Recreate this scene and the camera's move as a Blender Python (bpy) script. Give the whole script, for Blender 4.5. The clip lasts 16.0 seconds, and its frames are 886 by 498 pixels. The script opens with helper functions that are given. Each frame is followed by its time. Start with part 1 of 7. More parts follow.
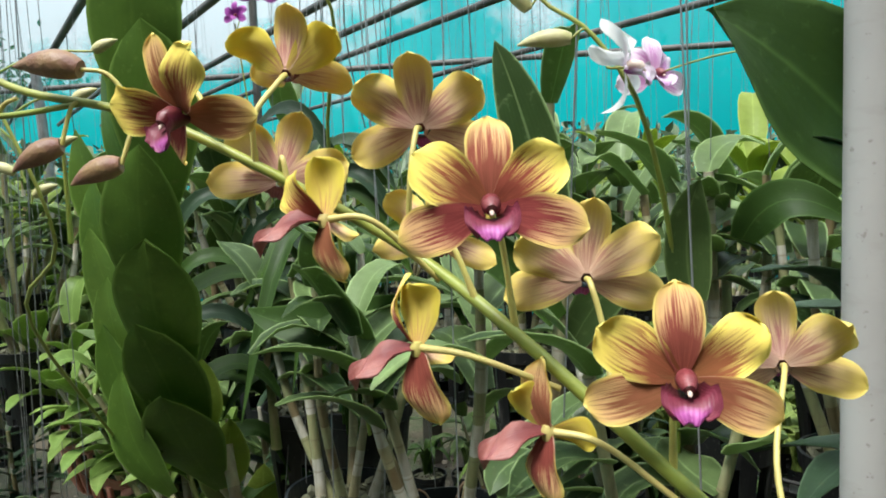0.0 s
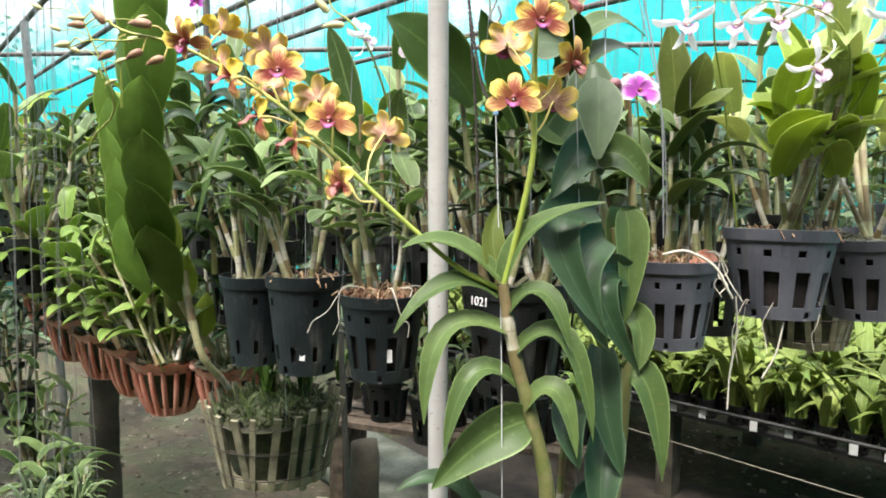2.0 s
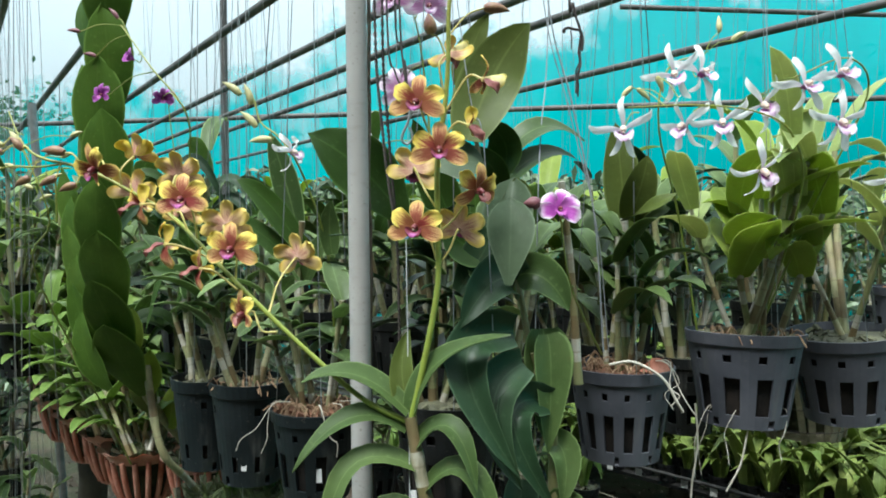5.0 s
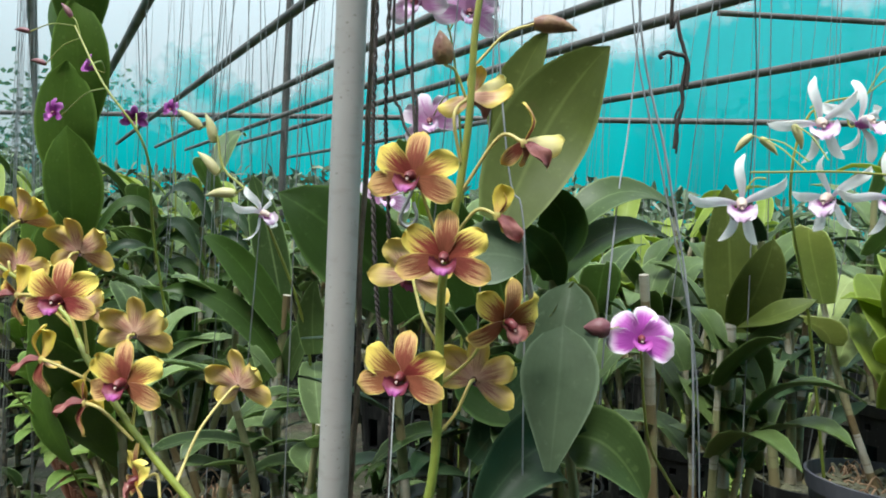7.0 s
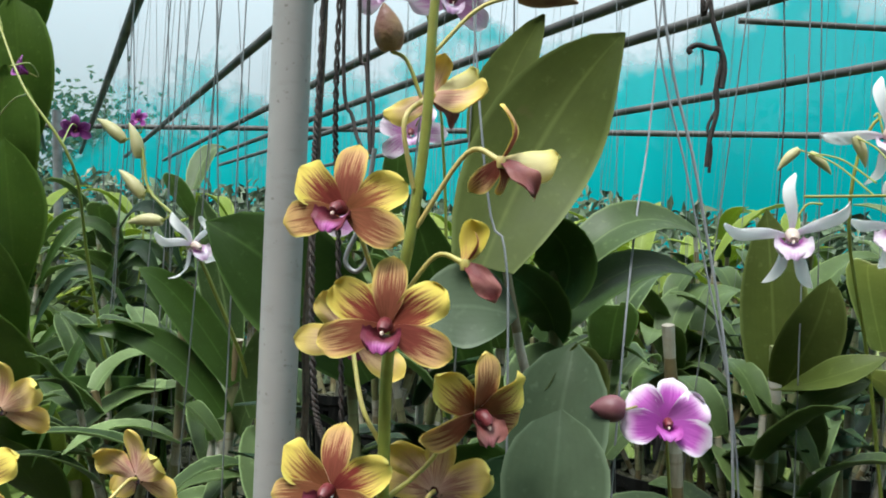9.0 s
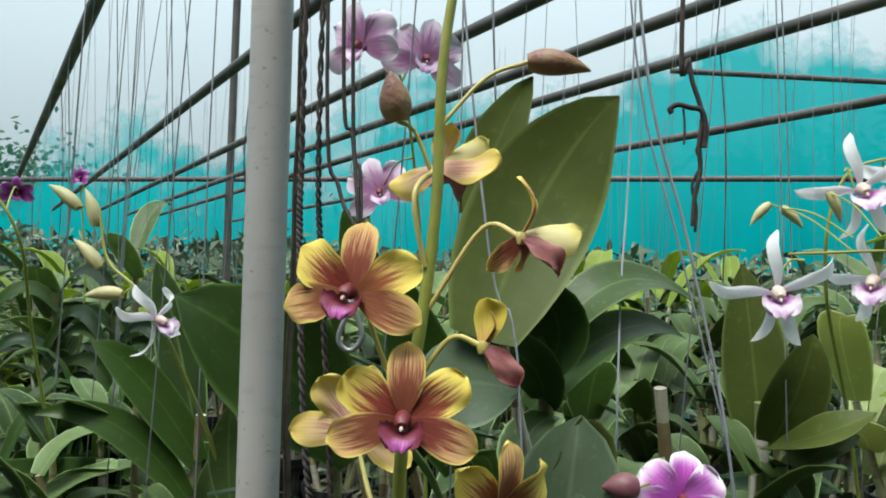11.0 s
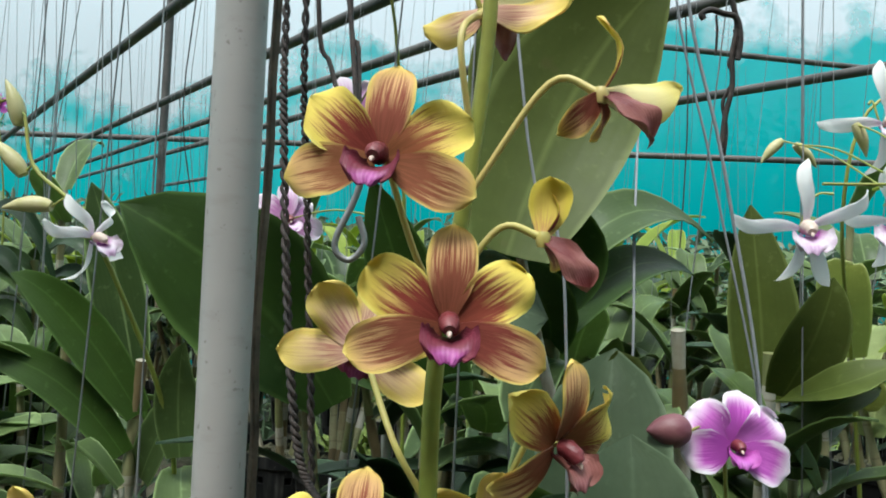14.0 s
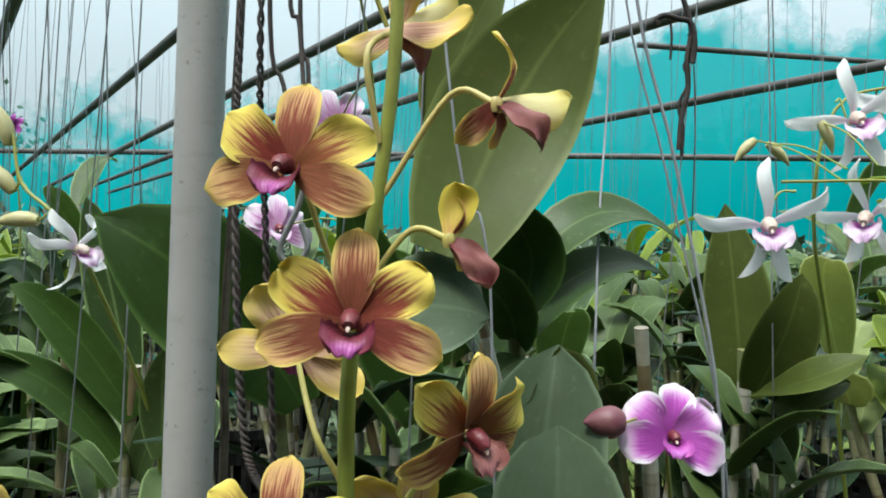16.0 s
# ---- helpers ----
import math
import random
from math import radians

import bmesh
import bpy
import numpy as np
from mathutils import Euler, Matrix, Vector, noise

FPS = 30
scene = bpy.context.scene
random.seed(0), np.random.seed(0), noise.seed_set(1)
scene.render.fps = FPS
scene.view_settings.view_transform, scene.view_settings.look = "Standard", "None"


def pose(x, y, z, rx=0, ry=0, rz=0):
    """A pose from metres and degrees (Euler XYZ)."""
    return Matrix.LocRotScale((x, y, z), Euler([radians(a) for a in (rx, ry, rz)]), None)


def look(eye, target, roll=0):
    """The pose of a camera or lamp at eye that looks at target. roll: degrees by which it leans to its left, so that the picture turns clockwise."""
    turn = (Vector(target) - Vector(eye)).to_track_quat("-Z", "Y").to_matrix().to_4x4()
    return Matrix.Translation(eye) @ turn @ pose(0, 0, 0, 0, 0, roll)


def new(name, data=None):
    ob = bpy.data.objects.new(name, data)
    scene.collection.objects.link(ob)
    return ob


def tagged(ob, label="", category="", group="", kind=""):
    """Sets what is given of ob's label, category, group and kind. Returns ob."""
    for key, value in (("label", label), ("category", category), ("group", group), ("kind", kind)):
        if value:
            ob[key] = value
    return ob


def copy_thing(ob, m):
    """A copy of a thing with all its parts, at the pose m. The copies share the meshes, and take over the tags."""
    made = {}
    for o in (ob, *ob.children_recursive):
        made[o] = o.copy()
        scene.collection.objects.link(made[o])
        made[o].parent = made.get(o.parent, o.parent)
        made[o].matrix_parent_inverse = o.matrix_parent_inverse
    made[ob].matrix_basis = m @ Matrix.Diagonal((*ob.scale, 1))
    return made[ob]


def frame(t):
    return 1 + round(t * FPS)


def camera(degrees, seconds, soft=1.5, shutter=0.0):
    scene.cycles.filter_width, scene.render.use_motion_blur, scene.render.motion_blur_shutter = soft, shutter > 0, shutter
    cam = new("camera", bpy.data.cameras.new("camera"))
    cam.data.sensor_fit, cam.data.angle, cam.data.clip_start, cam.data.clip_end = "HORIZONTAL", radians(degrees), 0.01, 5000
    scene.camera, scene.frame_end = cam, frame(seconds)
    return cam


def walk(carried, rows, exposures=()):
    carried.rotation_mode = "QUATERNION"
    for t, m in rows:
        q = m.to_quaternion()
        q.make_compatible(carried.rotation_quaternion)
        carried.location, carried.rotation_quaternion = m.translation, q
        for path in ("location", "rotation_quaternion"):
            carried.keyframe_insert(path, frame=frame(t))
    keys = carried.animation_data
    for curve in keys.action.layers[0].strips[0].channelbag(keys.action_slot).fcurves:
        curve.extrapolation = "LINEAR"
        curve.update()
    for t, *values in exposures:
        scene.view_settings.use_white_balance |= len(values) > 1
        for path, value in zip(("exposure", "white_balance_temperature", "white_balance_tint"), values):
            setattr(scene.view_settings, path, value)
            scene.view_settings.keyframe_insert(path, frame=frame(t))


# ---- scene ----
cam = camera(60.9, 16.0, soft=1.9)
PATH = [
    (0, (0.0610, -0.0278, 1.3970), (-0.0936, 1.9596, 1.2344), -1.85),
    (0.5, (0.0745, -0.0714, 1.3880), (-0.0178, 1.9197, 1.2236), -2.60),
    (1, (0.0980, -0.2365, 1.3527), (-0.0077, 1.7527, 1.1744), -0.94),
    (1.5, (0.1725, -0.4458, 1.3120), (0.0820, 1.5436, 1.1272), 0.68),
    (2, (0.2412, -0.6094, 1.2772), (0.2222, 1.3818, 1.0918), 0.40),
    (2.5, (0.2732, -0.6953, 1.2341), (0.3307, 1.2943, 1.0388), 0.12),
    (3, (0.2873, -0.7377, 1.1794), (0.3806, 1.2484, 0.9636), -0.29),
    (3.5, (0.2927, -0.7552, 1.1766), (0.3722, 1.2344, 0.9897), -1.09),
    (4, (0.3021, -0.7528, 1.2361), (0.3167, 1.2424, 1.0994), -1.40),
    (4.5, (0.3492, -0.6988, 1.3148), (0.3001, 1.2987, 1.2265), -1.31),
    (5, (0.3770, -0.5724, 1.3612), (0.2625, 1.4234, 1.3026), -0.19),
    (5.2, (0.3787, -0.5280, 1.3831), (0.2384, 1.4663, 1.3275), 0.29),
    (7.5, (0.3985, -0.2316, 1.4616), (0.0912, 1.7434, 1.3906), 3.08),
    (8, (0.3817, -0.1960, 1.4677), (0.1004, 1.7834, 1.4125), 3.89),
    (8.5, (0.3987, -0.1632, 1.4713), (0.0805, 1.8107, 1.4201), 3.73),
    (9, (0.4049, -0.1345, 1.4756), (0.0674, 1.8365, 1.4372), 3.08),
    (9.5, (0.4143, -0.1205, 1.4776), (0.0418, 1.8445, 1.4825), 2.27),
    (10, (0.3947, -0.1203, 1.4824), (0.1130, 1.8590, 1.5375), 2.51),
    (10.2, (0.3911, -0.1275, 1.4894), (0.1213, 1.8522, 1.5793), 2.03),
    (12.3, (0.3395, -0.0762, 1.4797), (0.2789, 1.9224, 1.5252), 2.70),
    (12.5, (0.3395, -0.0697, 1.4737), (0.2723, 1.9289, 1.5102), 2.53),
    (13, (0.3186, -0.0580, 1.4659), (0.3598, 1.9410, 1.5161), 2.14),
    (13.5, (0.3000, -0.0522, 1.4604), (0.4276, 1.9429, 1.5185), 2.58),
    (14, (0.3294, -0.0463, 1.4545), (0.3211, 1.9534, 1.4874), 3.07),
    (14.5, (0.3507, -0.0347, 1.4531), (0.2747, 1.9636, 1.4840), 2.44),
    (15, (0.3511, -0.0342, 1.4545), (0.2974, 1.9642, 1.5131), 2.21),
    (15.5, (0.3657, -0.0224, 1.4571), (0.2233, 1.9719, 1.5063), 1.57),
    (16, (0.3682, -0.0628, 1.4542), (0.2841, 1.9349, 1.5015), 1.92),
]
walk(cam, [(t, look(eye, target, roll)) for t, eye, target, roll in PATH],
     exposures=[(0, 0.54, 6350, 6), (1.0, 0.72, 6500, 9), (2.0, 1.42, 6750, 12), (3.0, 1.70, 6650, 10), (3.8, 1.76, 6650, 10), (4.05, 1.47, 6600, 10), (4.4, 0.85, 6150, 3), (5.0, 0.6, 6100, 2), (7.5, 0.38, 6250, 5),
                (9.0, 0.31, 6250, 5), (10.0, 0.20, 6300, 5), (12.5, 0.15, 6250, 4), (16.0, 0.25, 6250, 4)])

# ---- world and light ----
world = bpy.data.worlds.new("overcast_sky")
scene.world = world
world.use_nodes = True
wn, wl = world.node_tree.nodes, world.node_tree.links
wn.clear()
sky = wn.new("ShaderNodeTexSky")
sky.sky_type = "NISHITA"
sky.sun_disc = False
sky.sun_elevation, sky.sun_rotation = radians(62), radians(200)
sky.air_density, sky.dust_density, sky.ozone_density = 1.0, 6.0, 1.0
cloud = wn.new("ShaderNodeMixRGB")
cloud.inputs[0].default_value = 0.8
cloud.inputs[2].default_value = (10.6, 11.4, 12.0, 1)
wl.new(sky.outputs[0], cloud.inputs[1])
# an overcast sky: brightest overhead, dimmer towards the horizon
wtc, wsep, wmap = wn.new("ShaderNodeTexCoord"), wn.new("ShaderNodeSeparateXYZ"), wn.new("ShaderNodeMapRange")
wl.new(wtc.outputs["Generated"], wsep.inputs[0])
wl.new(wsep.outputs[2], wmap.inputs[0])
wmap.inputs[3].default_value, wmap.inputs[4].default_value = 0.24, 1.3
shade = wn.new("ShaderNodeMixRGB")
shade.blend_type, shade.inputs[0].default_value = "MULTIPLY", 1.0
wl.new(cloud.outputs[0], shade.inputs[1])
wl.new(wmap.outputs[0], shade.inputs[2])
bgd = wn.new("ShaderNodeBackground")
bgd.inputs[1].default_value = 0.15
wl.new(shade.outputs[0], bgd.inputs[0])
wout = wn.new("ShaderNodeOutputWorld")
wl.new(bgd.outputs[0], wout.inputs[0])

sun_data = bpy.data.lights.new("sun", "SUN")
sun_data.energy, sun_data.angle, sun_data.color = 4.0, radians(18), (1.0, 0.98, 0.95)
sun = new("sun", sun_data)
sun.matrix_world = look((-1.4, -2.4, 8.0), (0.2, 0.6, 1.0))

# ---- materials ----
R = random.Random(7)


class Mat:
    """A node material: a Principled surface and short ways to add nodes."""

    def __init__(self, name, rough=0.5, metal=0.0, spec=0.5):
        self.m = bpy.data.materials.new(name)
        self.m.use_nodes = True
        self.n, self.l = self.m.node_tree.nodes, self.m.node_tree.links
        self.b = self.n["Principled BSDF"]
        self.b.inputs["Roughness"].default_value = rough
        self.b.inputs["Metallic"].default_value = metal
        self.b.inputs["Specular IOR Level"].default_value = spec
        self.out = self.n["Material Output"]

    def put(self, value, socket):
        if hasattr(value, "links"):
            self.l.new(value, socket)
        elif isinstance(value, (tuple, list)):
            socket.default_value = (*value[:3], 1)
        else:
            socket.default_value = value

    def math(self, op, a, b=0.0, c=0.0, clamp=False):
        k = self.n.new("ShaderNodeMath")
        k.operation, k.use_clamp = op, clamp
        for i, v in enumerate((a, b, c)):
            self.put(v, k.inputs[i])
        return k.outputs[0]

    def mix(self, f, a, b, kind="MIX"):
        k = self.n.new("ShaderNodeMixRGB")
        k.blend_type = kind
        for i, v in enumerate((f, a, b)):
            self.put(v, k.inputs[i])
        return k.outputs[0]

    def noise(self, scale, detail=3.0, rough=0.55, space="Object", stretch=None):
        tc = self.n.new("ShaderNodeTexCoord")
        src = tc.outputs[space]
        if stretch:
            mp = self.n.new("ShaderNodeMapping")
            mp.inputs["Scale"].default_value = stretch
            self.l.new(src, mp.inputs[0])
            src = mp.outputs[0]
        k = self.n.new("ShaderNodeTexNoise")
        k.inputs["Scale"].default_value, k.inputs["Detail"].default_value, k.inputs["Roughness"].default_value = scale, detail, rough
        self.l.new(src, k.inputs["Vector"])
        return k.outputs[0]

    def ramp(self, f, lo, hi, a=0.0, b=1.0):
        k = self.n.new("ShaderNodeMapRange")
        k.inputs[1].default_value, k.inputs[2].default_value, k.inputs[3].default_value, k.inputs[4].default_value = lo, hi, a, b
        self.put(f, k.inputs[0])
        return k.outputs[0]

    def uv(self):
        k = self.n.new("ShaderNodeUVMap")
        k.uv_map = "uv"
        s = self.n.new("ShaderNodeSeparateXYZ")
        self.l.new(k.outputs[0], s.inputs[0])
        return s.outputs[0], s.outputs[1]

    def rand(self):
        return self.n.new("ShaderNodeObjectInfo").outputs["Random"]

    def island(self):
        return self.n.new("ShaderNodeNewGeometry").outputs["Random Per Island"]

    def color(self, c):
        self.put(c, self.b.inputs["Base Color"])
        return self

    def bump(self, h, strength=0.3, dist=0.002):
        k = self.n.new("ShaderNodeBump")
        k.inputs["Strength"].default_value, k.inputs["Distance"].default_value = strength, dist
        self.put(h, k.inputs["Height"])
        self.l.new(k.outputs[0], self.b.inputs["Normal"])
        return self

    def thin(self, c, amount):
        """Light that passes through a thin leaf or petal."""
        tr = self.n.new("ShaderNodeBsdfTranslucent")
        self.put(c, tr.inputs[0])
        mx = self.n.new("ShaderNodeMixShader")
        mx.inputs[0].default_value = amount
        self.l.new(self.b.outputs[0], mx.inputs[1])
        self.l.new(tr.outputs[0], mx.inputs[2])
        self.l.new(mx.outputs[0], self.out.inputs[0])
        return self


def leaf_material(name, dark, light, rough=0.38, vein=0.35, through_light=0.18):
    k = Mat(name, rough, spec=0.21)
    u, v = k.uv()
    ed = k.math("ABSOLUTE", k.math("SUBTRACT", u, 0.5))
    c = k.mix(k.math("POWER", k.rand(), 1.9), dark, light)
    c = k.mix(k.ramp(k.noise(14, 4), 0.35, 0.7, 0.0, 0.6), c, tuple(x * 1.5 + 0.005 for x in dark))
    stripe = k.math("ABSOLUTE", k.math("SINE", k.math("MULTIPLY", u, 40.0)))
    c = k.mix(k.math("MULTIPLY", stripe, 0.03), c, tuple(x * 1.6 for x in light))
    rib = k.ramp(ed, 0.0, 0.035, vein, 0.0)
    c = k.mix(rib, c, tuple(min(1, x * 2.0 + 0.02) for x in light))
    c = k.mix(k.ramp(k.noise(38, 5, 0.65), 0.42, 0.72, 0.0, 0.35), c, tuple(x * 0.55 for x in dark))
    c = k.mix(k.ramp(k.noise(160, 3), 0.60, 0.74, 0.0, 0.22), c, tuple(min(1, x * 1.8 + 0.03) for x in light))
    spot = k.ramp(k.noise(55, 2), 0.68, 0.76, 0.0, 0.35)
    c = k.mix(spot, c, (0.10, 0.085, 0.03))
    rim = k.ramp(ed, 0.445, 0.495, 0.0, 0.6)
    c = k.mix(rim, c, tuple(min(1, x * 1.8 + 0.03) for x in light))
    k.color(c)
    k.put(k.ramp(k.noise(9, 3), 0.3, 0.7, rough - 0.08, rough + 0.2), k.b.inputs["Roughness"])
    k.bump(k.math("ADD", k.math("MULTIPLY", stripe, 0.05), k.noise(40, 4)), 0.35, 0.0015)
    k.thin(k.mix(0.5, c, tuple(min(1, x * 2.5) for x in light)), through_light)
    return k.m


M_LEAF = leaf_material("leaf_green", (0.042, 0.072, 0.020), (0.120, 0.172, 0.054))
M_LEAF_BLUE = leaf_material("leaf_blue_green", (0.016, 0.038, 0.016), (0.046, 0.080, 0.036), rough=0.34)
M_LEAF_DARK = leaf_material("leaf_dark", (0.022, 0.050, 0.007), (0.050, 0.100, 0.014), rough=0.42)
M_LEAF_OLIVE = leaf_material("leaf_olive", (0.056, 0.076, 0.013), (0.090, 0.115, 0.024), rough=0.45, through_light=0.14)
M_LEAF_FAN = leaf_material("leaf_fan", (0.056, 0.112, 0.013), (0.115, 0.190, 0.030), rough=0.42, vein=0.12, through_light=0.2)
M_LEAF_LIME = leaf_material("leaf_lime", (0.165, 0.230, 0.032), (0.290, 0.350, 0.080), rough=0.42, through_light=0.4)
M_LEAF_BG = leaf_material("leaf_background", (0.011, 0.030, 0.006), (0.245, 0.335, 0.135), rough=0.36, through_light=0.3)
M_LEAF_MID = leaf_material("leaf_mid_green", (0.120, 0.195, 0.042), (0.240, 0.330, 0.095), rough=0.4, through_light=0.3)
M_LEAF_PALE = leaf_material("leaf_pale_green", (0.200, 0.265, 0.090), (0.400, 0.460, 0.200), rough=0.38, through_light=0.4)
M_LEAF_GREY = leaf_material("leaf_grey_green", (0.058, 0.085, 0.046), (0.100, 0.136, 0.078), rough=0.36, vein=0.2)
M_SEEDLING = leaf_material("leaf_seedling", (0.075, 0.118, 0.018), (0.215, 0.258, 0.066), rough=0.5, through_light=0.15)
M_GRASS = leaf_material("leaf_wispy", (0.060, 0.095, 0.036), (0.140, 0.185, 0.090), rough=0.5)


def cane_material(name="cane", a=(0.17, 0.19, 0.07), b=(0.36, 0.345, 0.20), pale=0.74):
    k = Mat(name, 0.5)
    u, v = k.uv()
    band = k.n.new("ShaderNodeTexWhiteNoise")
    band.noise_dimensions = "1D"
    k.put(k.math("ADD", k.math("FLOOR", k.math("MULTIPLY", v, 10.0)), k.math("MULTIPLY", k.rand(), 50.0)), band.inputs["W"])
    c = k.mix(k.rand(), a, b)
    c = k.mix(k.ramp(band.outputs["Value"], pale - 0.25, pale - 0.15), c, (0.16, 0.115, 0.055))
    c = k.mix(k.ramp(band.outputs["Value"], pale, pale + 0.06), c, (0.46, 0.44, 0.37))
    c = k.mix(k.ramp(k.noise(30, 4), 0.45, 0.7, 0, 0.7), c, (0.24, 0.20, 0.10))
    c = k.mix(k.ramp(k.noise(140, 3, stretch=(1, 1, 0.1)), 0.5, 0.7, 0, 0.5), c, (0.10, 0.085, 0.04))
    ring = k.math("ABSOLUTE", k.math("SINE", k.math("MULTIPLY", v, 22.0)))
    c = k.mix(k.ramp(ring, 0.0, 0.14, 0.6, 0.0), c, (0.16, 0.13, 0.07))
    k.color(c).bump(k.noise(60, 3, stretch=(1, 1, 0.2)), 0.3, 0.001)
    return k.m


def stem_material():
    k = Mat("flower_stem", 0.45)
    u, v = k.uv()
    c = k.mix(k.ramp(v, 0.0, 1.0), (0.22, 0.29, 0.045), (0.30, 0.30, 0.06))
    c = k.mix(k.ramp(k.noise(120, 2), 0.45, 0.7, 0, 0.35), c, (0.16, 0.15, 0.03))
    k.color(c)
    return k.m


def pedicel_material():
    k = Mat("pedicel", 0.45)
    c = k.mix(k.rand(), (0.46, 0.43, 0.09), (0.56, 0.46, 0.16))
    c = k.mix(k.ramp(k.noise(150, 2), 0.4, 0.7, 0, 0.3), c, (0.45, 0.28, 0.12))
    k.color(c)
    return k.m


def tepal_material(name, heart, mid, edge, lines, rim_from=0.30, stripes=17.0, line_depth=0.6, glow=0.26, heart_to=0.54):
    """Front of a petal: a dark heart that runs out in broken streaks, a veined middle and a thin pale rim."""
    k = Mat(name, 0.7, spec=0.12)
    u, v = k.uv()
    ed = k.math("MULTIPLY", k.math("ABSOLUTE", k.math("SUBTRACT", u, 0.5)), 2.0)
    wob = k.math("MULTIPLY", k.math("SUBTRACT", k.noise(60, 3), 0.5), 0.35)
    side = k.math("MULTIPLY", k.math("POWER", ed, 2.4), k.ramp(v, 0.12, 0.55))
    out = k.math("ADD", k.math("MAXIMUM", side, k.math("POWER", v, 3.2)), wob)
    c = k.mix(k.ramp(out, rim_from, rim_from + 0.45), mid, edge)
    c = k.mix(k.ramp(k.noise(95, 4), 0.35, 0.7, 0.0, 0.30), c, tuple(min(0.88, x * 1.25) for x in mid))

    def streaks(across, along, lo, hi):
        xyz = k.n.new("ShaderNodeCombineXYZ")
        k.put(k.math("MULTIPLY", u, across), xyz.inputs[0])
        k.put(k.math("MULTIPLY", v, along), xyz.inputs[1])
        k.put(k.math("MULTIPLY", k.rand(), 60.0), xyz.inputs[2])
        n = k.n.new("ShaderNodeTexNoise")
        n.inputs["Scale"].default_value, n.inputs["Detail"].default_value, n.inputs["Roughness"].default_value = 1.0, 2.5, 0.6
        k.l.new(xyz.outputs[0], n.inputs["Vector"])
        return k.ramp(n.outputs[0], lo, hi)

    broad, fine = streaks(stripes, 1.1, 0.50, 0.57), streaks(stripes * 2.0, 1.8, 0.52, 0.60)
    vein = k.math("MAXIMUM", broad, k.math("MULTIPLY", fine, 0.7))
    reach = k.math("ADD", k.math("SUBTRACT", v, k.math("MULTIPLY", vein, 0.26)), k.math("ADD", k.math("MULTIPLY", wob, 0.5), k.math("MULTIPLY", ed, 0.14)))
    c = k.mix(k.ramp(reach, heart_to - 0.22, heart_to + 0.08, 1.0, 0.0), c, k.mix(k.ramp(v, 0.0, heart_to), heart, lines))
    fade = k.ramp(k.math("ADD", v, k.math("MULTIPLY", ed, 0.25)), heart_to - 0.1, 1.0, line_depth, 0.0)
    c = k.mix(k.math("MULTIPLY", vein, fade), c, lines)
    c = k.mix(k.math("MULTIPLY", k.rand(), 0.15), c, edge)
    rim = k.math("MULTIPLY", k.math("MAXIMUM", k.ramp(k.math("ADD", ed, wob), 0.88, 0.98), k.ramp(v, 0.95, 0.99)), k.ramp(v, 0.2, 0.5))
    c = k.mix(k.math("MULTIPLY", rim, 0.75), c, tuple(min(0.88, x * 1.1 + 0.06) for x in edge))
    k.color(c).bump(k.math("ADD", k.math("MULTIPLY", vein, 0.25), k.noise(240, 3)), 0.3, 0.0004)
    k.thin(c, glow)
    return k.m


M_PETAL = tepal_material("petal_yellow_maroon", (0.15, 0.016, 0.022), (0.70, 0.47, 0.15), (0.80, 0.66, 0.13), (0.27, 0.040, 0.038), 0.05, line_depth=0.6, heart_to=0.55, glow=0.2)
M_SEPAL = tepal_material("sepal_tan_maroon", (0.15, 0.018, 0.024), (0.72, 0.43, 0.21), (0.80, 0.60, 0.15), (0.27, 0.050, 0.050), 0.46, line_depth=0.85, heart_to=0.66, glow=0.2)
M_BACK = tepal_material("tepal_back_pale", (0.80, 0.56, 0.46), (0.80, 0.56, 0.36), (0.80, 0.62, 0.14), (0.52, 0.21, 0.20), 0.06, line_depth=0.55, glow=0.2, heart_to=0.34)
M_BACK_YELLOW = tepal_material("tepal_back_yellow", (0.62, 0.40, 0.18), (0.70, 0.56, 0.12), (0.74, 0.62, 0.09), (0.55, 0.30, 0.12), 0.1, line_depth=0.3, glow=0.35, heart_to=0.2)
M_BACK_CREAM = tepal_material("tepal_back_cream", (0.70, 0.55, 0.20), (0.84, 0.78, 0.42), (0.84, 0.76, 0.26), (0.74, 0.62, 0.30), 0.2, line_depth=0.25, glow=0.35, heart_to=0.2)
M_WHITE = tepal_material("tepal_white", (0.78, 0.62, 0.78), (0.92, 0.92, 0.93), (0.93, 0.93, 0.92), (0.86, 0.80, 0.87), 0.1, line_depth=0.1, glow=0.55, heart_to=0.2)
M_PURPLE = tepal_material("tepal_magenta_white", (0.40, 0.04, 0.40), (0.54, 0.09, 0.52), (0.90, 0.84, 0.90), (0.42, 0.04, 0.42), 0.22, line_depth=0.3)
M_VIOLET = tepal_material("tepal_violet", (0.30, 0.05, 0.30), (0.42, 0.10, 0.42), (0.50, 0.20, 0.50), (0.26, 0.03, 0.26), 0.4)
M_PINK = tepal_material("tepal_pale_pink", (0.70, 0.44, 0.62), (0.84, 0.66, 0.80), (0.86, 0.76, 0.85), (0.60, 0.22, 0.54), 0.2, line_depth=0.5)


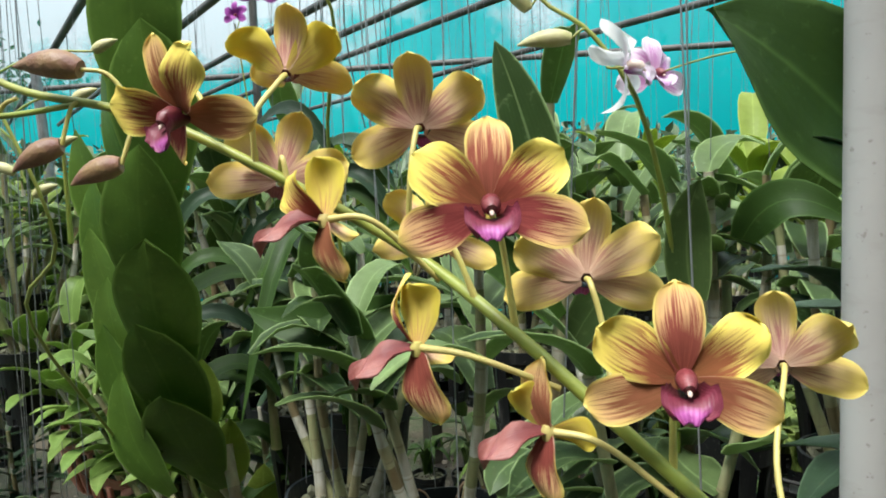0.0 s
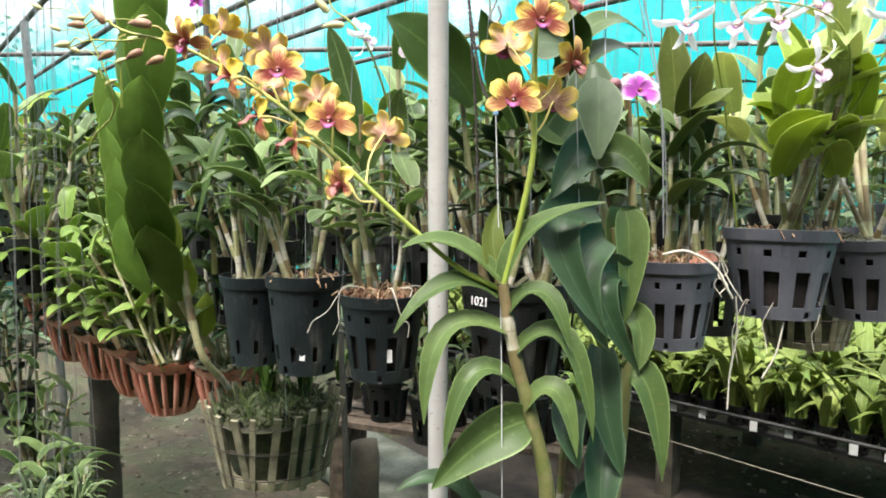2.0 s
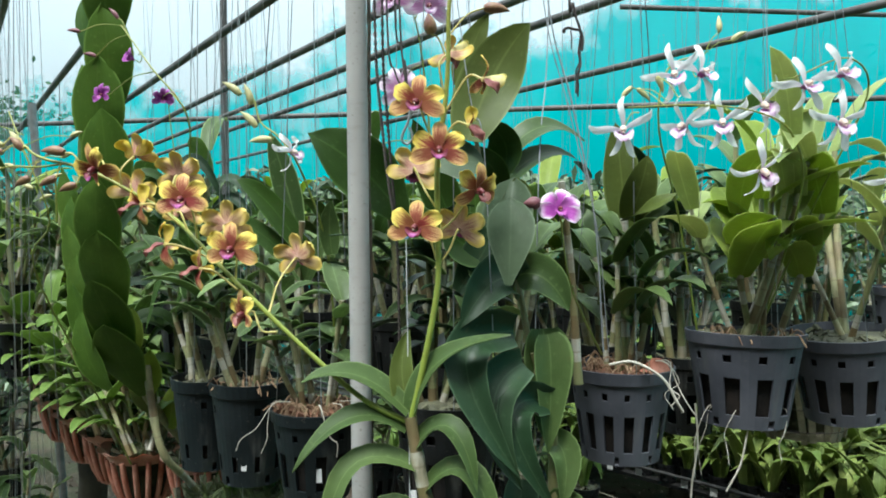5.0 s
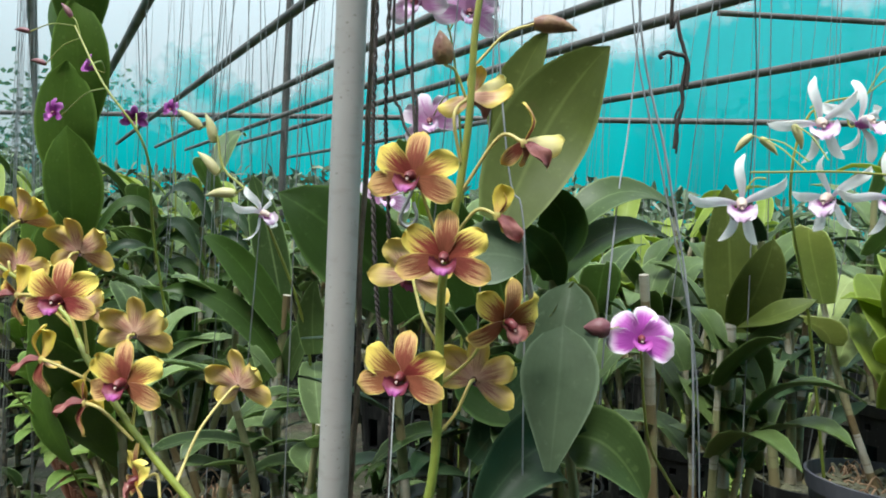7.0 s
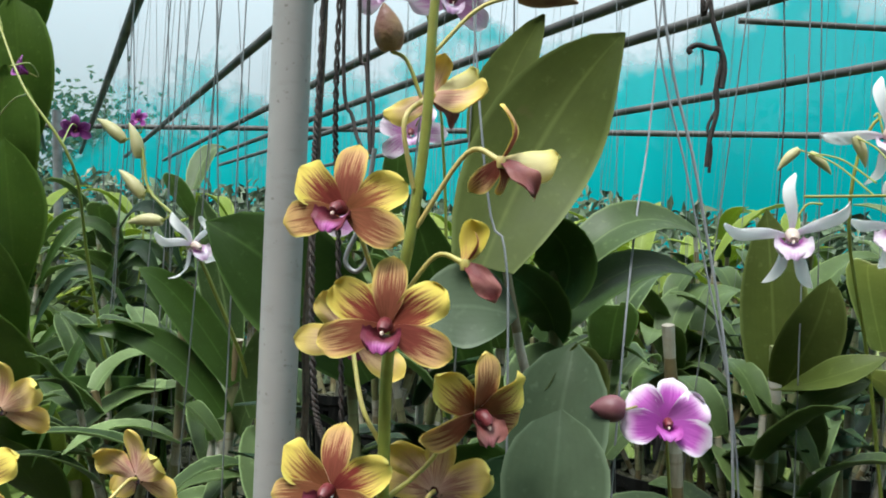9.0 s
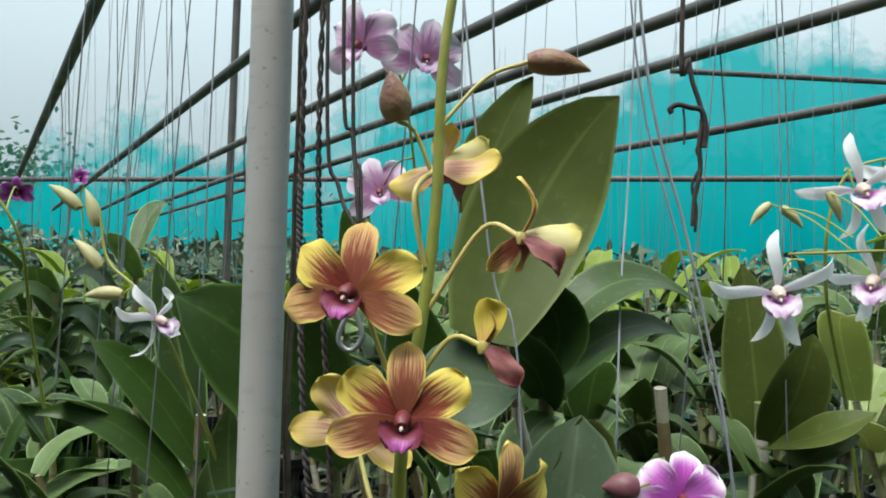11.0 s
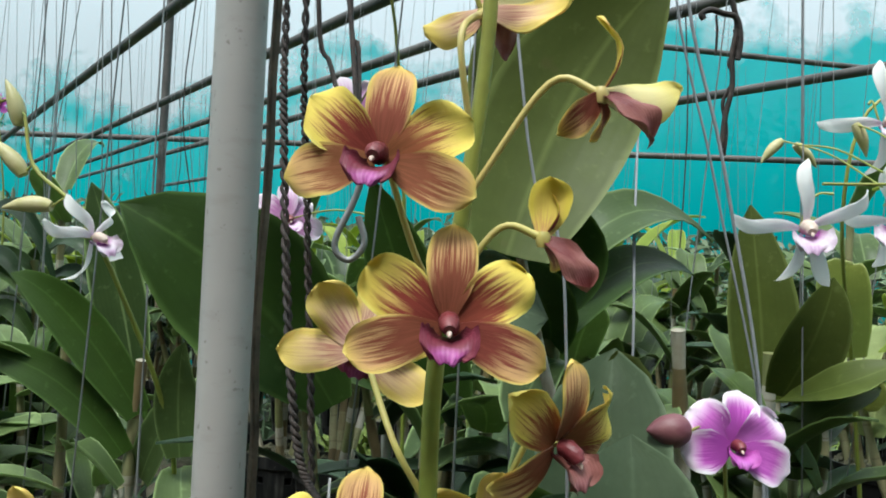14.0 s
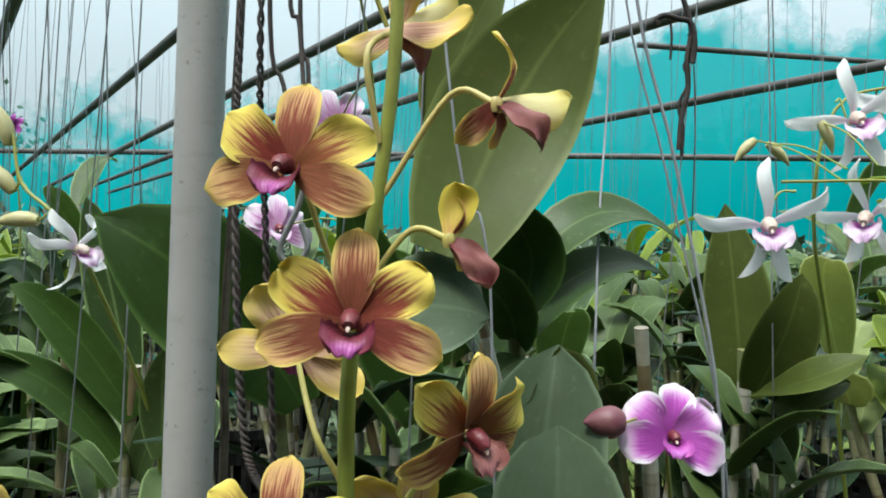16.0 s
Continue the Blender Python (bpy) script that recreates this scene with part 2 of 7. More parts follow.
def lip_material(name, throat, lobe, tip):
    """Dark throat, duller side lobes, a bright veined patch on the middle lobe."""
    k = Mat(name, 0.45, spec=0.35)
    u, v = k.uv()
    ed = k.math("MULTIPLY", k.math("ABSOLUTE", k.math("SUBTRACT", u, 0.5)), 2.0)
    n = k.math("MULTIPLY", k.math("SUBTRACT", k.noise(120, 3), 0.5), 0.3)
    c = k.mix(k.ramp(k.math("ADD", k.math("ADD", v, k.math("MULTIPLY", ed, 0.35)), n), 0.42, 0.72), throat, lobe)
    wave = k.math("ABSOLUTE", k.math("SINE", k.math("ADD", k.math("MULTIPLY", u, 46.0), k.math("MULTIPLY", n, 4.0))))
    patch = k.math("MULTIPLY", k.ramp(k.math("ADD", v, n), 0.62, 0.80), k.ramp(k.math("ADD", ed, n), 0.20, 0.62, 1.0, 0.0))
    c = k.mix(patch, c, k.mix(k.ramp(wave, 0.55, 1.0, 0.0, 0.35), tip, tuple(min(0.9, x * 1.4 + 0.10) for x in tip)))
    c = k.mix(k.ramp(k.noise(150, 3), 0.45, 0.7, 0.0, 0.4), c, throat)
    k.color(c).bump(k.math("ADD", k.math("MULTIPLY", wave, 0.25), k.noise(200, 3)), 0.5, 0.0006)
    k.thin(c, 0.2)
    return k.m


M_LIP = lip_material("lip_maroon_magenta", (0.055, 0.006, 0.011), (0.21, 0.035, 0.060), (0.46, 0.09, 0.36))
M_LIP_RED = lip_material("lip_dull_red", (0.19, 0.045, 0.045), (0.36, 0.145, 0.125), (0.38, 0.14, 0.145))
M_LIP_PURPLE = lip_material("lip_purple", (0.36, 0.10, 0.33), (0.84, 0.70, 0.84), (0.62, 0.36, 0.62))
M_LIP_STAR = lip_material("lip_white_purple", (0.34, 0.06, 0.32), (0.86, 0.78, 0.86), (0.74, 0.52, 0.74))
M_LIP_VIOLET = lip_material("lip_violet", (0.20, 0.02, 0.17), (0.50, 0.10, 0.45), (0.50, 0.14, 0.50))


def plain(name, a, b, rough=0.5, scale=20.0, metal=0.0, bump=0.2, spread=(0.35, 0.7), fine=0.0):
    k = Mat(name, rough, metal)
    c = k.mix(k.ramp(k.noise(scale, 5), *spread), a, b)
    c = k.mix(k.math("MULTIPLY", k.rand(), 0.4), c, tuple(x * 0.75 for x in a))
    if fine:
        c = k.mix(k.ramp(k.noise(scale * 9, 3), 0.55, 0.7, 0, fine), c, tuple(x * 0.4 for x in a))
    k.color(c).bump(k.noise(scale * 4, 4), bump, 0.002)
    return k.m


M_COLUMN = plain("column_cream", (0.58, 0.42, 0.34), (0.70, 0.60, 0.52), 0.4, 300)
M_ANTHER = plain("column_dark", (0.13, 0.016, 0.022), (0.22, 0.045, 0.05), 0.4, 300)
M_CANE, M_STEM, M_PEDICEL = cane_material(), stem_material(), pedicel_material()
M_CANE_GREEN = cane_material("cane_olive", (0.085, 0.105, 0.026), (0.13, 0.145, 0.045), 0.86)
M_BUD = plain("bud_tan", (0.19, 0.075, 0.055), (0.36, 0.25, 0.10), 0.5, 90, bump=0.4, fine=0.3)
M_BUD_PALE = plain("bud_pale", (0.42, 0.40, 0.16), (0.56, 0.50, 0.30), 0.5, 90)
M_BUD_DARK = plain("bud_maroon", (0.15, 0.04, 0.06), (0.26, 0.12, 0.11), 0.5, 70)


def pot_material(name, a, b, stain=0.5):
    """Weathered black plastic: dull sheen, lime streaks, dust and a little algae."""
    k = Mat(name, 0.5, spec=0.35)
    c = k.mix(k.ramp(k.noise(10, 5), 0.35, 0.7), a, b)
    c = k.mix(k.math("MULTIPLY", k.rand(), 0.5), c, tuple(x * 0.6 for x in a))
    streak = k.math("MULTIPLY", k.ramp(k.noise(55, 4, stretch=(1, 1, 0.12)), 0.56, 0.72), k.ramp(k.noise(7, 3), 0.42, 0.62))
    c = k.mix(k.math("MULTIPLY", streak, stain), c, (0.17, 0.165, 0.15))
    c = k.mix(k.ramp(k.noise(13, 4), 0.60, 0.72, 0.0, 0.5 * stain), c, (0.045, 0.055, 0.022))
    c = k.mix(k.ramp(k.noise(240, 2), 0.66, 0.74, 0.0, 0.4), c, (0.12, 0.115, 0.10))
    k.color(c)
    k.put(k.ramp(k.noise(18, 4), 0.35, 0.7, 0.38, 0.72), k.b.inputs["Roughness"])
    k.bump(k.noise(40, 4), 0.15, 0.002)
    return k.m


M_POT = pot_material("pot_black_plastic", (0.0045, 0.005, 0.0055), (0.010, 0.011, 0.012))
M_POT_GREY = pot_material("pot_grey_plastic", (0.060, 0.064, 0.080), (0.125, 0.128, 0.152), 0.35)
M_POT_TEAL = pot_material("pot_slate_plastic", (0.0050, 0.0085, 0.0105), (0.014, 0.021, 0.025))
M_TERRA = plain("terracotta", (0.40, 0.120, 0.070), (0.58, 0.32, 0.24), 0.85, 16, bump=0.4, fine=0.5)
M_TERRA_OLD = plain("terracotta_mossy", (0.085, 0.070, 0.045), (0.34, 0.185, 0.150), 0.9, 22, bump=0.5, fine=0.7)
M_TERRA_RIM = plain("terracotta_dusty", (0.50, 0.21, 0.14), (0.64, 0.42, 0.34), 0.9, 22, bump=0.5, fine=0.5)
M_BARK = plain("bark_chips", (0.12, 0.055, 0.03), (0.27, 0.13, 0.075), 0.9, 25, bump=0.6, fine=0.5)
# Near black: the shade inside slotted pots is put into this colour.
M_CORE = plain("shaded_root_ball", (0.003, 0.0025, 0.002), (0.018, 0.011, 0.007), 0.95, 40, bump=0.6)
M_MOSS = plain("moss_medium", (0.075, 0.075, 0.05), (0.15, 0.15, 0.085), 0.95, 40, bump=0.8, fine=0.5)
M_MOSS_DARK = plain("moss_dark", (0.022, 0.024, 0.012), (0.070, 0.078, 0.032), 0.95, 40, bump=0.8, fine=0.5)
M_MOSS_BLADE = Mat("moss_blades", 0.6)
M_MOSS_BLADE.color(M_MOSS_BLADE.mix(M_MOSS_BLADE.island(), (0.018, 0.034, 0.010), (0.085, 0.115, 0.035)))
M_MOSS_BLADE = M_MOSS_BLADE.m
M_ROOT = plain("aerial_root", (0.50, 0.46, 0.38), (0.64, 0.60, 0.52), 0.7, 60, bump=0.4)
M_FOAM = plain("white_foam", (0.70, 0.70, 0.70), (0.80, 0.80, 0.80), 0.8, 30)
M_WIRE = plain("steel_wire", (0.20, 0.20, 0.20), (0.40, 0.40, 0.41), 0.45, 30, metal=0.6)
M_STRING = plain("nylon_string", (0.50, 0.51, 0.52), (0.62, 0.62, 0.62), 0.5, 30)
M_STRING_GREY = plain("grey_string", (0.24, 0.25, 0.27), (0.36, 0.37, 0.39), 0.7, 60)
M_TWINE = plain("beige_twine", (0.30, 0.27, 0.20), (0.42, 0.38, 0.30), 0.8, 60)
M_GAP_WHITE = plain("pale_gap_white", (0.38, 0.38, 0.37), (0.55, 0.55, 0.53), 0.6, 60)
# Soil colour with the shade round the bench painted in.
M_SOIL_SHADE = plain("bench_shade_soil", (0.010, 0.008, 0.006), (0.040, 0.031, 0.019), 0.85, 14, bump=0.9, fine=0.5)
M_STRAW = plain("straw_roots", (0.16, 0.09, 0.05), (0.36, 0.25, 0.15), 0.85, 60)
M_RUST = plain("dark_wire", (0.018, 0.014, 0.013), (0.060, 0.042, 0.034), 0.75, 60, bump=0.5)
M_PIPE = plain("pipe_dark", (0.050, 0.048, 0.045), (0.13, 0.12, 0.11), 0.6, 8, metal=0.2, fine=0.4)
M_SLAT = plain("weathered_slat", (0.135, 0.125, 0.078), (0.31, 0.285, 0.19), 0.9, 30, bump=0.6, fine=0.4)
M_RAIL = plain("rail_black", (0.010, 0.010, 0.010), (0.026, 0.024, 0.022), 0.6, 20)
M_WOOD = plain("wood_strip", (0.050, 0.036, 0.026), (0.20, 0.15, 0.105), 0.9, 30, bump=0.6, fine=0.4)
M_CONCRETE = plain("concrete", (0.055, 0.062, 0.044), (0.20, 0.215, 0.18), 0.9, 7, bump=0.7, fine=0.6)
M_CONCRETE_DARK = plain("concrete_damp", (0.022, 0.019, 0.013), (0.085, 0.074, 0.050), 0.85, 9, bump=0.5, fine=0.4)
M_TAG = plain("clip_blue", (0.15, 0.30, 0.50), (0.2, 0.36, 0.55), 0.4, 20)
M_INK = plain("paint_white", (0.78, 0.78, 0.78), (0.82, 0.82, 0.82), 0.6, 20)


def pole_material(name="pole_grey_paint", up=1.0):
    k = Mat(name, 0.55)
    c = k.mix(k.ramp(k.noise(7, 5), 0.35, 0.7), tuple(q * up for q in (0.33, 0.315, 0.30)), tuple(q * up for q in (0.42, 0.405, 0.385)))
    c = k.mix(k.ramp(k.noise(40, 4, stretch=(1, 1, 3)), 0.55, 0.75, 0, 0.5), c, (0.27, 0.25, 0.22))
    c = k.mix(k.ramp(k.noise(220, 2), 0.66, 0.74, 0, 0.6), c, (0.15, 0.13, 0.11))
    k.color(c).bump(k.noise(120, 4), 0.2, 0.001)
    return k.m


M_POLE, M_POLE_PALE = pole_material(), pole_material("pole_pale_paint", 1.02)


def ground_material():
    k = Mat("damp_soil", 0.9)
    c = k.mix(k.ramp(k.noise(1.6, 6), 0.35, 0.65), (0.016, 0.012, 0.007), (0.062, 0.047, 0.027))
    c = k.mix(k.ramp(k.noise(3.1, 6, 0.65), 0.43, 0.58, 0, 0.85), c, (0.038, 0.050, 0.018))
    c = k.mix(k.ramp(k.noise(13, 5, 0.7), 0.52, 0.66, 0, 0.7), c, (0.105, 0.088, 0.058))
    c = k.mix(k.ramp(k.noise(70, 2), 0.70, 0.76, 0, 0.8), c, (0.36, 0.33, 0.28))
    k.color(c).bump(k.math("ADD", k.noise(9, 5), k.math("MULTIPLY", k.noise(60, 3), 0.4)), 0.9, 0.03)
    return k.m


M_GROUND = ground_material()


def net_material():
    """Woven shade net: teal threads with open mesh between them, brightest where the sky stands behind."""
    k = Mat("shade_net_teal", 0.7)
    fold = k.noise(0.9, 4, stretch=(2.2, 2.2, 0.35))
    c = k.mix(k.ramp(fold, 0.3, 0.7), (0.0, 0.40, 0.43), (0.0, 0.52, 0.54))
    tc = k.n.new("ShaderNodeTexCoord")
    xyz = k.n.new("ShaderNodeSeparateXYZ")
    k.l.new(tc.outputs["Object"], xyz.inputs[0])
    # Opens the net higher up, with noise, to imitate blown-out sky showing white.
    irregular = k.math("ADD", k.math("MULTIPLY", k.math("SUBTRACT", k.noise(0.55, 6, 0.62), 0.5), 5.0), k.math("SUBTRACT", xyz.outputs[2], k.math("MULTIPLY", xyz.outputs[0], 0.22)))
    open_ = k.ramp(irregular, 2.9, 3.5, 0.05, 0.88)
    k.color(c)
    tr = k.n.new("ShaderNodeBsdfTranslucent")
    k.put(k.mix(0.5, c, (0.0, 0.75, 0.76)), tr.inputs[0])
    body = k.n.new("ShaderNodeMixShader")
    body.inputs[0].default_value = 0.6
    k.l.new(k.b.outputs[0], body.inputs[1])
    k.l.new(tr.outputs[0], body.inputs[2])
    gap = k.n.new("ShaderNodeBsdfTransparent")
    mx = k.n.new("ShaderNodeMixShader")
    k.put(open_, mx.inputs[0])
    k.l.new(body.outputs[0], mx.inputs[1])
    k.l.new(gap.outputs[0], mx.inputs[2])
    k.l.new(mx.outputs[0], k.out.inputs[0])
    return k.m


M_NET = net_material()
# For the unseen rear wall only, dark to hold back fill light.
M_NET_FILL_CUT = plain("fill_cut_net", (0.008, 0.022, 0.018), (0.018, 0.04, 0.034), 0.8, 3)
M_FAR = Mat("far_leaves", 0.5)
M_FAR.color(M_FAR.mix(M_FAR.island(), (0.012, 0.030, 0.010), (0.12, 0.175, 0.09)))
M_FAR = M_FAR.m
M_LITTER = Mat("litter", 0.9)
M_LITTER.color(M_LITTER.mix(M_LITTER.math("POWER", M_LITTER.island(), 3.0), (0.05, 0.036, 0.022), (0.33, 0.29, 0.23)))
M_LITTER = M_LITTER.m
M_TREE = leaf_material("tree_foliage", (0.03, 0.055, 0.02), (0.07, 0.11, 0.04), rough=0.6)
M_TRUNK = plain("tree_bark", (0.10, 0.08, 0.06), (0.20, 0.17, 0.13), 0.9, 12, bump=0.8)

# ---- mesh helpers ----


def mesh_of(name, verts, faces, uvs=None, mats=(), face_mats=None, smooth=True):
    me = bpy.data.meshes.new(name)
    me.from_pydata([tuple(v) for v in verts], [], faces)
    if uvs is not None:
        lay = me.uv_layers.new(name="uv")
        idx = np.empty(len(me.loops), dtype=np.int32)
        me.loops.foreach_get("vertex_index", idx)
        lay.data.foreach_set("uv", np.asarray(uvs, dtype=np.float32)[idx].ravel())
    for m in mats:
        me.materials.append(m)
    if face_mats:
        me.polygons.foreach_set("material_index", face_mats)
    if smooth:
        me.polygons.foreach_set("use_smooth", [True] * len(me.polygons))
    me.update()
    return me


class Soup:
    """Collects vertices, faces and uvs of one mesh."""

    def __init__(self):
        self.v, self.f, self.uv, self.fm = [], [], [], []

    def grid(self, rows, uvrows, wrap=False, mat=0, flip=False):
        """A sheet from rows of points."""
        o, n = len(self.v), len(rows[0])
        for r, ur in zip(rows, uvrows):
            self.v += r
            self.uv += ur
        for i in range(len(rows) - 1):
            for j in range(n if wrap else n - 1):
                a, b = o + i * n + j, o + i * n + (j + 1) % n
                q = (a, b, b + n, a + n)
                self.f.append(q[::-1] if flip else q)
                self.fm.append(mat)

    def fan(self, ring, tip, mat=0):
        o = len(self.v)
        self.v += ring + [tip]
        self.uv += [(0.5, 0.5)] * (len(ring) + 1)
        for j in range(len(ring)):
            self.f.append((o + j, o + (j + 1) % len(ring), o + len(ring)))
            self.fm.append(mat)

    def box(self, c, size, m=None, mat=0, chamfer=0.0):
        o = len(self.v)
        m = m or Matrix()
        for z in (-1, 1):
            for x, y in ((-1, -1), (1, -1), (1, 1), (-1, 1)):
                self.v.append(m @ Vector((c[0] + x * size[0] / 2, c[1] + y * size[1] / 2, c[2] + z * size[2] / 2)))
                self.uv.append(((x + 1) / 2, (z + 1) / 2))
        for q in ((3, 2, 1, 0), (4, 5, 6, 7), (0, 1, 5, 4), (1, 2, 6, 5), (2, 3, 7, 6), (3, 0, 4, 7)):
            self.f.append(tuple(o + k for k in q))
            self.fm.append(mat)

    def tube(self, pts, radii, sides=8, cap=True, mat=0):
        pts = [Vector(p) for p in pts]
        if not hasattr(radii, "__len__"):
            radii = [radii] * len(pts)
        side = None
        rows, uvr = [], []
        for i, p in enumerate(pts):
            t = (pts[min(i + 1, len(pts) - 1)] - pts[max(i - 1, 0)]).normalized()
            if side is None:
                side = t.orthogonal().normalized()
            side = (side - t * side.dot(t)).normalized()
            other = t.cross(side)
            rows.append([p + (side * math.cos(a) + other * math.sin(a)) * radii[i] for a in (2 * math.pi * k / sides for k in range(sides))])
            uvr.append([(k / sides, i / max(1, len(pts) - 1)) for k in range(sides)])
        self.grid(rows, uvr, wrap=True, mat=mat)
        if cap:
            self.fan(rows[0][::-1], pts[0], mat)
            self.fan(rows[-1], pts[-1], mat)

    def mesh(self, name, *mats, smooth=True):
        return mesh_of(name, self.v, self.f, self.uv, mats, self.fm, smooth)


def part(name, me, parent, label="", m=None):
    ob = new(name, me)
    ob.parent = parent
    if m is not None:
        ob.matrix_basis = m
    if label:
        tagged(ob, label)
    return ob


def thing(name, base, label, category, group="", data=None, kind=""):
    ob = new(name, data)
    ob.location = base
    return tagged(ob, label, category, group, kind)


def curve(points, n=6):
    """Catmull-Rom points through the given ones."""
    p = [Vector(q) for q in points]
    p = [p[0] * 2 - p[1]] + p + [p[-1] * 2 - p[-2]]
    out = []
    for i in range(1, len(p) - 2):
        for k in range(n):
            t = k / n
            out.append(0.5 * (2 * p[i] + (p[i + 1] - p[i - 1]) * t + (2 * p[i - 1] - 5 * p[i] + 4 * p[i + 1] - p[i + 2]) * t * t
                              + (3 * p[i] - p[i - 1] - 3 * p[i + 1] + p[i + 2]) * t ** 3))
    out.append(p[-2])
    return out


def leaf_mesh(base, mid, tip, width, face=(0, -1, 0.4), mat=None, fold=0.22, nv=10, twist=0.0, blunt=0.8, rnd=R, thick=0.0007):
    """A strap leaf along base, mid and tip: sheathing at the base, keeled, tapered to its tip."""
    base, mid, tip = Vector(base), Vector(mid), Vector(tip)
    ctrl = mid * 2 - (base + tip) * 0.5
    s, face = Soup(), Vector(face).normalized()
    ph, amp = rnd.uniform(0, 6), rnd.uniform(0.01, 0.05) * width
    front, back, uvr = [], [], []
    for i in range(nv + 1):
        v = i / nv
        p = base * (1 - v) ** 2 + ctrl * 2 * v * (1 - v) + tip * v * v
        t = ((ctrl - base) * (1 - v) + (tip - ctrl) * v).normalized()
        nrm = face - t * face.dot(t)
        nrm = nrm.normalized() if nrm.length > 1e-4 else t.orthogonal().normalized()
        if twist:
            nrm = Matrix.Rotation(twist * v, 3, t) @ nrm
        side = t.cross(nrm)
        w = width / 2 * max(0.015, math.sin(math.pi * (0.09 + 0.91 * v) ** blunt) ** 0.72)
        row, brow = [], []
        for j in range(5):
            u = -1 + j / 2
            up = fold * (abs(u) ** 1.4) * w + amp * math.sin(ph + v * 9 + u * 2) * abs(u)
            q = p + side * u * w + nrm * up
            row.append(q)
            brow.append(q - nrm * thick)
        front.append(row)
        back.append(brow)
        uvr.append([(j / 4, v) for j in range(5)])
    s.grid(front, uvr)
    s.grid(back, uvr, flip=True)
    return s.mesh("leaf", mat or M_LEAF)


def tepal_mesh(length, width, cup, recurve, wave, front, back, rnd, nv=12, nu=8, round_tip=0.55, twist=0.0):
    """A petal in local space: grows along +Z from the heart, its face to -Y. Two skins, front and back."""
    s = Soup()
    ph = rnd.uniform(0, 6)
    rows, brow, uvr = [], [], []
    for i in range(nv + 1):
        v = 1 - (1 - i / nv) ** 1.7
        w = 0.24 + 0.76 * math.sin(math.pi / 2 * v / 0.62) if v < 0.62 else max(0.012, 1 - ((v - 0.62) / 0.38) ** 2.7) ** round_tip
        w *= width / 2
        z = length * v
        y0 = -cup * length * math.sin(v * math.pi * 0.75) + recurve * length * v ** 2.4
        row, br = [], []
        for j in range(nu + 1):
            u = -1 + 2 * j / nu
            y = y0 - cup * w * 0.8 * (u * u) + wave * width * math.sin(ph + v * 8 + 3 * u) * abs(u) * v
            edge = 1 + 0.06 * noise.noise(Vector((v * 5 + ph, (1 if u > 0 else -1) * 3.0 + u * 0.5, ph)))
            x, zz = u * w * edge, z - 0.025 * length * (abs(u) ** 2) * v
            if twist:
                a = twist * v
                x, y = x * math.cos(a) - y * math.sin(a), x * math.sin(a) + y * math.cos(a)
            row.append(Vector((x, y, zz)))
            br.append(Vector((x, y + 0.0005, zz)))
        rows.append(row)
        brow.append(br)
        uvr.append([(j / nu, v) for j in range(nu + 1)])
    s.grid(rows, uvr, mat=0)
    s.grid(brow, uvr, flip=True, mat=1)
    return s.mesh("petal", front, back)


def lip_mesh(mat, r=1.0, rnd=R, tongue=1.0):
    """The lip: side lobes that stand up round the column, and a ruffled middle lobe turned down in front."""
    s = Soup()
    rows, uvr = [], []
    for i in range(13):
        v = i / 12
        k = max(0.0, (v - 0.5) / 0.5)
        cy = -0.0135 * math.sin(v * 1.45)
        cz = -0.0030 - 0.0012 * v - 0.0048 * k ** 1.2
        wid = (0.0038 + 0.0044 * min(1, v / 0.6)) if v < 0.8 else 0.0082 * max(0.45, 1 - ((v - 0.8) / 0.24) ** 2 * 0.6)
        curl = 1.5 - 0.55 * k
        row, ur = [], []
        for j in range(15):
            u = -1 + j / 7
            a = u * curl
            rim = abs(u) ** 3
            x = wid * math.sin(a) / max(0.8, math.sin(min(1.5, curl)))
            z = cz + wid * 0.72 * (1 - math.cos(a)) + 0.0005 * k * math.sin(u * 9 + 1) + 0.0006 * rim * math.sin(v * 21 + 2 * u)
            y = cy - 0.0016 * rim * (1 - k) * (v > 0.2) + (0.0009 * math.sin(u * 8) * k + 0.0006 * math.sin(v * 17 + u * 3) * rim)
            row.append(Vector((x * (1 - 0.3 * (tongue > 1)), y * tongue, z)) * r)
            ur.append((j / 14, v))
        rows.append(row)
        uvr.append(ur)
    s.grid(rows, uvr)
    s.grid([[p + Vector((0, 0.0003, -0.0005)) for p in q] for q in rows], uvr, flip=True)
    return s.mesh("lip", mat)


def column_mesh(r=1.0, pale=False):
    s = Soup()
    s.tube([(0, -0.0015 * r, 0.0005 * r), (0, -0.004 * r, 0.0016 * r), (0, -0.0078 * r, 0.0008 * r), (0, -0.0096 * r, -0.0004 * r)], [0.0028 * r, 0.0031 * r, 0.0029 * r, 0.0018 * r], 10, mat=0)
    s.tube([(0, -0.0086 * r, -0.0010 * r), (0, -0.0103 * r, -0.0014 * r), (0, -0.0108 * r, -0.0022 * r)], [0.0007 * r, 0.0008 * r, 0.0004 * r], 8, mat=1)
    return s.mesh("column", M_COLUMN if pale else M_ANTHER, M_COLUMN)


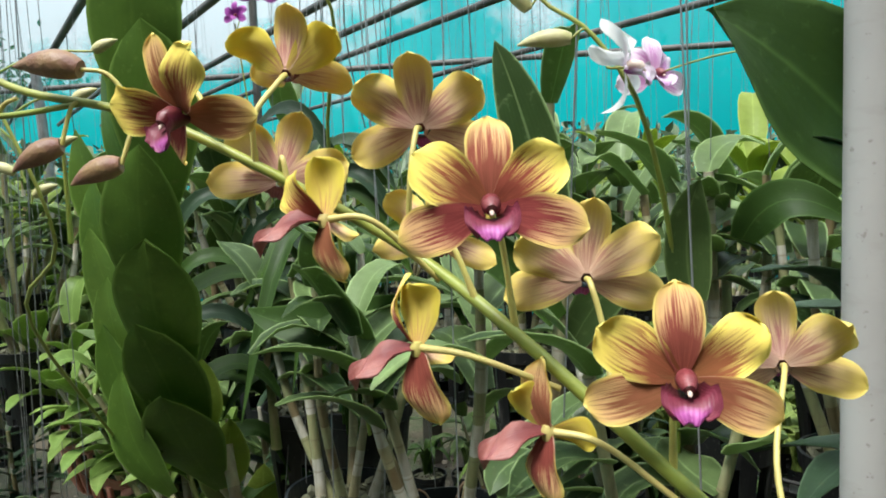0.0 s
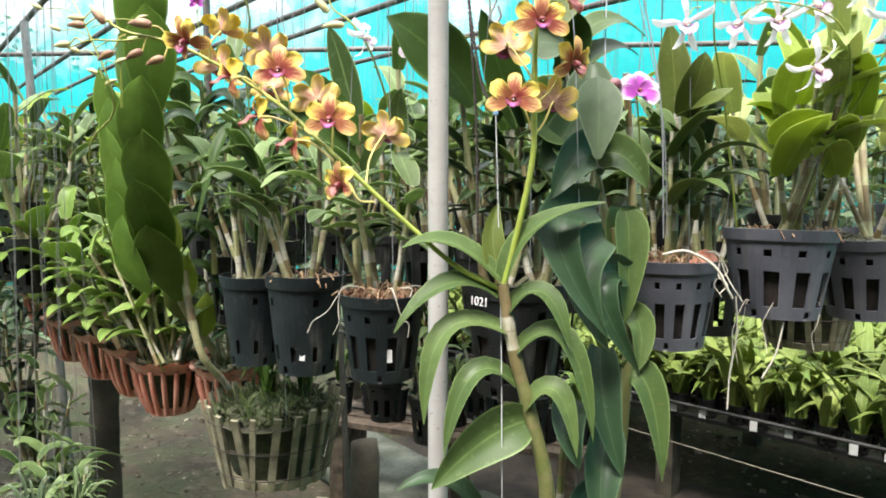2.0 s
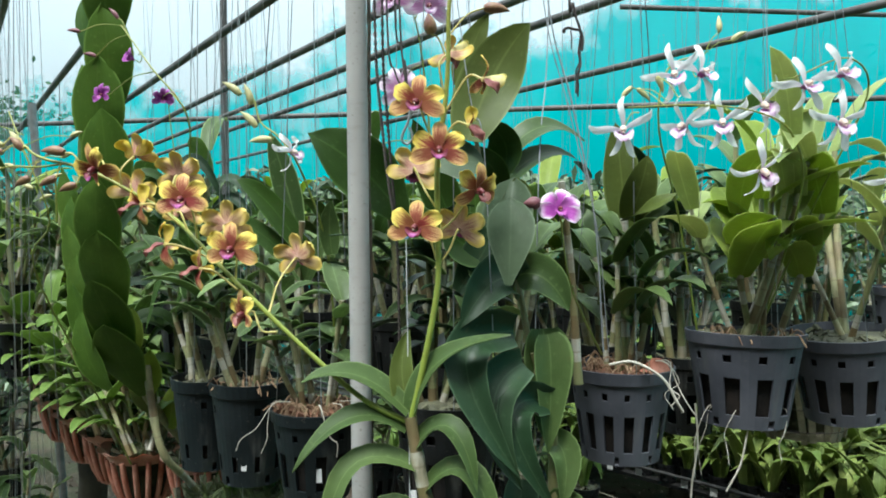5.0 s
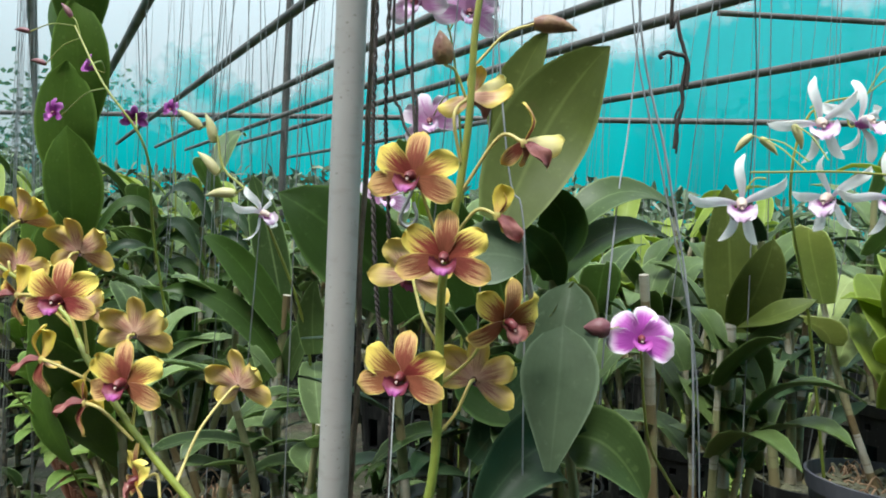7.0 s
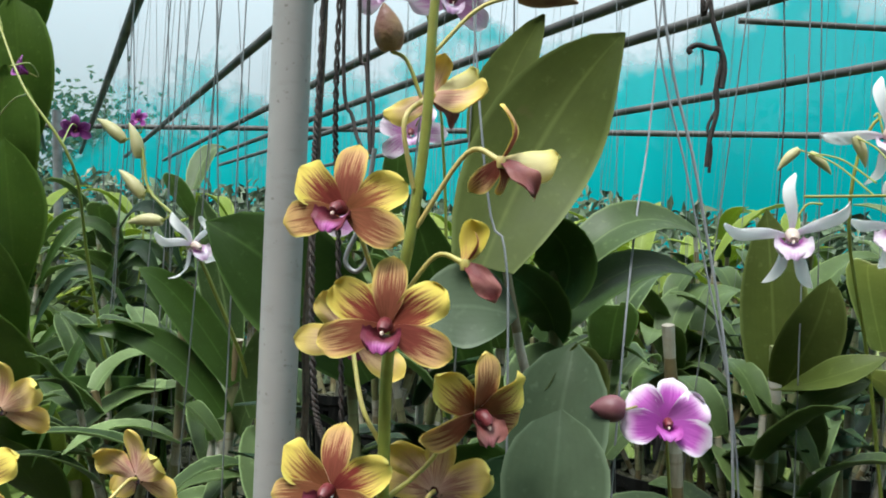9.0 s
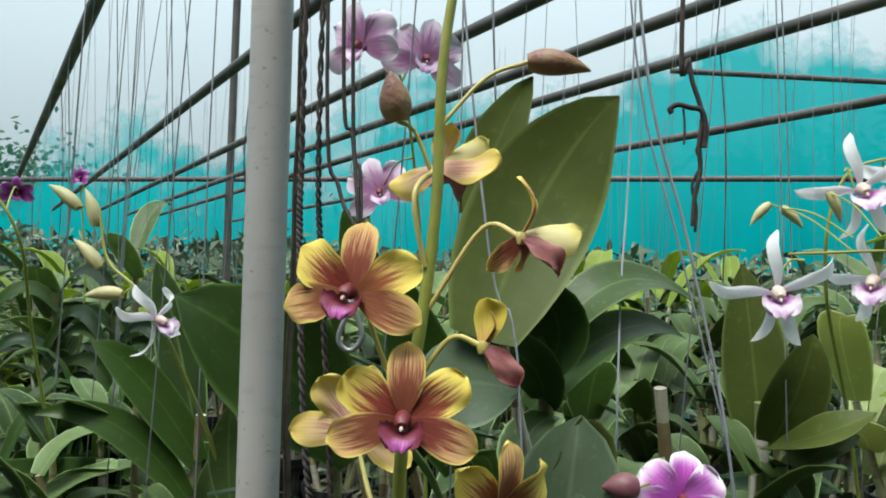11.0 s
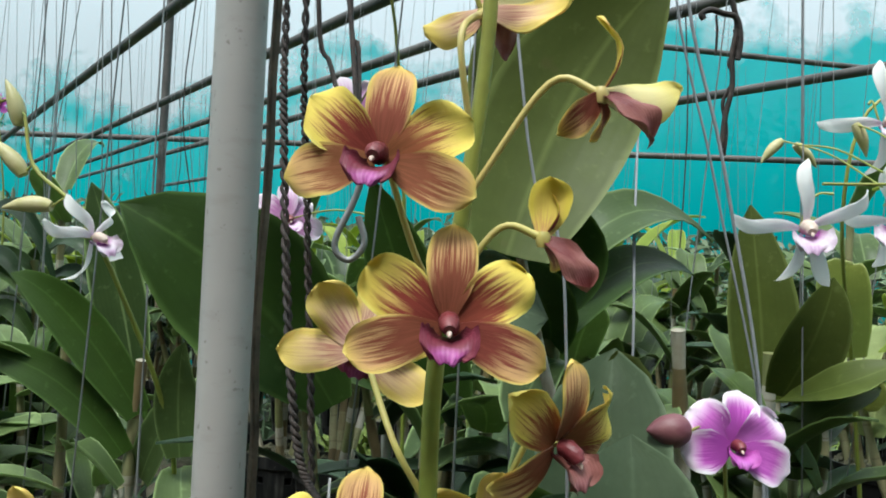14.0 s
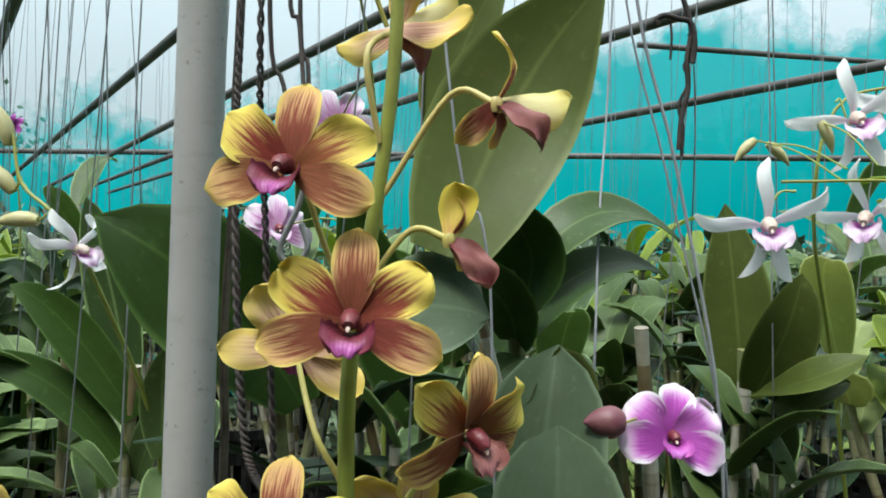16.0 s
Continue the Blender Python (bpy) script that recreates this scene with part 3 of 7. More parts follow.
class FlowerKind:
    """Shared meshes of one sort of orchid flower; place() puts one on a plant."""

    def __init__(self, petal, sepal, back, lip_mat, size=1.0, narrow=1.0, twist=0.0, seed=1, cup=0.10, lip=1.0, angles=(0, 55, -55, 108, -108), petal_back=None, tongue=1.0, low=1.0, pale=False):
        rnd = random.Random(seed)
        self.sets, self.size, self.angles = [], size, angles
        for k in range(3):
            pb = petal_back or back
            d = tepal_mesh(0.0280 * size, 0.0150 * size * narrow, cup, 0.12, 0.06, sepal, back, rnd, twist=twist)
            pl = tepal_mesh(0.0275 * size, 0.0182 * size * narrow, cup, 0.05, 0.17, petal, pb, rnd, round_tip=0.44, twist=twist)
            pr = tepal_mesh(0.0275 * size, 0.0178 * size * narrow, cup, 0.14, 0.17, petal, pb, rnd, round_tip=0.44, twist=-twist)
            sl = tepal_mesh(0.0285 * size * low, 0.0160 * size * narrow, cup * 0.9, 0.14, 0.07, sepal, back, rnd, twist=twist)
            sr = tepal_mesh(0.0285 * size * low, 0.0160 * size * narrow, cup * 0.9, 0.06, 0.07, sepal, back, rnd, twist=-twist)
            self.sets.append((d, pl, pr, sl, sr))
        self.lip, self.column = lip_mesh(lip_mat, size * lip, tongue=tongue), column_mesh(size * lip, pale)
        self.k = 0

    def place(self, plant, at, face, roll=0.0, open_=0.0, root=None, bend=None, lift=0.02, ped_mat=None, ped_r=0.0011):
        """at: the heart. face: where it looks. roll: degrees. open_: degrees by which the petals stand back (minus: closing), one for all or five. root: where its stalk meets the stem."""
        f = Vector(face).normalized()
        up = Vector((0, 0, 1)) - f * f.z
        up = up.normalized() if up.length > 1e-3 else Vector((0, 1, 0))
        x = up.cross(-f)
        m = Matrix((x, -f, up)).transposed().to_4x4()
        at = Vector(at)
        m = Matrix.Translation(at - plant.location) @ m @ Matrix.Rotation(radians(roll), 4, "Y")
        fl = part("flower", self.column, plant, "", m)
        meshes = self.sets[self.k % 3]
        self.k += 1
        opens = open_ if isinstance(open_, tuple) else (open_,) * 3 + (open_ - 11,) * 2
        for me, ang, op in zip(meshes, self.angles, opens):
            a = ang + R.uniform(-5, 5)
            part("petal", me, fl, "", Matrix.Rotation(radians(a), 4, "Y") @ Matrix.Rotation(radians(-8 - op + R.uniform(-7, 7)), 4, "X") @ Matrix.Translation((0, 0, 0.002 * self.size)))
        part("lip", self.lip, fl)
        if root is not None:
            root = Vector(root)
            back = at - f * 0.010
            inv = m.inverted()
            mid = Vector(bend) if bend is not None else (root + back) / 2 + Vector((0, 0, lift * 0.5)) - f * 0.004
            pts = [inv @ (p - plant.location) for p in curve([root, mid, back, at - f * 0.001], 5)]
            s = Soup()
            n = len(pts)
            s.tube(pts, [ped_r * (1.25 if i < 2 else 1.0) * (1 + 0.5 * max(0, i / n - 0.75)) for i in range(n)], 7)
            part("pedicel", s.mesh("pedicel", ped_mat or M_PEDICEL), fl)
        return fl


def bud_mesh(length, radius, mat, hook=0.25):
    s = Soup()
    n = 9
    pts, rad = [], []
    for i in range(n):
        v = i / (n - 1)
        pts.append((0, -hook * length * v * v, length * v))
        rad.append(radius * max(0.08, math.sin(math.pi * (0.12 + 0.88 * v) ** 0.8) ** 0.8))
    s.tube(pts, rad, 9)
    return s.mesh("bud", mat)


def place_bud(plant, me, at, direction, root, sag=0.0, mat=None, r=0.0009):
    """A closed bud at the end of its stalk."""
    d = Vector(direction).normalized()
    m = Matrix.Translation(Vector(at) - plant.location) @ d.to_track_quat("Z", "Y").to_matrix().to_4x4()
    ob = part("bud", me, plant, "", m)
    inv = m.inverted()
    root, at = Vector(root), Vector(at)
    mid = (root + at) / 2 + Vector((0, 0, 0.006 - sag))
    s = Soup()
    s.tube([inv @ (p - plant.location) for p in curve([root, mid, at], 5)], r, 6)
    part("pedicel", s.mesh("pedicel", mat or M_PEDICEL), ob)
    return ob


def stem_part(plant, name, points, r0, r1, mat, label="", n=5, sides=8, nodes=0):
    pts = curve(points, n)
    k = len(pts)
    rad = [r0 + (r1 - r0) * i / (k - 1) for i in range(k)]
    if nodes:
        rad = [r * (1 + 0.16 * max(0, math.cos(i / (k - 1) * nodes * 2 * math.pi)) ** 4) for i, r in enumerate(rad)]
    s = Soup()
    s.tube([p - plant.location for p in pts], rad, sides)
    return part(name, s.mesh(name, mat), plant, label)


def leaf_part(plant, base, mid, tip, width, face=(0, -1, 0.4), mat=None, **kw):
    o = plant.location
    me = leaf_mesh(Vector(base) - o, Vector(mid) - o, Vector(tip) - o, width, face, mat, **kw)
    return part("leaf", me, plant)

# ---- the structure ----
ROW = Vector((-0.6, 0.8, 0.0))      # the way the rows and roof pipes run
ACROSS = Vector((0.8, 0.6, 0.0))


def at_row(off, s, z=0.0):
    p = ACROSS * off + ROW * s
    return Vector((p.x, p.y, z))


def make_ground():
    s = Soup()
    xs = [-60, -20, -9] + [-6 + 0.12 * i for i in range(101)] + [9, 20, 60]
    ys = [-40, -12, -4] + [-2 + 0.12 * i for i in range(85)] + [12, 25, 60]
    rows, uvr = [], []
    for y in ys:
        row = []
        for x in xs:
            near = 1.0 if -6 <= x <= 6.1 and -2 <= y <= 8.2 else 0.0
            z = near * (0.035 * noise.noise(Vector((x * 1.3, y * 1.3, 0))) + 0.014 * noise.noise(Vector((x * 7, y * 7, 3))))
            row.append(Vector((x, y, z)))
        rows.append(row)
        uvr.append([(0, 0)] * len(xs))
    s.grid(rows, uvr)
    tagged(new("ground", s.mesh("ground", M_GROUND)), "damp brown bare soil with moss and pebbles", "ground", kind="structure")


def make_net(name, a, b, top, label, mat=None):
    """One hanging wall of shade net, in soft folds."""
    a, b = Vector(a), Vector(b)
    s = Soup()
    n = 90
    side = (b - a).normalized().cross(Vector((0, 0, 1)))
    rows, uvr = [], []
    for k in range(9):
        z = top * k / 8
        row = []
        for i in range(n + 1):
            p = a.lerp(b, i / n)
            f = 0.05 * noise.noise(Vector((i * 0.35, k * 0.15, a.x))) + 0.10 * noise.noise(Vector((i * 0.08, k * 0.1, 5)))
            row.append(p + side * f + Vector((0, 0, z)))
        rows.append(row)
        uvr.append([(i / n, k / 8) for i in range(n + 1)])
    s.grid(rows, uvr)
    ob = tagged(new(name, s.mesh(name, mat or M_NET)), label, "shade net", kind="structure")
    return ob


def make_tree(base, height, spread, seed):
    """A tree behind the net: trunk, limbs and a crown of many small leaves."""
    rnd = random.Random(seed)
    t = thing("tree", base, "dark leafy tree standing behind the teal net", "tree", "trees behind the net")
    s = Soup()
    s.tube(curve([(0, 0, -0.1), (rnd.uniform(-.1, .1), 0, height * 0.4), (rnd.uniform(-.2, .2), 0, height * 0.75)], 4), [0.13 - 0.011 * i for i in range(9)], 8)
    ends = []
    for k in range(7):
        a = rnd.uniform(0, 6.28)
        h = height * rnd.uniform(0.3, 0.65)
        e = Vector((math.cos(a) * spread * rnd.uniform(.4, .9), math.sin(a) * spread * 0.5, h + height * rnd.uniform(0.1, 0.3)))
        s.tube(curve([(0, 0, h), (e.x * .5, e.y * .5, h + (e.z - h) * .7), e], 4), [0.05 - 0.0045 * i for i in range(9)], 6)
        ends.append(e)
    part("trunk", s.mesh("trunk", M_TRUNK), t)
    v, f, uv = [], [], []
    for k in range(6000):
        e = rnd.choice(ends)
        d = Vector((rnd.gauss(0, 1), rnd.gauss(0, .7), rnd.gauss(0, .75))) * spread * 0.25
        c = e + d
        c.z = max(0.15, c.z - 0.4 * rnd.random() * height * (rnd.random() < .55))
        ln, w = rnd.uniform(.07, .14), rnd.uniform(.022, .04)
        ax = Vector((rnd.gauss(0, 1), rnd.gauss(0, 1), rnd.gauss(-.4, .7))).normalized()
        sd = ax.orthogonal().normalized() * w
        o = len(v)
        v += [c, c + ax * ln * .5 + sd, c + ax * ln, c + ax * ln * .5 - sd]
        uv += [(.5, 0), (1, .5), (.5, 1), (0, .5)]
        f.append((o, o + 1, o + 2, o + 3))
    part("crown", mesh_of("crown", v, f, uv, (M_TREE,), smooth=False), t)


def pipe(name, a, b, r, mat, label, category, kind="structure", sides=12):
    a, b = Vector(a), Vector(b)
    ob = thing(name, a, label, category, kind=kind)
    s = Soup()
    k = 6
    s.tube([(b - a) * (i / k) for i in range(k + 1)], r, sides)
    ob2 = s.mesh(name, mat)
    bpy.data.objects.remove(ob)
    ob = new(name, ob2)
    ob.location = a
    return tagged(ob, label, category, kind=kind)


make_ground()
make_net("shade_net", (-7.5, 7.4, 0), (9.0, 7.4, 0), 7.0, "teal shade net wall hung in soft folds")
# Both side walls are added out of view; their teal tints the fill light.
make_net("shade_net", (-7.5, -5.0, 0), (-7.5, 7.4, 0), 7.0, "unseen teal net side wall added for enclosure and teal fill light")
make_net("shade_net", (9.0, 7.4, 0), (9.0, -5.0, 0), 7.0, "unseen teal net side wall added for enclosure and teal fill light")
# Added behind the camera, out of view, to cut light from the rear.
make_net("shade_net", (9.0, -5.0, 0), (-7.5, -5.0, 0), 7.0, "unseen dark rear net added to cut fill light", M_NET_FILL_CUT)
for k, (x, h) in enumerate([(-6.5, 3.6), (-5.0, 2.7), (-3.7, 3.3), (-2.6, 2.6), (-1.4, 3.1), (-0.2, 2.9), (0.9, 3.5), (2.0, 3.9), (3.1, 3.5), (4.2, 4.1), (5.4, 3.6), (6.8, 4.2), (8.2, 3.7)]):
    make_tree((x + R.uniform(-.2, .2), 9.4 + R.uniform(-.6, .8), 0), h * 0.86, 1.5, 40 + k)
for off in (0.40, 0.76, 1.09, 1.36, 1.59, 2.3, 0.12, -0.3, -1.1):
    pipe("roof_pipe", at_row(off, -3.0, 2.02), at_row(off, 7.0, 2.02), 0.014, M_PIPE, "dark weathered steel roof pipe overhead", "roof pipe")
pipe("cross_pipe", (-6.0, 4.77, 2.065), (5.0, 3.46, 2.065), 0.016, M_PIPE, "dark steel cross pipe under the roof pipes", "roof pipe")
pipe("cross_pipe", (1.0, 3.0, 2.38), (4.6, 3.35, 2.30), 0.012, M_PIPE, "thin dark steel cross pipe", "roof pipe")
pipe("roof_post", (-1.235, 4.02, 0), (-1.235, 4.02, 3.2), 0.022, M_PIPE, "grey steel roof post", "post")
pipe("roof_post", (3.4, 4.02, 0), (3.4, 4.02, 3.2), 0.022, M_PIPE, "grey steel roof post", "post")
pipe("leaning_post", (-1.10, 2.0, 0), (-1.215, 2.0, 1.80), 0.014, M_WIRE, "thin grey leaning pipe standing in the soil", "post")
pipe("grey_pole", (0.2324, 0.330, 0), (0.2219, 0.3134, 2.05), 0.0124, M_POLE, "grey painted pole with stains and scratches", "pole", sides=24)
pipe("pale_pole", (1.283, 1.035, 0), (1.287, 1.03, 2.05), 0.0245, M_POLE_PALE, "pale grey painted steel pole", "pole", sides=24)


# ---- pots ----


def pot_body(r_top, r_bot, h, mat, slots=12, solid=False, short=False):
    """A tapered plastic pot, open at the top, with square holes above and tall slots below."""
    s = Soup()
    n = slots * 4
    zs = [0.0, 0.10, 0.14, 0.30, 0.54, 0.60, 0.70, 0.78, 0.86, 0.875, 0.93, 1.0]
    v, f = [], []
    for z in zs:
        r = r_bot + (r_top - r_bot) * z
        if z >= 0.875:
            r += 0.0028
        for k in range(n):
            a = 2 * math.pi * k / n
            v.append(Vector((r * math.cos(a), r * math.sin(a), z * h)))
    for i in range(len(zs) - 1):
        for k in range(n):
            q = k % 4
            if not solid:
                if short:
                    if (i == 2 and q == 0) or (i == 6 and q == 0 and (k // 4) % 2):
                        continue
                elif i in (2, 3) and q in (0, 1):
                    continue
                elif i == 6 and q == 0:
                    continue
                if i in (0,) and q == 2 and (k // 4) % 2:
                    continue
            a, b = i * n + k, i * n + (k + 1) % n
            f.append((a, b, b + n, a + n))
    f.append(tuple(range(n))[::-1])
    me = mesh_of("body", v, f, [(0, 0)] * len(v), (mat,), smooth=False)
    return me


def chips_mesh(r, count, rnd, mat, size=0.010, dome=0.006):
    """Loose filling at the top of a pot."""
    s = Soup()
    rings, uvr = [], []
    for i in range(5):
        q = 1 - i / 4
        rings.append([Vector((r * q * math.cos(a), r * q * math.sin(a), dome * (1 - q * q) + rnd.uniform(-.002, .002))) for a in (6.2832 * k / 16 for k in range(16))])
        uvr.append([(0, 0)] * 16)
    s.grid(rings, uvr, wrap=True)
    for k in range(count):
        a, q = rnd.uniform(0, 6.28), r * 0.95 * math.sqrt(rnd.random())
        m = Matrix.Translation((q * math.cos(a), q * math.sin(a), dome * 0.6 + rnd.uniform(0, .008))) @ Euler((rnd.uniform(-.7, .7), rnd.uniform(-.7, .7), rnd.uniform(0, 6))).to_matrix().to_4x4()
        s.box((0, 0, 0), (size * rnd.uniform(.6, 2.0), size * rnd.uniform(.4, 1.0), size * rnd.uniform(.25, .6)), m)
    return s.mesh("filling", mat, smooth=False)


def wire_mesh(a, b, r=0.0006):
    s = Soup()
    s.tube([a, (Vector(a) + Vector(b)) / 2 + Vector((R.uniform(-.004, .004), R.uniform(-.004, .004), 0)), b], r, 5, cap=False)
    return s.mesh("wire", M_WIRE)


SOLIDIFY = 0.0028


def hanging_pot(rim, r_top, h, mat, label, fill="bark", slots=12, solid=False, taper=0.74, wires=True, tilt=(0, 0), foam=0, turn=0.0, hang=2.02, seed=0, group="hanging orchid pots", short=False):
    """A slotted plastic pot on three wires. rim: the centre of its upper edge."""
    rnd = random.Random(seed)
    rim = Vector(rim)
    pot = thing("hanging_pot", rim - Vector((0, 0, h)), label, "plant pot", group)
    pot.rotation_euler = (radians(tilt[0]), radians(tilt[1]), radians(turn))
    b = part("body", pot_body(r_top, r_top * taper, h, mat, slots, solid, short), pot)
    sol = b.modifiers.new("thickness", "SOLIDIFY")
    sol.thickness, sol.offset = SOLIDIFY, -1
    f = part("filling", chips_mesh(r_top * 0.95, 34, rnd, M_BARK if fill == "bark" else M_MOSS), pot, "loose bark chips" if fill == "bark" else "dark mossy filling")
    f.location = (0, 0, h * 0.9)
    tagged(f, kind="stuff")
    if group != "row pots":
        # Solid core behind the slots, coloured as dark as the shaded inside.
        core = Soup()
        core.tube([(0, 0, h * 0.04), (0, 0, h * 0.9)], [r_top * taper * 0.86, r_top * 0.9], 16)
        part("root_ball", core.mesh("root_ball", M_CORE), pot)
    for k in range(foam):
        a = rnd.uniform(3.6, 5.8)
        fm = Soup()
        q = r_top * (taper + (1 - taper) * 0.3) * 0.93
        fm.box((0, 0, 0), (0.004, 0.008 * rnd.uniform(.6, 1.2), 0.013 * rnd.uniform(.7, 1.4)), Euler((rnd.uniform(-.3, .3), 0, a)).to_matrix().to_4x4())
        o = part("foam_chunk", fm.mesh("foam_chunk", M_FOAM, smooth=False), pot, "white foam chunk")
        o.location = (q * math.cos(a), q * math.sin(a), h * rnd.uniform(.2, .45))
    if wires:
        for k in range(2 if group == "row pots" else 3):
            a = 2.1 * k + 0.5
            part("wire", wire_mesh((r_top * math.cos(a), r_top * math.sin(a), h * 0.95), (0.01 * math.cos(a), 0.01 * math.sin(a), hang - rim.z + h), 0.00045 if group == "row pots" else 0.0006), pot, "thin steel hanging wire")
    return pot


def roots(rim, r, h, count, seed, name="aerial_roots", long=0.12):
    """Pale roots that spill over the edge of a pot."""
    rnd = random.Random(seed)
    t = thing(name, rim, "pale dry aerial roots spilling over a pot edge", "roots")
    for k in range(count):
        a = rnd.uniform(3.3, 6.1)
        c, s_ = math.cos(a), math.sin(a)
        p = [(c * r * .6, s_ * r * .6, 0.012), (c * r * 1.0, s_ * r * 1.0, 0.012)]
        q = Vector((c * r * 1.05, s_ * r * 1.05, 0))
        for j in range(3):
            q = q + Vector((rnd.uniform(-.02, .02), rnd.uniform(-.012, .004), -rnd.uniform(.2, .45) * long))
            p.append(q)
        s = Soup()
        s.tube(curve(p, 4), 0.0005 + 0.0004 * rnd.random(), 5)
        part("root", s.mesh("root", M_ROOT), t)
    return t


# ---- plants for the rows ----


def row_plant(seed, canes=5, height=0.26, leaf_len=0.12, leaf_w=0.034, mat=None, name="orchid_plant", label="green orchid with leafy canes in a hanging pot", group="row orchids", lean=0.25, bare=0.35, upright=0.55):
    """An orchid of several jointed canes, leaves in two ranks up their upper half."""
    rnd = random.Random(seed)
    t = thing(name, (0, 0, 0), label, "orchid plant", group)
    for c in range(canes):
        a = rnd.uniform(0, 6.28)
        d = Vector((math.cos(a), math.sin(a), 0))
        h = height * rnd.uniform(.65, 1.15)
        base = d * rnd.uniform(.005, .035) + Vector((0, 0, -0.01))
        top = base + d * h * lean * rnd.uniform(.3, 1.3) + Vector((0, 0, h))
        mid = (base + top) / 2 + d * 0.02 * rnd.uniform(-.4, 1)
        stem_part(t, "cane", [base, mid, top], rnd.uniform(.0045, .007), rnd.uniform(.003, .0045), M_CANE, n=5, sides=7, nodes=4)
        pl = rnd.uniform(0, 3.14)
        n = rnd.randint(4, 5)
        for k in range(n):
            v = bare + (1 - bare) * k / (n - 1)
            p = base * (1 - v) ** 2 + (mid * 2 - (base + top) / 2) * 2 * v * (1 - v) + top * v * v
            sg = 1 if k % 2 else -1
            out = Vector((math.cos(pl) * sg, math.sin(pl) * sg, 0))
            ln = leaf_len * rnd.uniform(.7, 1.2) * (1 if k < n - 1 else .85)
            up = upright + 0.5 * (k == n - 1) + rnd.uniform(-.2, .25)
            m = p + out * ln * 0.42 + Vector((0, 0, ln * up * 0.5))
            e = p + out * ln * 0.85 + Vector((rnd.uniform(-.02, .02), rnd.uniform(-.02, .02), ln * (up * 0.75 - rnd.uniform(.0, .35))))
            leaf_part(t, p, m, e, leaf_w * rnd.uniform(.8, 1.2), Vector((0, 0, 1)) - out * 0.5, mat or M_LEAF_BG, nv=7, rnd=rnd, fold=0.3)
    return t


# ---- ruffled terracotta pots and the slatted baskets ----


def ruffled_pot(rim, r, h, seed):
    """A terracotta hanging bowl with open ribs and a pie-crust rim."""
    rnd = random.Random(seed)
    t = thing("terracotta_pot", Vector(rim) - Vector((0, 0, h)), "ruffled terracotta orchid pot with open ribs", "plant pot", "terracotta pots")
    s = Soup()
    n = 72
    for z0, z1, ra, rb, w in ((0.80, 1.0, 0.90, 1.12, 0.045), (0.0, 0.14, 0.55, 0.60, 0.0)):
        for inner in (0, 1):
            rows, uvr = [], []
            for k in range(4):
                q = k / 3
                rows.append([Vector(((r * (ra + (rb - ra) * q * q) * (1 + w * q * math.cos(12 * a)) - inner * 0.006) * math.cos(a), (r * (ra + (rb - ra) * q * q) * (1 + w * q * math.cos(12 * a)) - inner * 0.006) * math.sin(a), h * (z0 + (z1 - z0) * q) + 0.004 * q * (w > 0) * math.cos(12 * a + 1))) for a in (6.28318 * j / n for j in range(n))])
                uvr.append([(0, 0)] * n)
            s.grid(rows, uvr, wrap=True, flip=bool(inner))
    part("rim", s.mesh("rim", M_TERRA_RIM), t, "pale dusty ruffled rim")
    for k in range(18):
        a = 6.28318 * k / 18
        rb = Soup()
        pts = [(r * q * math.cos(a), r * q * math.sin(a), h * z) for q, z in ((0.57, 0.05), (0.74, 0.3), (0.86, 0.6), (0.93, 0.85))]
        rb.tube(pts, [0.006, 0.0065, 0.0065, 0.006], 6)
        part("rib", rb.mesh("rib", M_TERRA), t)
    f = part("filling", chips_mesh(r * 0.9, 40, rnd, M_MOSS, 0.016, 0.02), t, "mossy bark filling")
    f.location = (0, 0, h * 0.86)
    tagged(f, kind="stuff")
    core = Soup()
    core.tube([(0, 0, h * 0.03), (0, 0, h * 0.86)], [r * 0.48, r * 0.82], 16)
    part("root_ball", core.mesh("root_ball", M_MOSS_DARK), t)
    return t


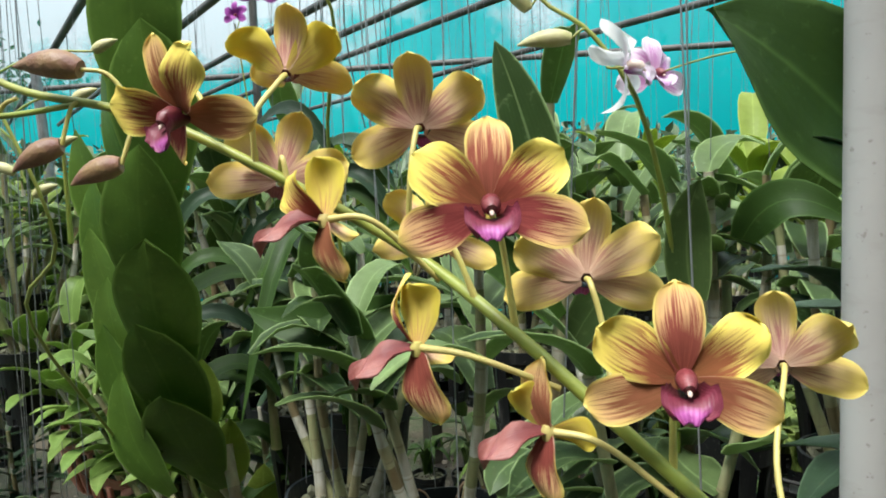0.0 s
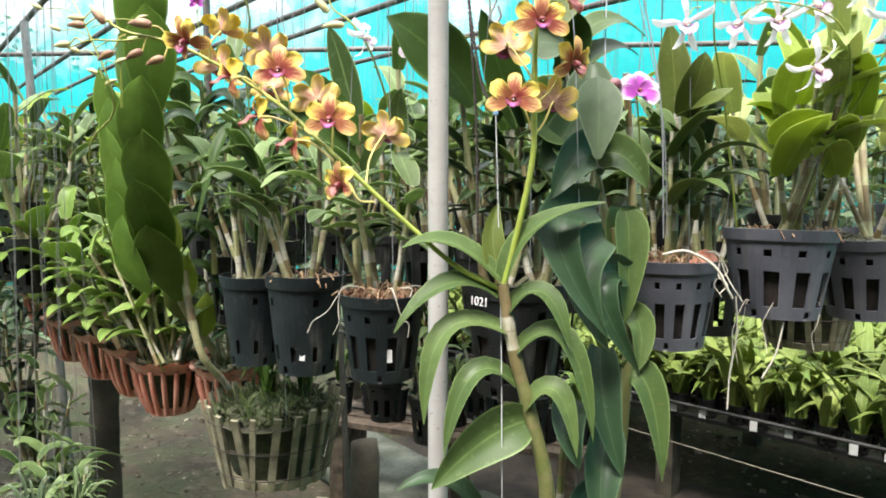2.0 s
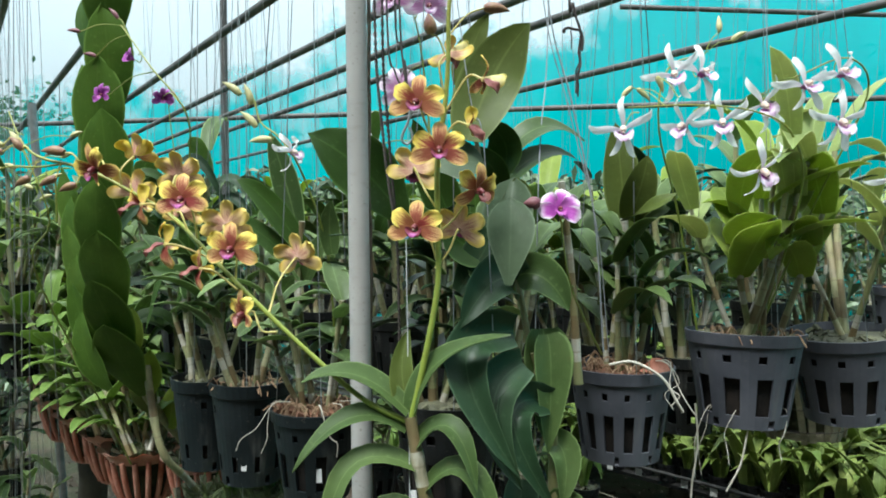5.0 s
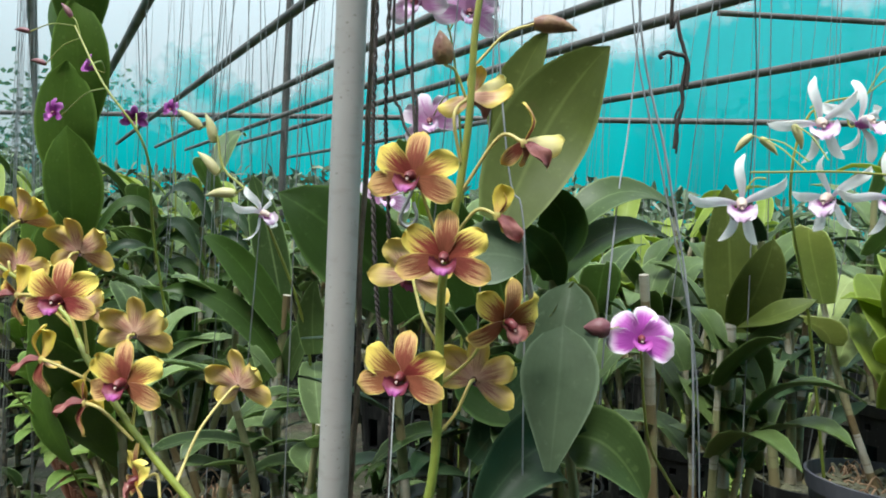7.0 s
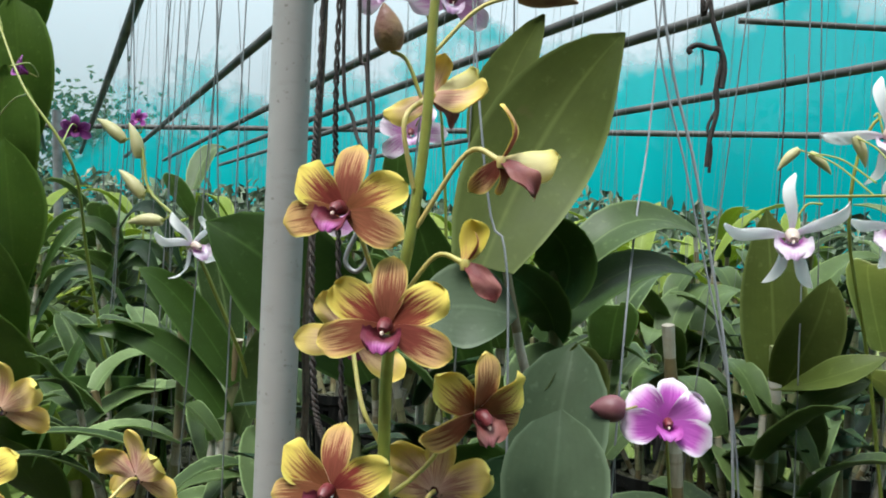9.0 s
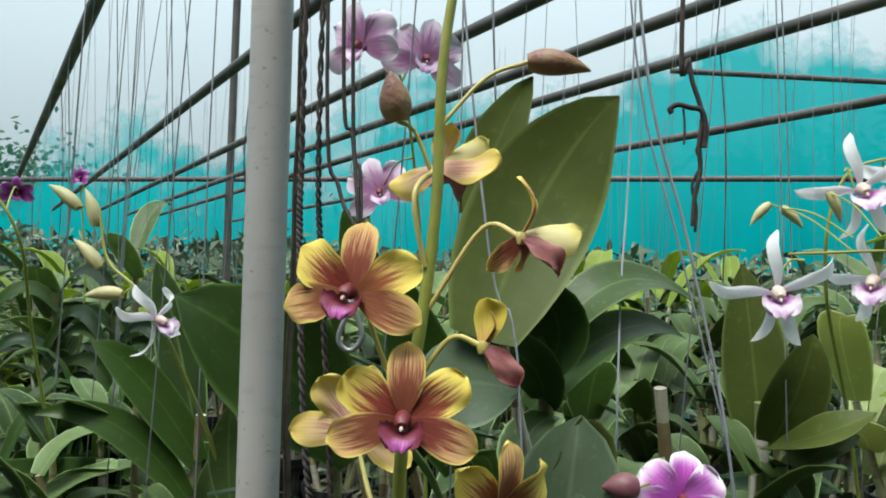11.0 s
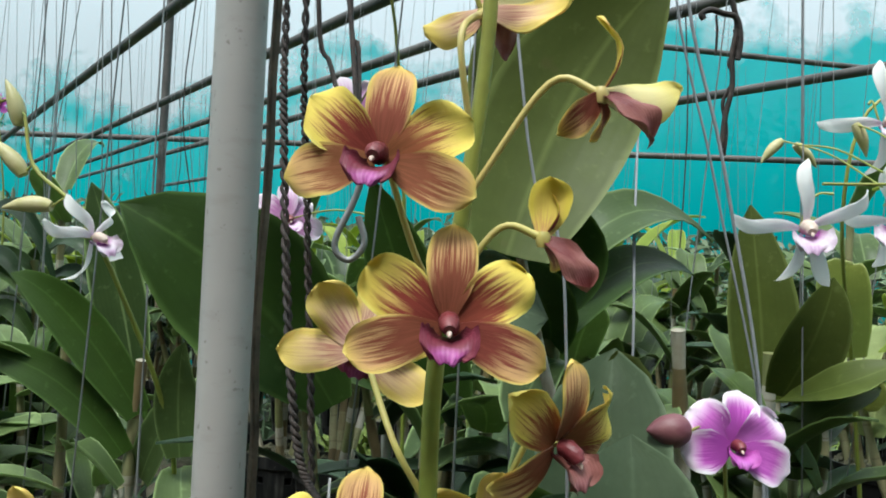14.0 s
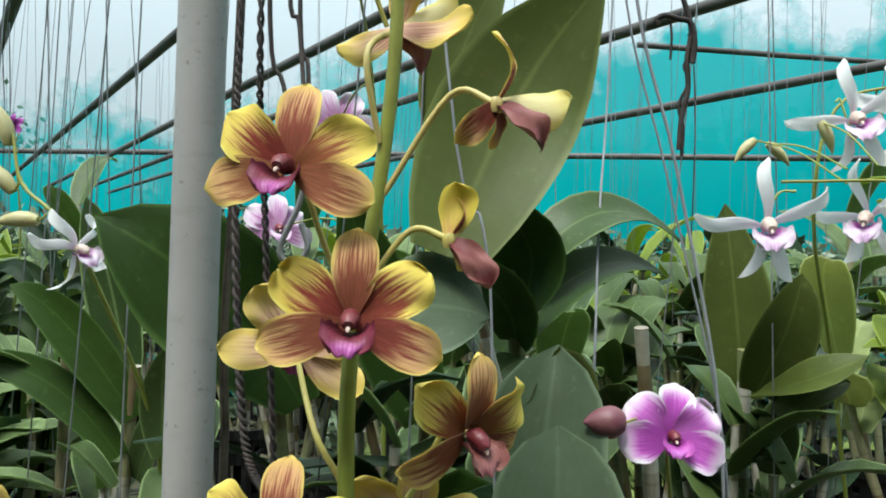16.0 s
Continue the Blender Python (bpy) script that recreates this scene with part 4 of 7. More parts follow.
def slat_basket(rim, r, h, seed, slats=30, wires=True):
    """A hanging basket of split wooden slats tied on wire hoops."""
    rnd = random.Random(seed)
    rim = Vector(rim)
    t = thing("slat_basket", rim - Vector((0, 0, h)), "hanging basket of weathered wooden slats with mossy filling", "basket", "slatted baskets")
    for k in range(slats):
        a = 6.28318 * (k + rnd.uniform(-.2, .2)) / slats
        m = Matrix.Rotation(a, 4, "Z") @ Matrix.Translation((r * 0.86, 0, h * 0.5)) @ Matrix.Rotation(0.24 + rnd.uniform(-.06, .06), 4, "Y") @ Matrix.Rotation(rnd.uniform(-.12, .12), 4, "X")
        s = Soup()
        s.box((0, 0, 0), (0.006, 0.0125 * rnd.uniform(.75, 1.2), h * rnd.uniform(0.95, 1.16)), m)
        part("slat", s.mesh("slat", M_SLAT, smooth=False), t)
    for z, q in ((0.16, 0.78), (0.52, 0.865), (0.86, 0.955)):
        s = Soup()
        for dq in (-0.004, 0.005):
            s.tube([((r * q + dq) * math.cos(a), (r * q + dq) * math.sin(a), h * z) for a in (6.28318 * k / 28 for k in range(29))], 0.0009, 5)
        part("hoop", s.mesh("hoop", M_RUST), t, "dark wire hoop")
    f = part("filling", chips_mesh(r * 0.88, 110, rnd, M_MOSS_DARK, 0.014, 0.03), t, "dark mossy filling")
    f.location = (0, 0, h * 0.8)
    tagged(f, kind="stuff")
    base = Soup()
    base.tube([(0, 0, 0.0), (0, 0, h * 0.10)], [r * 0.72, r * 0.74], 18)
    part("base", base.mesh("base", M_SLAT, smooth=False), t)
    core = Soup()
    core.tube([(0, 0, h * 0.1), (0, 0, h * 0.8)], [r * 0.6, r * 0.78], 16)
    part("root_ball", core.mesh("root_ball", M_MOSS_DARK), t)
    if wires:
        for k in range(3):
            a = 2.1 * k + 0.9
            part("wire", wire_mesh((r * .97 * math.cos(a), r * .97 * math.sin(a), h * 0.95), (0.01, 0, 2.02 - rim.z + h)), t, "thin steel hanging wire")
    return t


slat_basket((-0.108, 0.86, 0.838), 0.138, 0.152, 3, slats=23)
slat_basket((1.094, 1.18, 1.03), 0.117, 0.14, 4, slats=22)
TERRA = [(-0.250, 1.050, 0.862), (-0.535, 1.250, 0.864), (-0.410, 1.110, 0.862), (-0.685, 1.400, 0.866), (-0.86, 1.59, 0.866), (-1.10, 1.95, 0.86), (-1.22, 2.10, 0.86)]
for k, p in enumerate(TERRA):
    ruffled_pot(p, 0.078 if k == 0 else 0.088, 0.13, k)



def moss_tufts(rim, r, count, seed, high=0.03):
    """Short dark blades of moss and seedling grass growing on a pot's filling."""
    rnd = random.Random(seed)
    v, f, uv = [], [], []
    for k in range(count):
        a, q = rnd.uniform(0, 6.28), r * math.sqrt(rnd.random())
        p = Vector((q * math.cos(a), q * math.sin(a), -0.012 + 0.018 * (1 - (q / r) ** 2)))
        d = Vector((rnd.gauss(0, .5), rnd.gauss(0, .5), 1)).normalized() * high * rnd.uniform(.5, 1.6)
        sd = d.cross(Vector((rnd.gauss(0, 1), rnd.gauss(0, 1), .2))).normalized() * rnd.uniform(.0008, .0022)
        o = len(v)
        v += [p - sd, p + sd, p + d * .6 + sd * .7, p + d + Vector((d.x, d.y, -.2 * d.length)) * .4, p + d * .6 - sd * .7]
        uv += [(0, 0), (1, 0), (1, .6), (.5, 1), (0, .6)]
        f.append((o, o + 1, o + 2, o + 3, o + 4))
    thing("moss_tufts", rim, "short dark green moss and grass on pot filling", "moss", data=mesh_of("moss_tufts", v, f, uv, (M_MOSS_BLADE,), smooth=False), kind="stuff")


moss_tufts((-0.108, 0.86, 0.822), 0.118, 900, 1, 0.034)
for k, p in enumerate(TERRA[:5]):
    moss_tufts((p[0], p[1], p[2]), 0.078, 240, 10 + k, 0.016)
moss_tufts((0.337, 0.235, 0.772), 0.088, 420, 20, 0.012)

# the front pots
hanging_pot((-0.091, 0.66, 1.113), 0.056, 0.15, M_POT_TEAL, "tall dark slate plastic pot with small holes", "moss", solid=False, slots=9, seed=1, short=True)
hanging_pot((0.013, 0.57, 1.127), 0.061, 0.155, M_POT_TEAL, "slate plastic pot with white foam in its slots", "moss", slots=9, foam=7, seed=2, turn=12, short=True)
hanging_pot((0.148, 0.425, 1.120), 0.059, 0.118, M_POT_TEAL, "dark slate plastic pot filled with brown bark", "bark", slots=11, foam=1, seed=3, turn=20)
pot_1021 = hanging_pot((0.330, 0.372, 1.146), 0.070, 0.148, M_POT, "black plastic pot with white numbers painted on it", "moss", slots=9, foam=3, seed=4, turn=8)
hanging_pot((0.572, 0.53, 1.160), 0.074, 0.132, M_POT_GREY, "charcoal slotted plastic pot with a clay shard on top", "bark", slots=14, seed=6, turn=7)
hanging_pot((0.771, 0.605, 1.200), 0.086, 0.140, M_POT_GREY, "grey slotted plastic pot with wide slots", "moss", slots=10, seed=7, turn=14, tilt=(-2, 2))
hanging_pot((0.966, 0.69, 1.190), 0.085, 0.140, M_POT_GREY, "grey slotted plastic pot hanging beside a like one", "moss", slots=12, seed=8, tilt=(3, -5))
hanging_pot((1.300, 1.15, 1.226), 0.066, 0.142, M_POT_GREY, "small grey slotted pot with a clay piece on top", "bark", slots=10, seed=9)
roots((0.148, 0.425, 1.118), 0.059, 0.118, 5, 5, long=0.05)
roots((0.572, 0.53, 1.160), 0.074, 0.13, 3, 6, long=0.05)
roots((0.771, 0.605, 1.075), 0.062, 0.13, 4, 7, long=0.08)


def dry_roots(rim, r, seed, count=46):
    """A tangle of dry straw-coloured roots on the filling of a pot."""
    rnd = random.Random(seed)
    s = Soup()
    for k in range(count):
        a, q = rnd.uniform(0, 6.28), r * 0.85 * math.sqrt(rnd.random())
        p = Vector((q * math.cos(a), q * math.sin(a), -0.004))
        b, ln = rnd.uniform(0, 6.28), rnd.uniform(.012, .034)
        d = Vector((math.cos(b), math.sin(b), 0)) * ln
        s.tube(curve([p, p + d * .5 + Vector((0, 0, rnd.uniform(.006, .022))), p + d + Vector((0, 0, rnd.uniform(-.004, .012)))], 3), rnd.uniform(.0007, .0014), 5)
    ob = thing("dry_roots", rim, "tangle of dry straw-coloured roots on potting bark", "roots", data=s.mesh("dry_roots", M_STRAW), kind="stuff")


dry_roots((0.148, 0.425, 1.116), 0.059, 1, 80)
dry_roots((0.572, 0.53, 1.156), 0.074, 2, 70)
dry_roots((0.771, 0.605, 1.190), 0.086, 3)
dry_roots((0.013, 0.57, 1.118), 0.061, 4)


def clay_piece(at, size, seed):
    rnd = random.Random(seed)
    s = Soup()
    rows, uvr = [], []
    for i in range(5):
        q = 1 - i / 4
        rows.append([Vector((size * (.25 + .75 * q) * math.cos(a) * rnd.uniform(.9, 1.1), size * .6 * (.25 + .75 * q) * math.sin(a), size * .75 * (1 - q))) for a in (6.28 * k / 9 for k in range(9))])
        uvr.append([(0, 0)] * 9)
    s.grid(rows, uvr, wrap=True)
    s.fan(rows[-1], Vector((0, 0, size * .8)))
    thing("clay_shard", at, "rough reddish clay shard lying on the potting bark", "clay shard", data=s.mesh("clay_shard", M_TERRA))


clay_piece((0.615, 0.495, 1.158), 0.024, 1)
clay_piece((1.295, 1.115, 1.226), 0.04, 2)


def curve_thing(name, pts, r, mat, label, category, n=6, sides=7):
    pts = curve(pts, n)
    o = pts[0]
    s = Soup()
    s.tube([p - o for p in pts], r, sides)
    return thing(name, o, label, category, data=s.mesh(name, mat))


curve_thing("white_root", [(0.545, 0.465, 1.172), (0.575, 0.452, 1.178), (0.612, 0.445, 1.158), (0.632, 0.445, 1.125), (0.640, 0.448, 1.112)], 0.0019, M_ROOT, "thick white aerial root arching over a pot rim", "root")


def number_label(parent, text, at, size, turn):
    cu = bpy.data.curves.new("number_label", "FONT")
    cu.body, cu.size, cu.align_x, cu.extrude = text, size, "CENTER", 0.0004
    tmp = new("tmp", cu)
    bpy.context.view_layer.update()
    me = bpy.data.meshes.new_from_object(tmp.evaluated_get(bpy.context.evaluated_depsgraph_get()))
    bpy.data.objects.remove(tmp)
    me.materials.clear()
    me.materials.append(M_INK)
    ob = part("number_label", me, parent, "white hand-painted numbers 1021")
    ob.matrix_basis = Matrix.Rotation(radians(-8), 4, "Z") @ Matrix.Translation(at) @ Matrix.Rotation(radians(turn), 4, "Z") @ Matrix.Rotation(radians(90), 4, "X")
    return ob


number_label(pot_1021, "1021", (-0.0525, -0.0515, 0.122), 0.016, -46)

# plants standing in the front pots, and the rows behind
PLANTS = [row_plant(100 + k, canes=c, height=h, leaf_len=l, leaf_w=w, mat=m, bare=b, upright=u) for k, (c, h, l, w, m, b, u) in enumerate([
    (6, 0.25, 0.11, 0.036, M_LEAF_BG, 0.58, 0.35), (5, 0.28, 0.12, 0.042, M_LEAF_BG, 0.58, 0.5), (6, 0.22, 0.10, 0.034, M_LEAF_BG, 0.55, 0.25),
    (5, 0.23, 0.13, 0.046, M_LEAF, 0.45, 0.6), (6, 0.27, 0.12, 0.028, M_LEAF_BLUE, 0.4, 0.2), (4, 0.26, 0.165, 0.058, M_LEAF_LIME, 0.5, 0.6), (4, 0.27, 0.14, 0.040, M_LEAF_PALE, 0.66, 0.6)])]
used = [False] * len(PLANTS)


def put_plant(k, p, turn, scale=1.0):
    m = pose(*p, 0, 0, turn) @ Matrix.Scale(scale, 4)
    if not used[k]:
        used[k] = True
        PLANTS[k].matrix_basis = m
        return PLANTS[k]
    ob = copy_thing(PLANTS[k], pose(*p, 0, 0, turn))
    ob.scale = (scale, scale, scale)
    return ob


for k, p, a, sc in [(0, (-0.091, 0.66, 1.11), 40, 0.9), (1, (0.013, 0.57, 1.12), 10, 0.85), (2, (0.148, 0.44, 1.115), 80, 0.85), (4, (0.31, 0.385, 1.14), 200, 0.85),
                    (3, (0.572, 0.54, 1.155), 300, 0.8), (6, (0.765, 0.61, 1.195), 120, 0.95), (5, (0.80, 0.62, 1.195), 20, 0.9), (6, (0.966, 0.69, 1.185), 250, 1.05), (6, (1.300, 1.15, 1.22), 140, 0.9),
                    (0, (0.36, 0.39, 1.14), 310, 0.9), (4, (-0.250, 1.050, 0.875), 15, 0.9), (0, (-0.41, 1.11, 0.878), 75, 1.2), (2, (-0.535, 1.25, 0.88), 220, 1.3), (1, (-0.685, 1.40, 0.88), 120, 1.2), (3, (-0.86, 1.59, 0.88), 10, 1.3), (1, (-1.10, 1.95, 0.87), 60, 1.4), (5, (-1.10, 1.96, 0.87), 160, 1.4), (0, (-1.22, 2.10, 0.87), 60, 1.5)]:
    put_plant(k, p, a, sc)

# broad-leaved plants leaning out of the terracotta bowls
LEAFY = row_plant(130, canes=5, height=0.33, leaf_len=0.11, leaf_w=0.042, mat=M_LEAF_MID, bare=0.25, upright=0.5, label="broad-leaved light green orchid in a terracotta pot", group="terracotta orchids", lean=0.25)
LEAFY.matrix_basis = pose(-0.44, 1.12, 0.870, 0, -14, 15)
for p, turn, q in [((-0.53, 1.20, 0.875), -20, 1.05), ((-0.56, 1.24, 0.875), 30, 0.95), ((-0.38, 1.04, 0.875), -25, 0.9), ((-0.66, 1.36, 0.875), 10, 1.1), ((-0.68, 1.40, 0.875), -30, 1.2), ((-0.86, 1.59, 0.875), 40, 1.3), ((-0.90, 1.62, 0.875), -50, 1.2), ((-0.50, 1.22, 0.875), 100, 1.1), ((-0.40, 1.10, 0.875), 160, 0.9), ((-1.10, 1.95, 0.87), 20, 1.4), ((-0.74, 1.46, 0.875), 70, 1.25)]:
    ob = copy_thing(LEAFY, pose(*p, 0, -14, turn))
    ob.scale = (q, q, q)

POT_FAR = hanging_pot(at_row(0.40, 0.86, 1.12), 0.06, 0.14, M_POT, "black plastic hanging pot in the rows behind", "moss", slots=8, seed=20, group="row pots")
grid_r = random.Random(31)
for j, (off, s0) in enumerate([(0.40, 0.86), (0.76, 0.30), (1.09, 0.22), (1.36, 0.22), (1.59, 0.3), (2.3, 0.5), (0.12, 1.75), (-0.3, 2.6), (2.3, -0.02)]):
    s = s0
    i = 0
    while s < (4.0 if j < 8 else s0 + 0.46):
        z = 1.14 + grid_r.uniform(-.05, .07)
        p = at_row(off, s + grid_r.uniform(-.04, .04), z)
        if not (j == 0 and i == 0):
            copy_thing(POT_FAR, pose(p.x, p.y, p.z - 0.14, 0, 0, grid_r.uniform(0, 360)))
        else:
            p = at_row(0.40, 0.86, 1.12)
        put_plant(grid_r.randrange(6), (p.x, p.y, p.z - 0.005), grid_r.uniform(0, 360), grid_r.uniform(.85, 1.2))
        s += 0.165 + 0.022 * i
        i += 1

# low pots under the rows
POT_LOW = hanging_pot(at_row(1.36, 1.25, 0.64), 0.06, 0.14, M_POT, "black plastic pot hanging low under the rows", "moss", slots=8, seed=21, group="row pots")
put_plant(3, tuple(at_row(1.36, 1.25, 0.635)), 30, 0.9)
for k, (off, s) in enumerate([(1.09, 1.15), (1.09, 1.4), (1.36, 1.0), (0.76, 1.5), (1.36, 1.55), (0.76, 1.8)]):
    p = at_row(off, s, 0.64)
    copy_thing(POT_LOW, pose(p.x, p.y, p.z - 0.14, 0, 0, 50 * k))
    put_plant(2 + k % 3, (p.x, p.y, p.z - 0.005), 77 * k, 0.9)


def far_foliage():
    """The plants of the farthest rows, too far off to tell apart: leaves upon leaves before the net."""
    rnd = random.Random(12)
    v, f, uv = [], [], []
    for k in range(26000):
        x, y = rnd.uniform(-6.5, 7.5), rnd.uniform(4.6, 7.1)
        top = 1.55 + 0.10 * (y - 4.6) + 0.22 * noise.noise(Vector((x * 0.9, y * 0.7, 0))) + 0.12 * noise.noise(Vector((x * 3.1, y, 4)))
        c = Vector((x, y, top * (1 - rnd.random() ** (1.6 if k < 15000 else 0.8) * 0.97)))
        ln, w = rnd.uniform(.10, .24), rnd.uniform(.012, .030)
        ax = Vector((rnd.gauss(0, .6), rnd.gauss(0, .6), rnd.gauss(.45, .5))).normalized()
        sd = ax.cross(Vector((rnd.gauss(0, .4), -1, rnd.gauss(.3, .4)))).normalized() * w
        dr = Vector((0, 0, -0.25 * ln))
        o = len(v)
        v += [c, c + ax * ln * .5 + sd, c + ax * ln + dr, c + ax * ln * .5 - sd]
        uv += [(.5, 0), (1, .5), (.5, 1), (0, .5)]
        f.append((o, o + 1, o + 2, o + 3))
    ob = new("far_foliage", mesh_of("far_foliage", v, f, uv, (M_FAR,), smooth=False))
    tagged(ob, "dense grey-green foliage of the farthest orchid rows", "foliage", kind="stuff")


far_foliage()


def litter():
    """Pebbles, clods and fallen leaves on the soil."""
    rnd = random.Random(8)
    s = Soup()
    for k in range(2600):
        x, y = rnd.uniform(-2.2, 2.6), rnd.uniform(0.6, 4.2)
        q = rnd.uniform(.004, .013) if k % 9 else rnd.uniform(.012, .034)
        m = Matrix.Translation((x, y, 0.004 + 0.035 * noise.noise(Vector((x * 1.3, y * 1.3, 0))) + 0.014 * noise.noise(Vector((x * 7, y * 7, 3))))) @ Euler((rnd.uniform(-.4, .4), rnd.uniform(-.4, .4), rnd.uniform(0, 6))).to_matrix().to_4x4()
        s.box((0, 0, 0), (q * rnd.uniform(.8, 2), q * rnd.uniform(.6, 1.2), q * rnd.uniform(.3, .8)), m)
    tagged(new("soil_litter", s.mesh("soil_litter", M_LITTER, smooth=False)), "scattered pebbles, clods and bark bits on the soil", "litter", kind="stuff")


litter()

# ---- the flowering orchid in the clay pot ----
FRONT, UPF, RIGHT = Vector((0, -1, 0.25)), Vector((0, -0.55, 1)), Vector((0.35, -1, 0.3))


def round_pot(rim, r, h, label, mat):
    """A thick clay pot with a rolled rim."""
    t = thing("clay_pot", Vector(rim) - Vector((0, 0, h)), label, "plant pot")
    s = Soup()
    prof = [(0.0, 0.0), (0.68, 0.0), (0.72, 0.05), (0.90, 0.80), (0.97, 0.82), (1.02, 0.86), (1.02, 0.97), (0.99, 1.0), (0.93, 1.0), (0.90, 0.96), (0.86, 0.85)]
    rows = [[Vector((r * q * math.cos(a), r * q * math.sin(a), h * z)) for a in (6.28318 * k / 48 for k in range(48))] for q, z in prof]
    s.grid(rows, [[(0, 0)] * 48] * len(rows), wrap=True)
    part("body", s.mesh("body", mat), t)
    f = part("filling", chips_mesh(r * 0.88, 90, random.Random(5), M_MOSS_DARK, 0.010, 0.016), t, "grey mossy bark filling")
    f.location = (0, 0, h * 0.88)
    tagged(f, kind="stuff")
    return t


round_pot((0.337, 0.235, 0.778), 0.108, 0.17, "large pinkish clay pot with a mossy rim", M_TERRA_OLD)


def block(name, c, size, label, category, mat, turn=0.0, kind="structure", cut=0.006):
    """A cast block with softened edges."""
    bm = bmesh.new()
    bmesh.ops.create_cube(bm, size=1.0)
    bmesh.ops.scale(bm, vec=size, verts=bm.verts)
    bmesh.ops.bevel(bm, geom=bm.edges[:], offset=cut, segments=2, affect="EDGES")
    me = bpy.data.meshes.new(name)
    bm.to_mesh(me)
    bm.free()
    me.materials.append(mat)
    ob = new(name, me)
    ob.matrix_basis = pose(*c, 0, 0, turn)
    return tagged(ob, label, category, kind=kind)


def rough_block(name, c, size, label, category, mat, turn=0.0, seed=0, rough=0.012, step=0.05):
    """A weathered cast or hewn block: broken edges and uneven faces."""
    s = Soup()
    sx, sy, sz = (q / 2 for q in size)
    nx, ny, nz = (max(3, round(q / step)) for q in size)

    def irregular(x, y, z):
        e = sum(1 for q, h in ((x, sx), (y, sy), (z, sz)) if abs(abs(q) - h) < 1e-6)
        p = Vector((x, y, z))
        n = Vector((noise.noise(p * 9 + Vector((seed, 0, 0))), noise.noise(p * 9 + Vector((0, seed, 5))), noise.noise(p * 9 + Vector((3, 0, seed)))))
        w = Vector((noise.noise(p * 30 + Vector((seed, 1, 0))), noise.noise(p * 30 + Vector((7, seed, 5))), noise.noise(p * 30 + Vector((3, 9, seed)))))
        k = rough * (0.5 * (e - 1) + 0.15 * abs(noise.noise(p * 14)))
        inward = Vector((-math.copysign(k, x) if abs(abs(x) - sx) < 1e-6 else 0, -math.copysign(k, y) if abs(abs(y) - sy) < 1e-6 else 0, -math.copysign(k, z) if abs(abs(z) - sz) < 1e-6 else 0))
        return p + n * rough + w * rough * 0.35 + inward

    for ax in range(3):
        for sg in (-1, 1):
            na, nb = ((ny, nz), (nx, nz), (nx, ny))[ax]
            rows = []
            for i in range(na + 1):
                row = []
                for j in range(nb + 1):
                    a, b = -1 + 2 * i / na, -1 + 2 * j / nb
                    row.append(irregular(*((sg * sx, a * sy, b * sz), (a * sx, sg * sy, b * sz), (a * sx, b * sy, sg * sz))[ax]))
                rows.append(row)
            s.grid(rows, [[(0, 0)] * (nb + 1)] * (na + 1), flip=(sg < 0) != (ax == 1))
    me = s.mesh(name, mat)
    bm = bmesh.new()
    bm.from_mesh(me)
    bmesh.ops.remove_doubles(bm, verts=bm.verts, dist=0.00001)
    bm.to_mesh(me)
    bm.free()
    ob = new(name, me)
    ob.matrix_basis = pose(*c, 0, 0, turn)
    return tagged(ob, label, category, kind="structure")


block("pot_stand", (0.337, 0.235, 0.304), (0.16, 0.16, 0.608), "plain concrete block under a clay pot", "stand", M_CONCRETE_DARK, 35)

hero = thing("flowering_orchid", (0.345, 0.23, 0.79), "tall dendrobium orchid with two sprays of yellow and maroon flowers", "orchid plant")
stem_part(hero, "cane", [(0.355, 0.222, 0.77), (0.352, 0.21, 0.86), (0.35, 0.2, 0.939), (0.331, 0.2, 1.02), (0.311, 0.2, 1.093), (0.298, 0.2, 1.165)], 0.0105, 0.006, M_CANE_GREEN, nodes=8, sides=12)
stem_part(hero, "cane", [(0.405, 0.24, 0.77), (0.422, 0.242, 0.83), (0.440, 0.25, 0.955), (0.452, 0.268, 1.107), (0.43, 0.264, 1.222)], 0.010, 0.005, M_CANE_GREEN, nodes=9, sides=12)
stem_part(hero, "cane", [(0.315, 0.24, 0.77), (0.300, 0.235, 0.82), (0.284, 0.225, 0.89)], 0.006, 0.004, M_CANE_GREEN, nodes=4, sides=10)
stem_part(hero, "cane", [(0.375, 0.25, 0.77), (0.372, 0.25, 0.87), (0.376, 0.25, 0.97)], 0.006, 0.004, M_CANE_GREEN, nodes=4, sides=10)
leaf_part(hero, (0.297, 0.2, 1.169), (0.242, 0.195, 1.209), (0.191, 0.17, 1.205), 0.029, UPF, M_LEAF, fold=0.38)
leaf_part(hero, (0.294, 0.2, 1.151), (0.236, 0.19, 1.165), (0.183, 0.165, 1.116), 0.027, UPF, M_LEAF, fold=0.38)
leaf_part(hero, (0.304, 0.2, 1.112), (0.236, 0.185, 1.114), (0.215, 0.165, 1.018), 0.029, UPF, M_LEAF, fold=0.38)
leaf_part(hero, (0.314, 0.2, 1.054), (0.266, 0.185, 1.067), (0.236, 0.17, 0.983), 0.029, UPF, M_LEAF, fold=0.38)
leaf_part(hero, (0.325, 0.2, 1.012), (0.276, 0.185, 0.992), (0.223, 0.175, 0.944), 0.054, FRONT, M_LEAF, fold=0.55, blunt=0.66)
leaf_part(hero, (0.284, 0.22, 0.879), (0.242, 0.2, 0.943), (0.183, 0.19, 0.935), 0.027, UPF, M_LEAF_BLUE, fold=0.38)
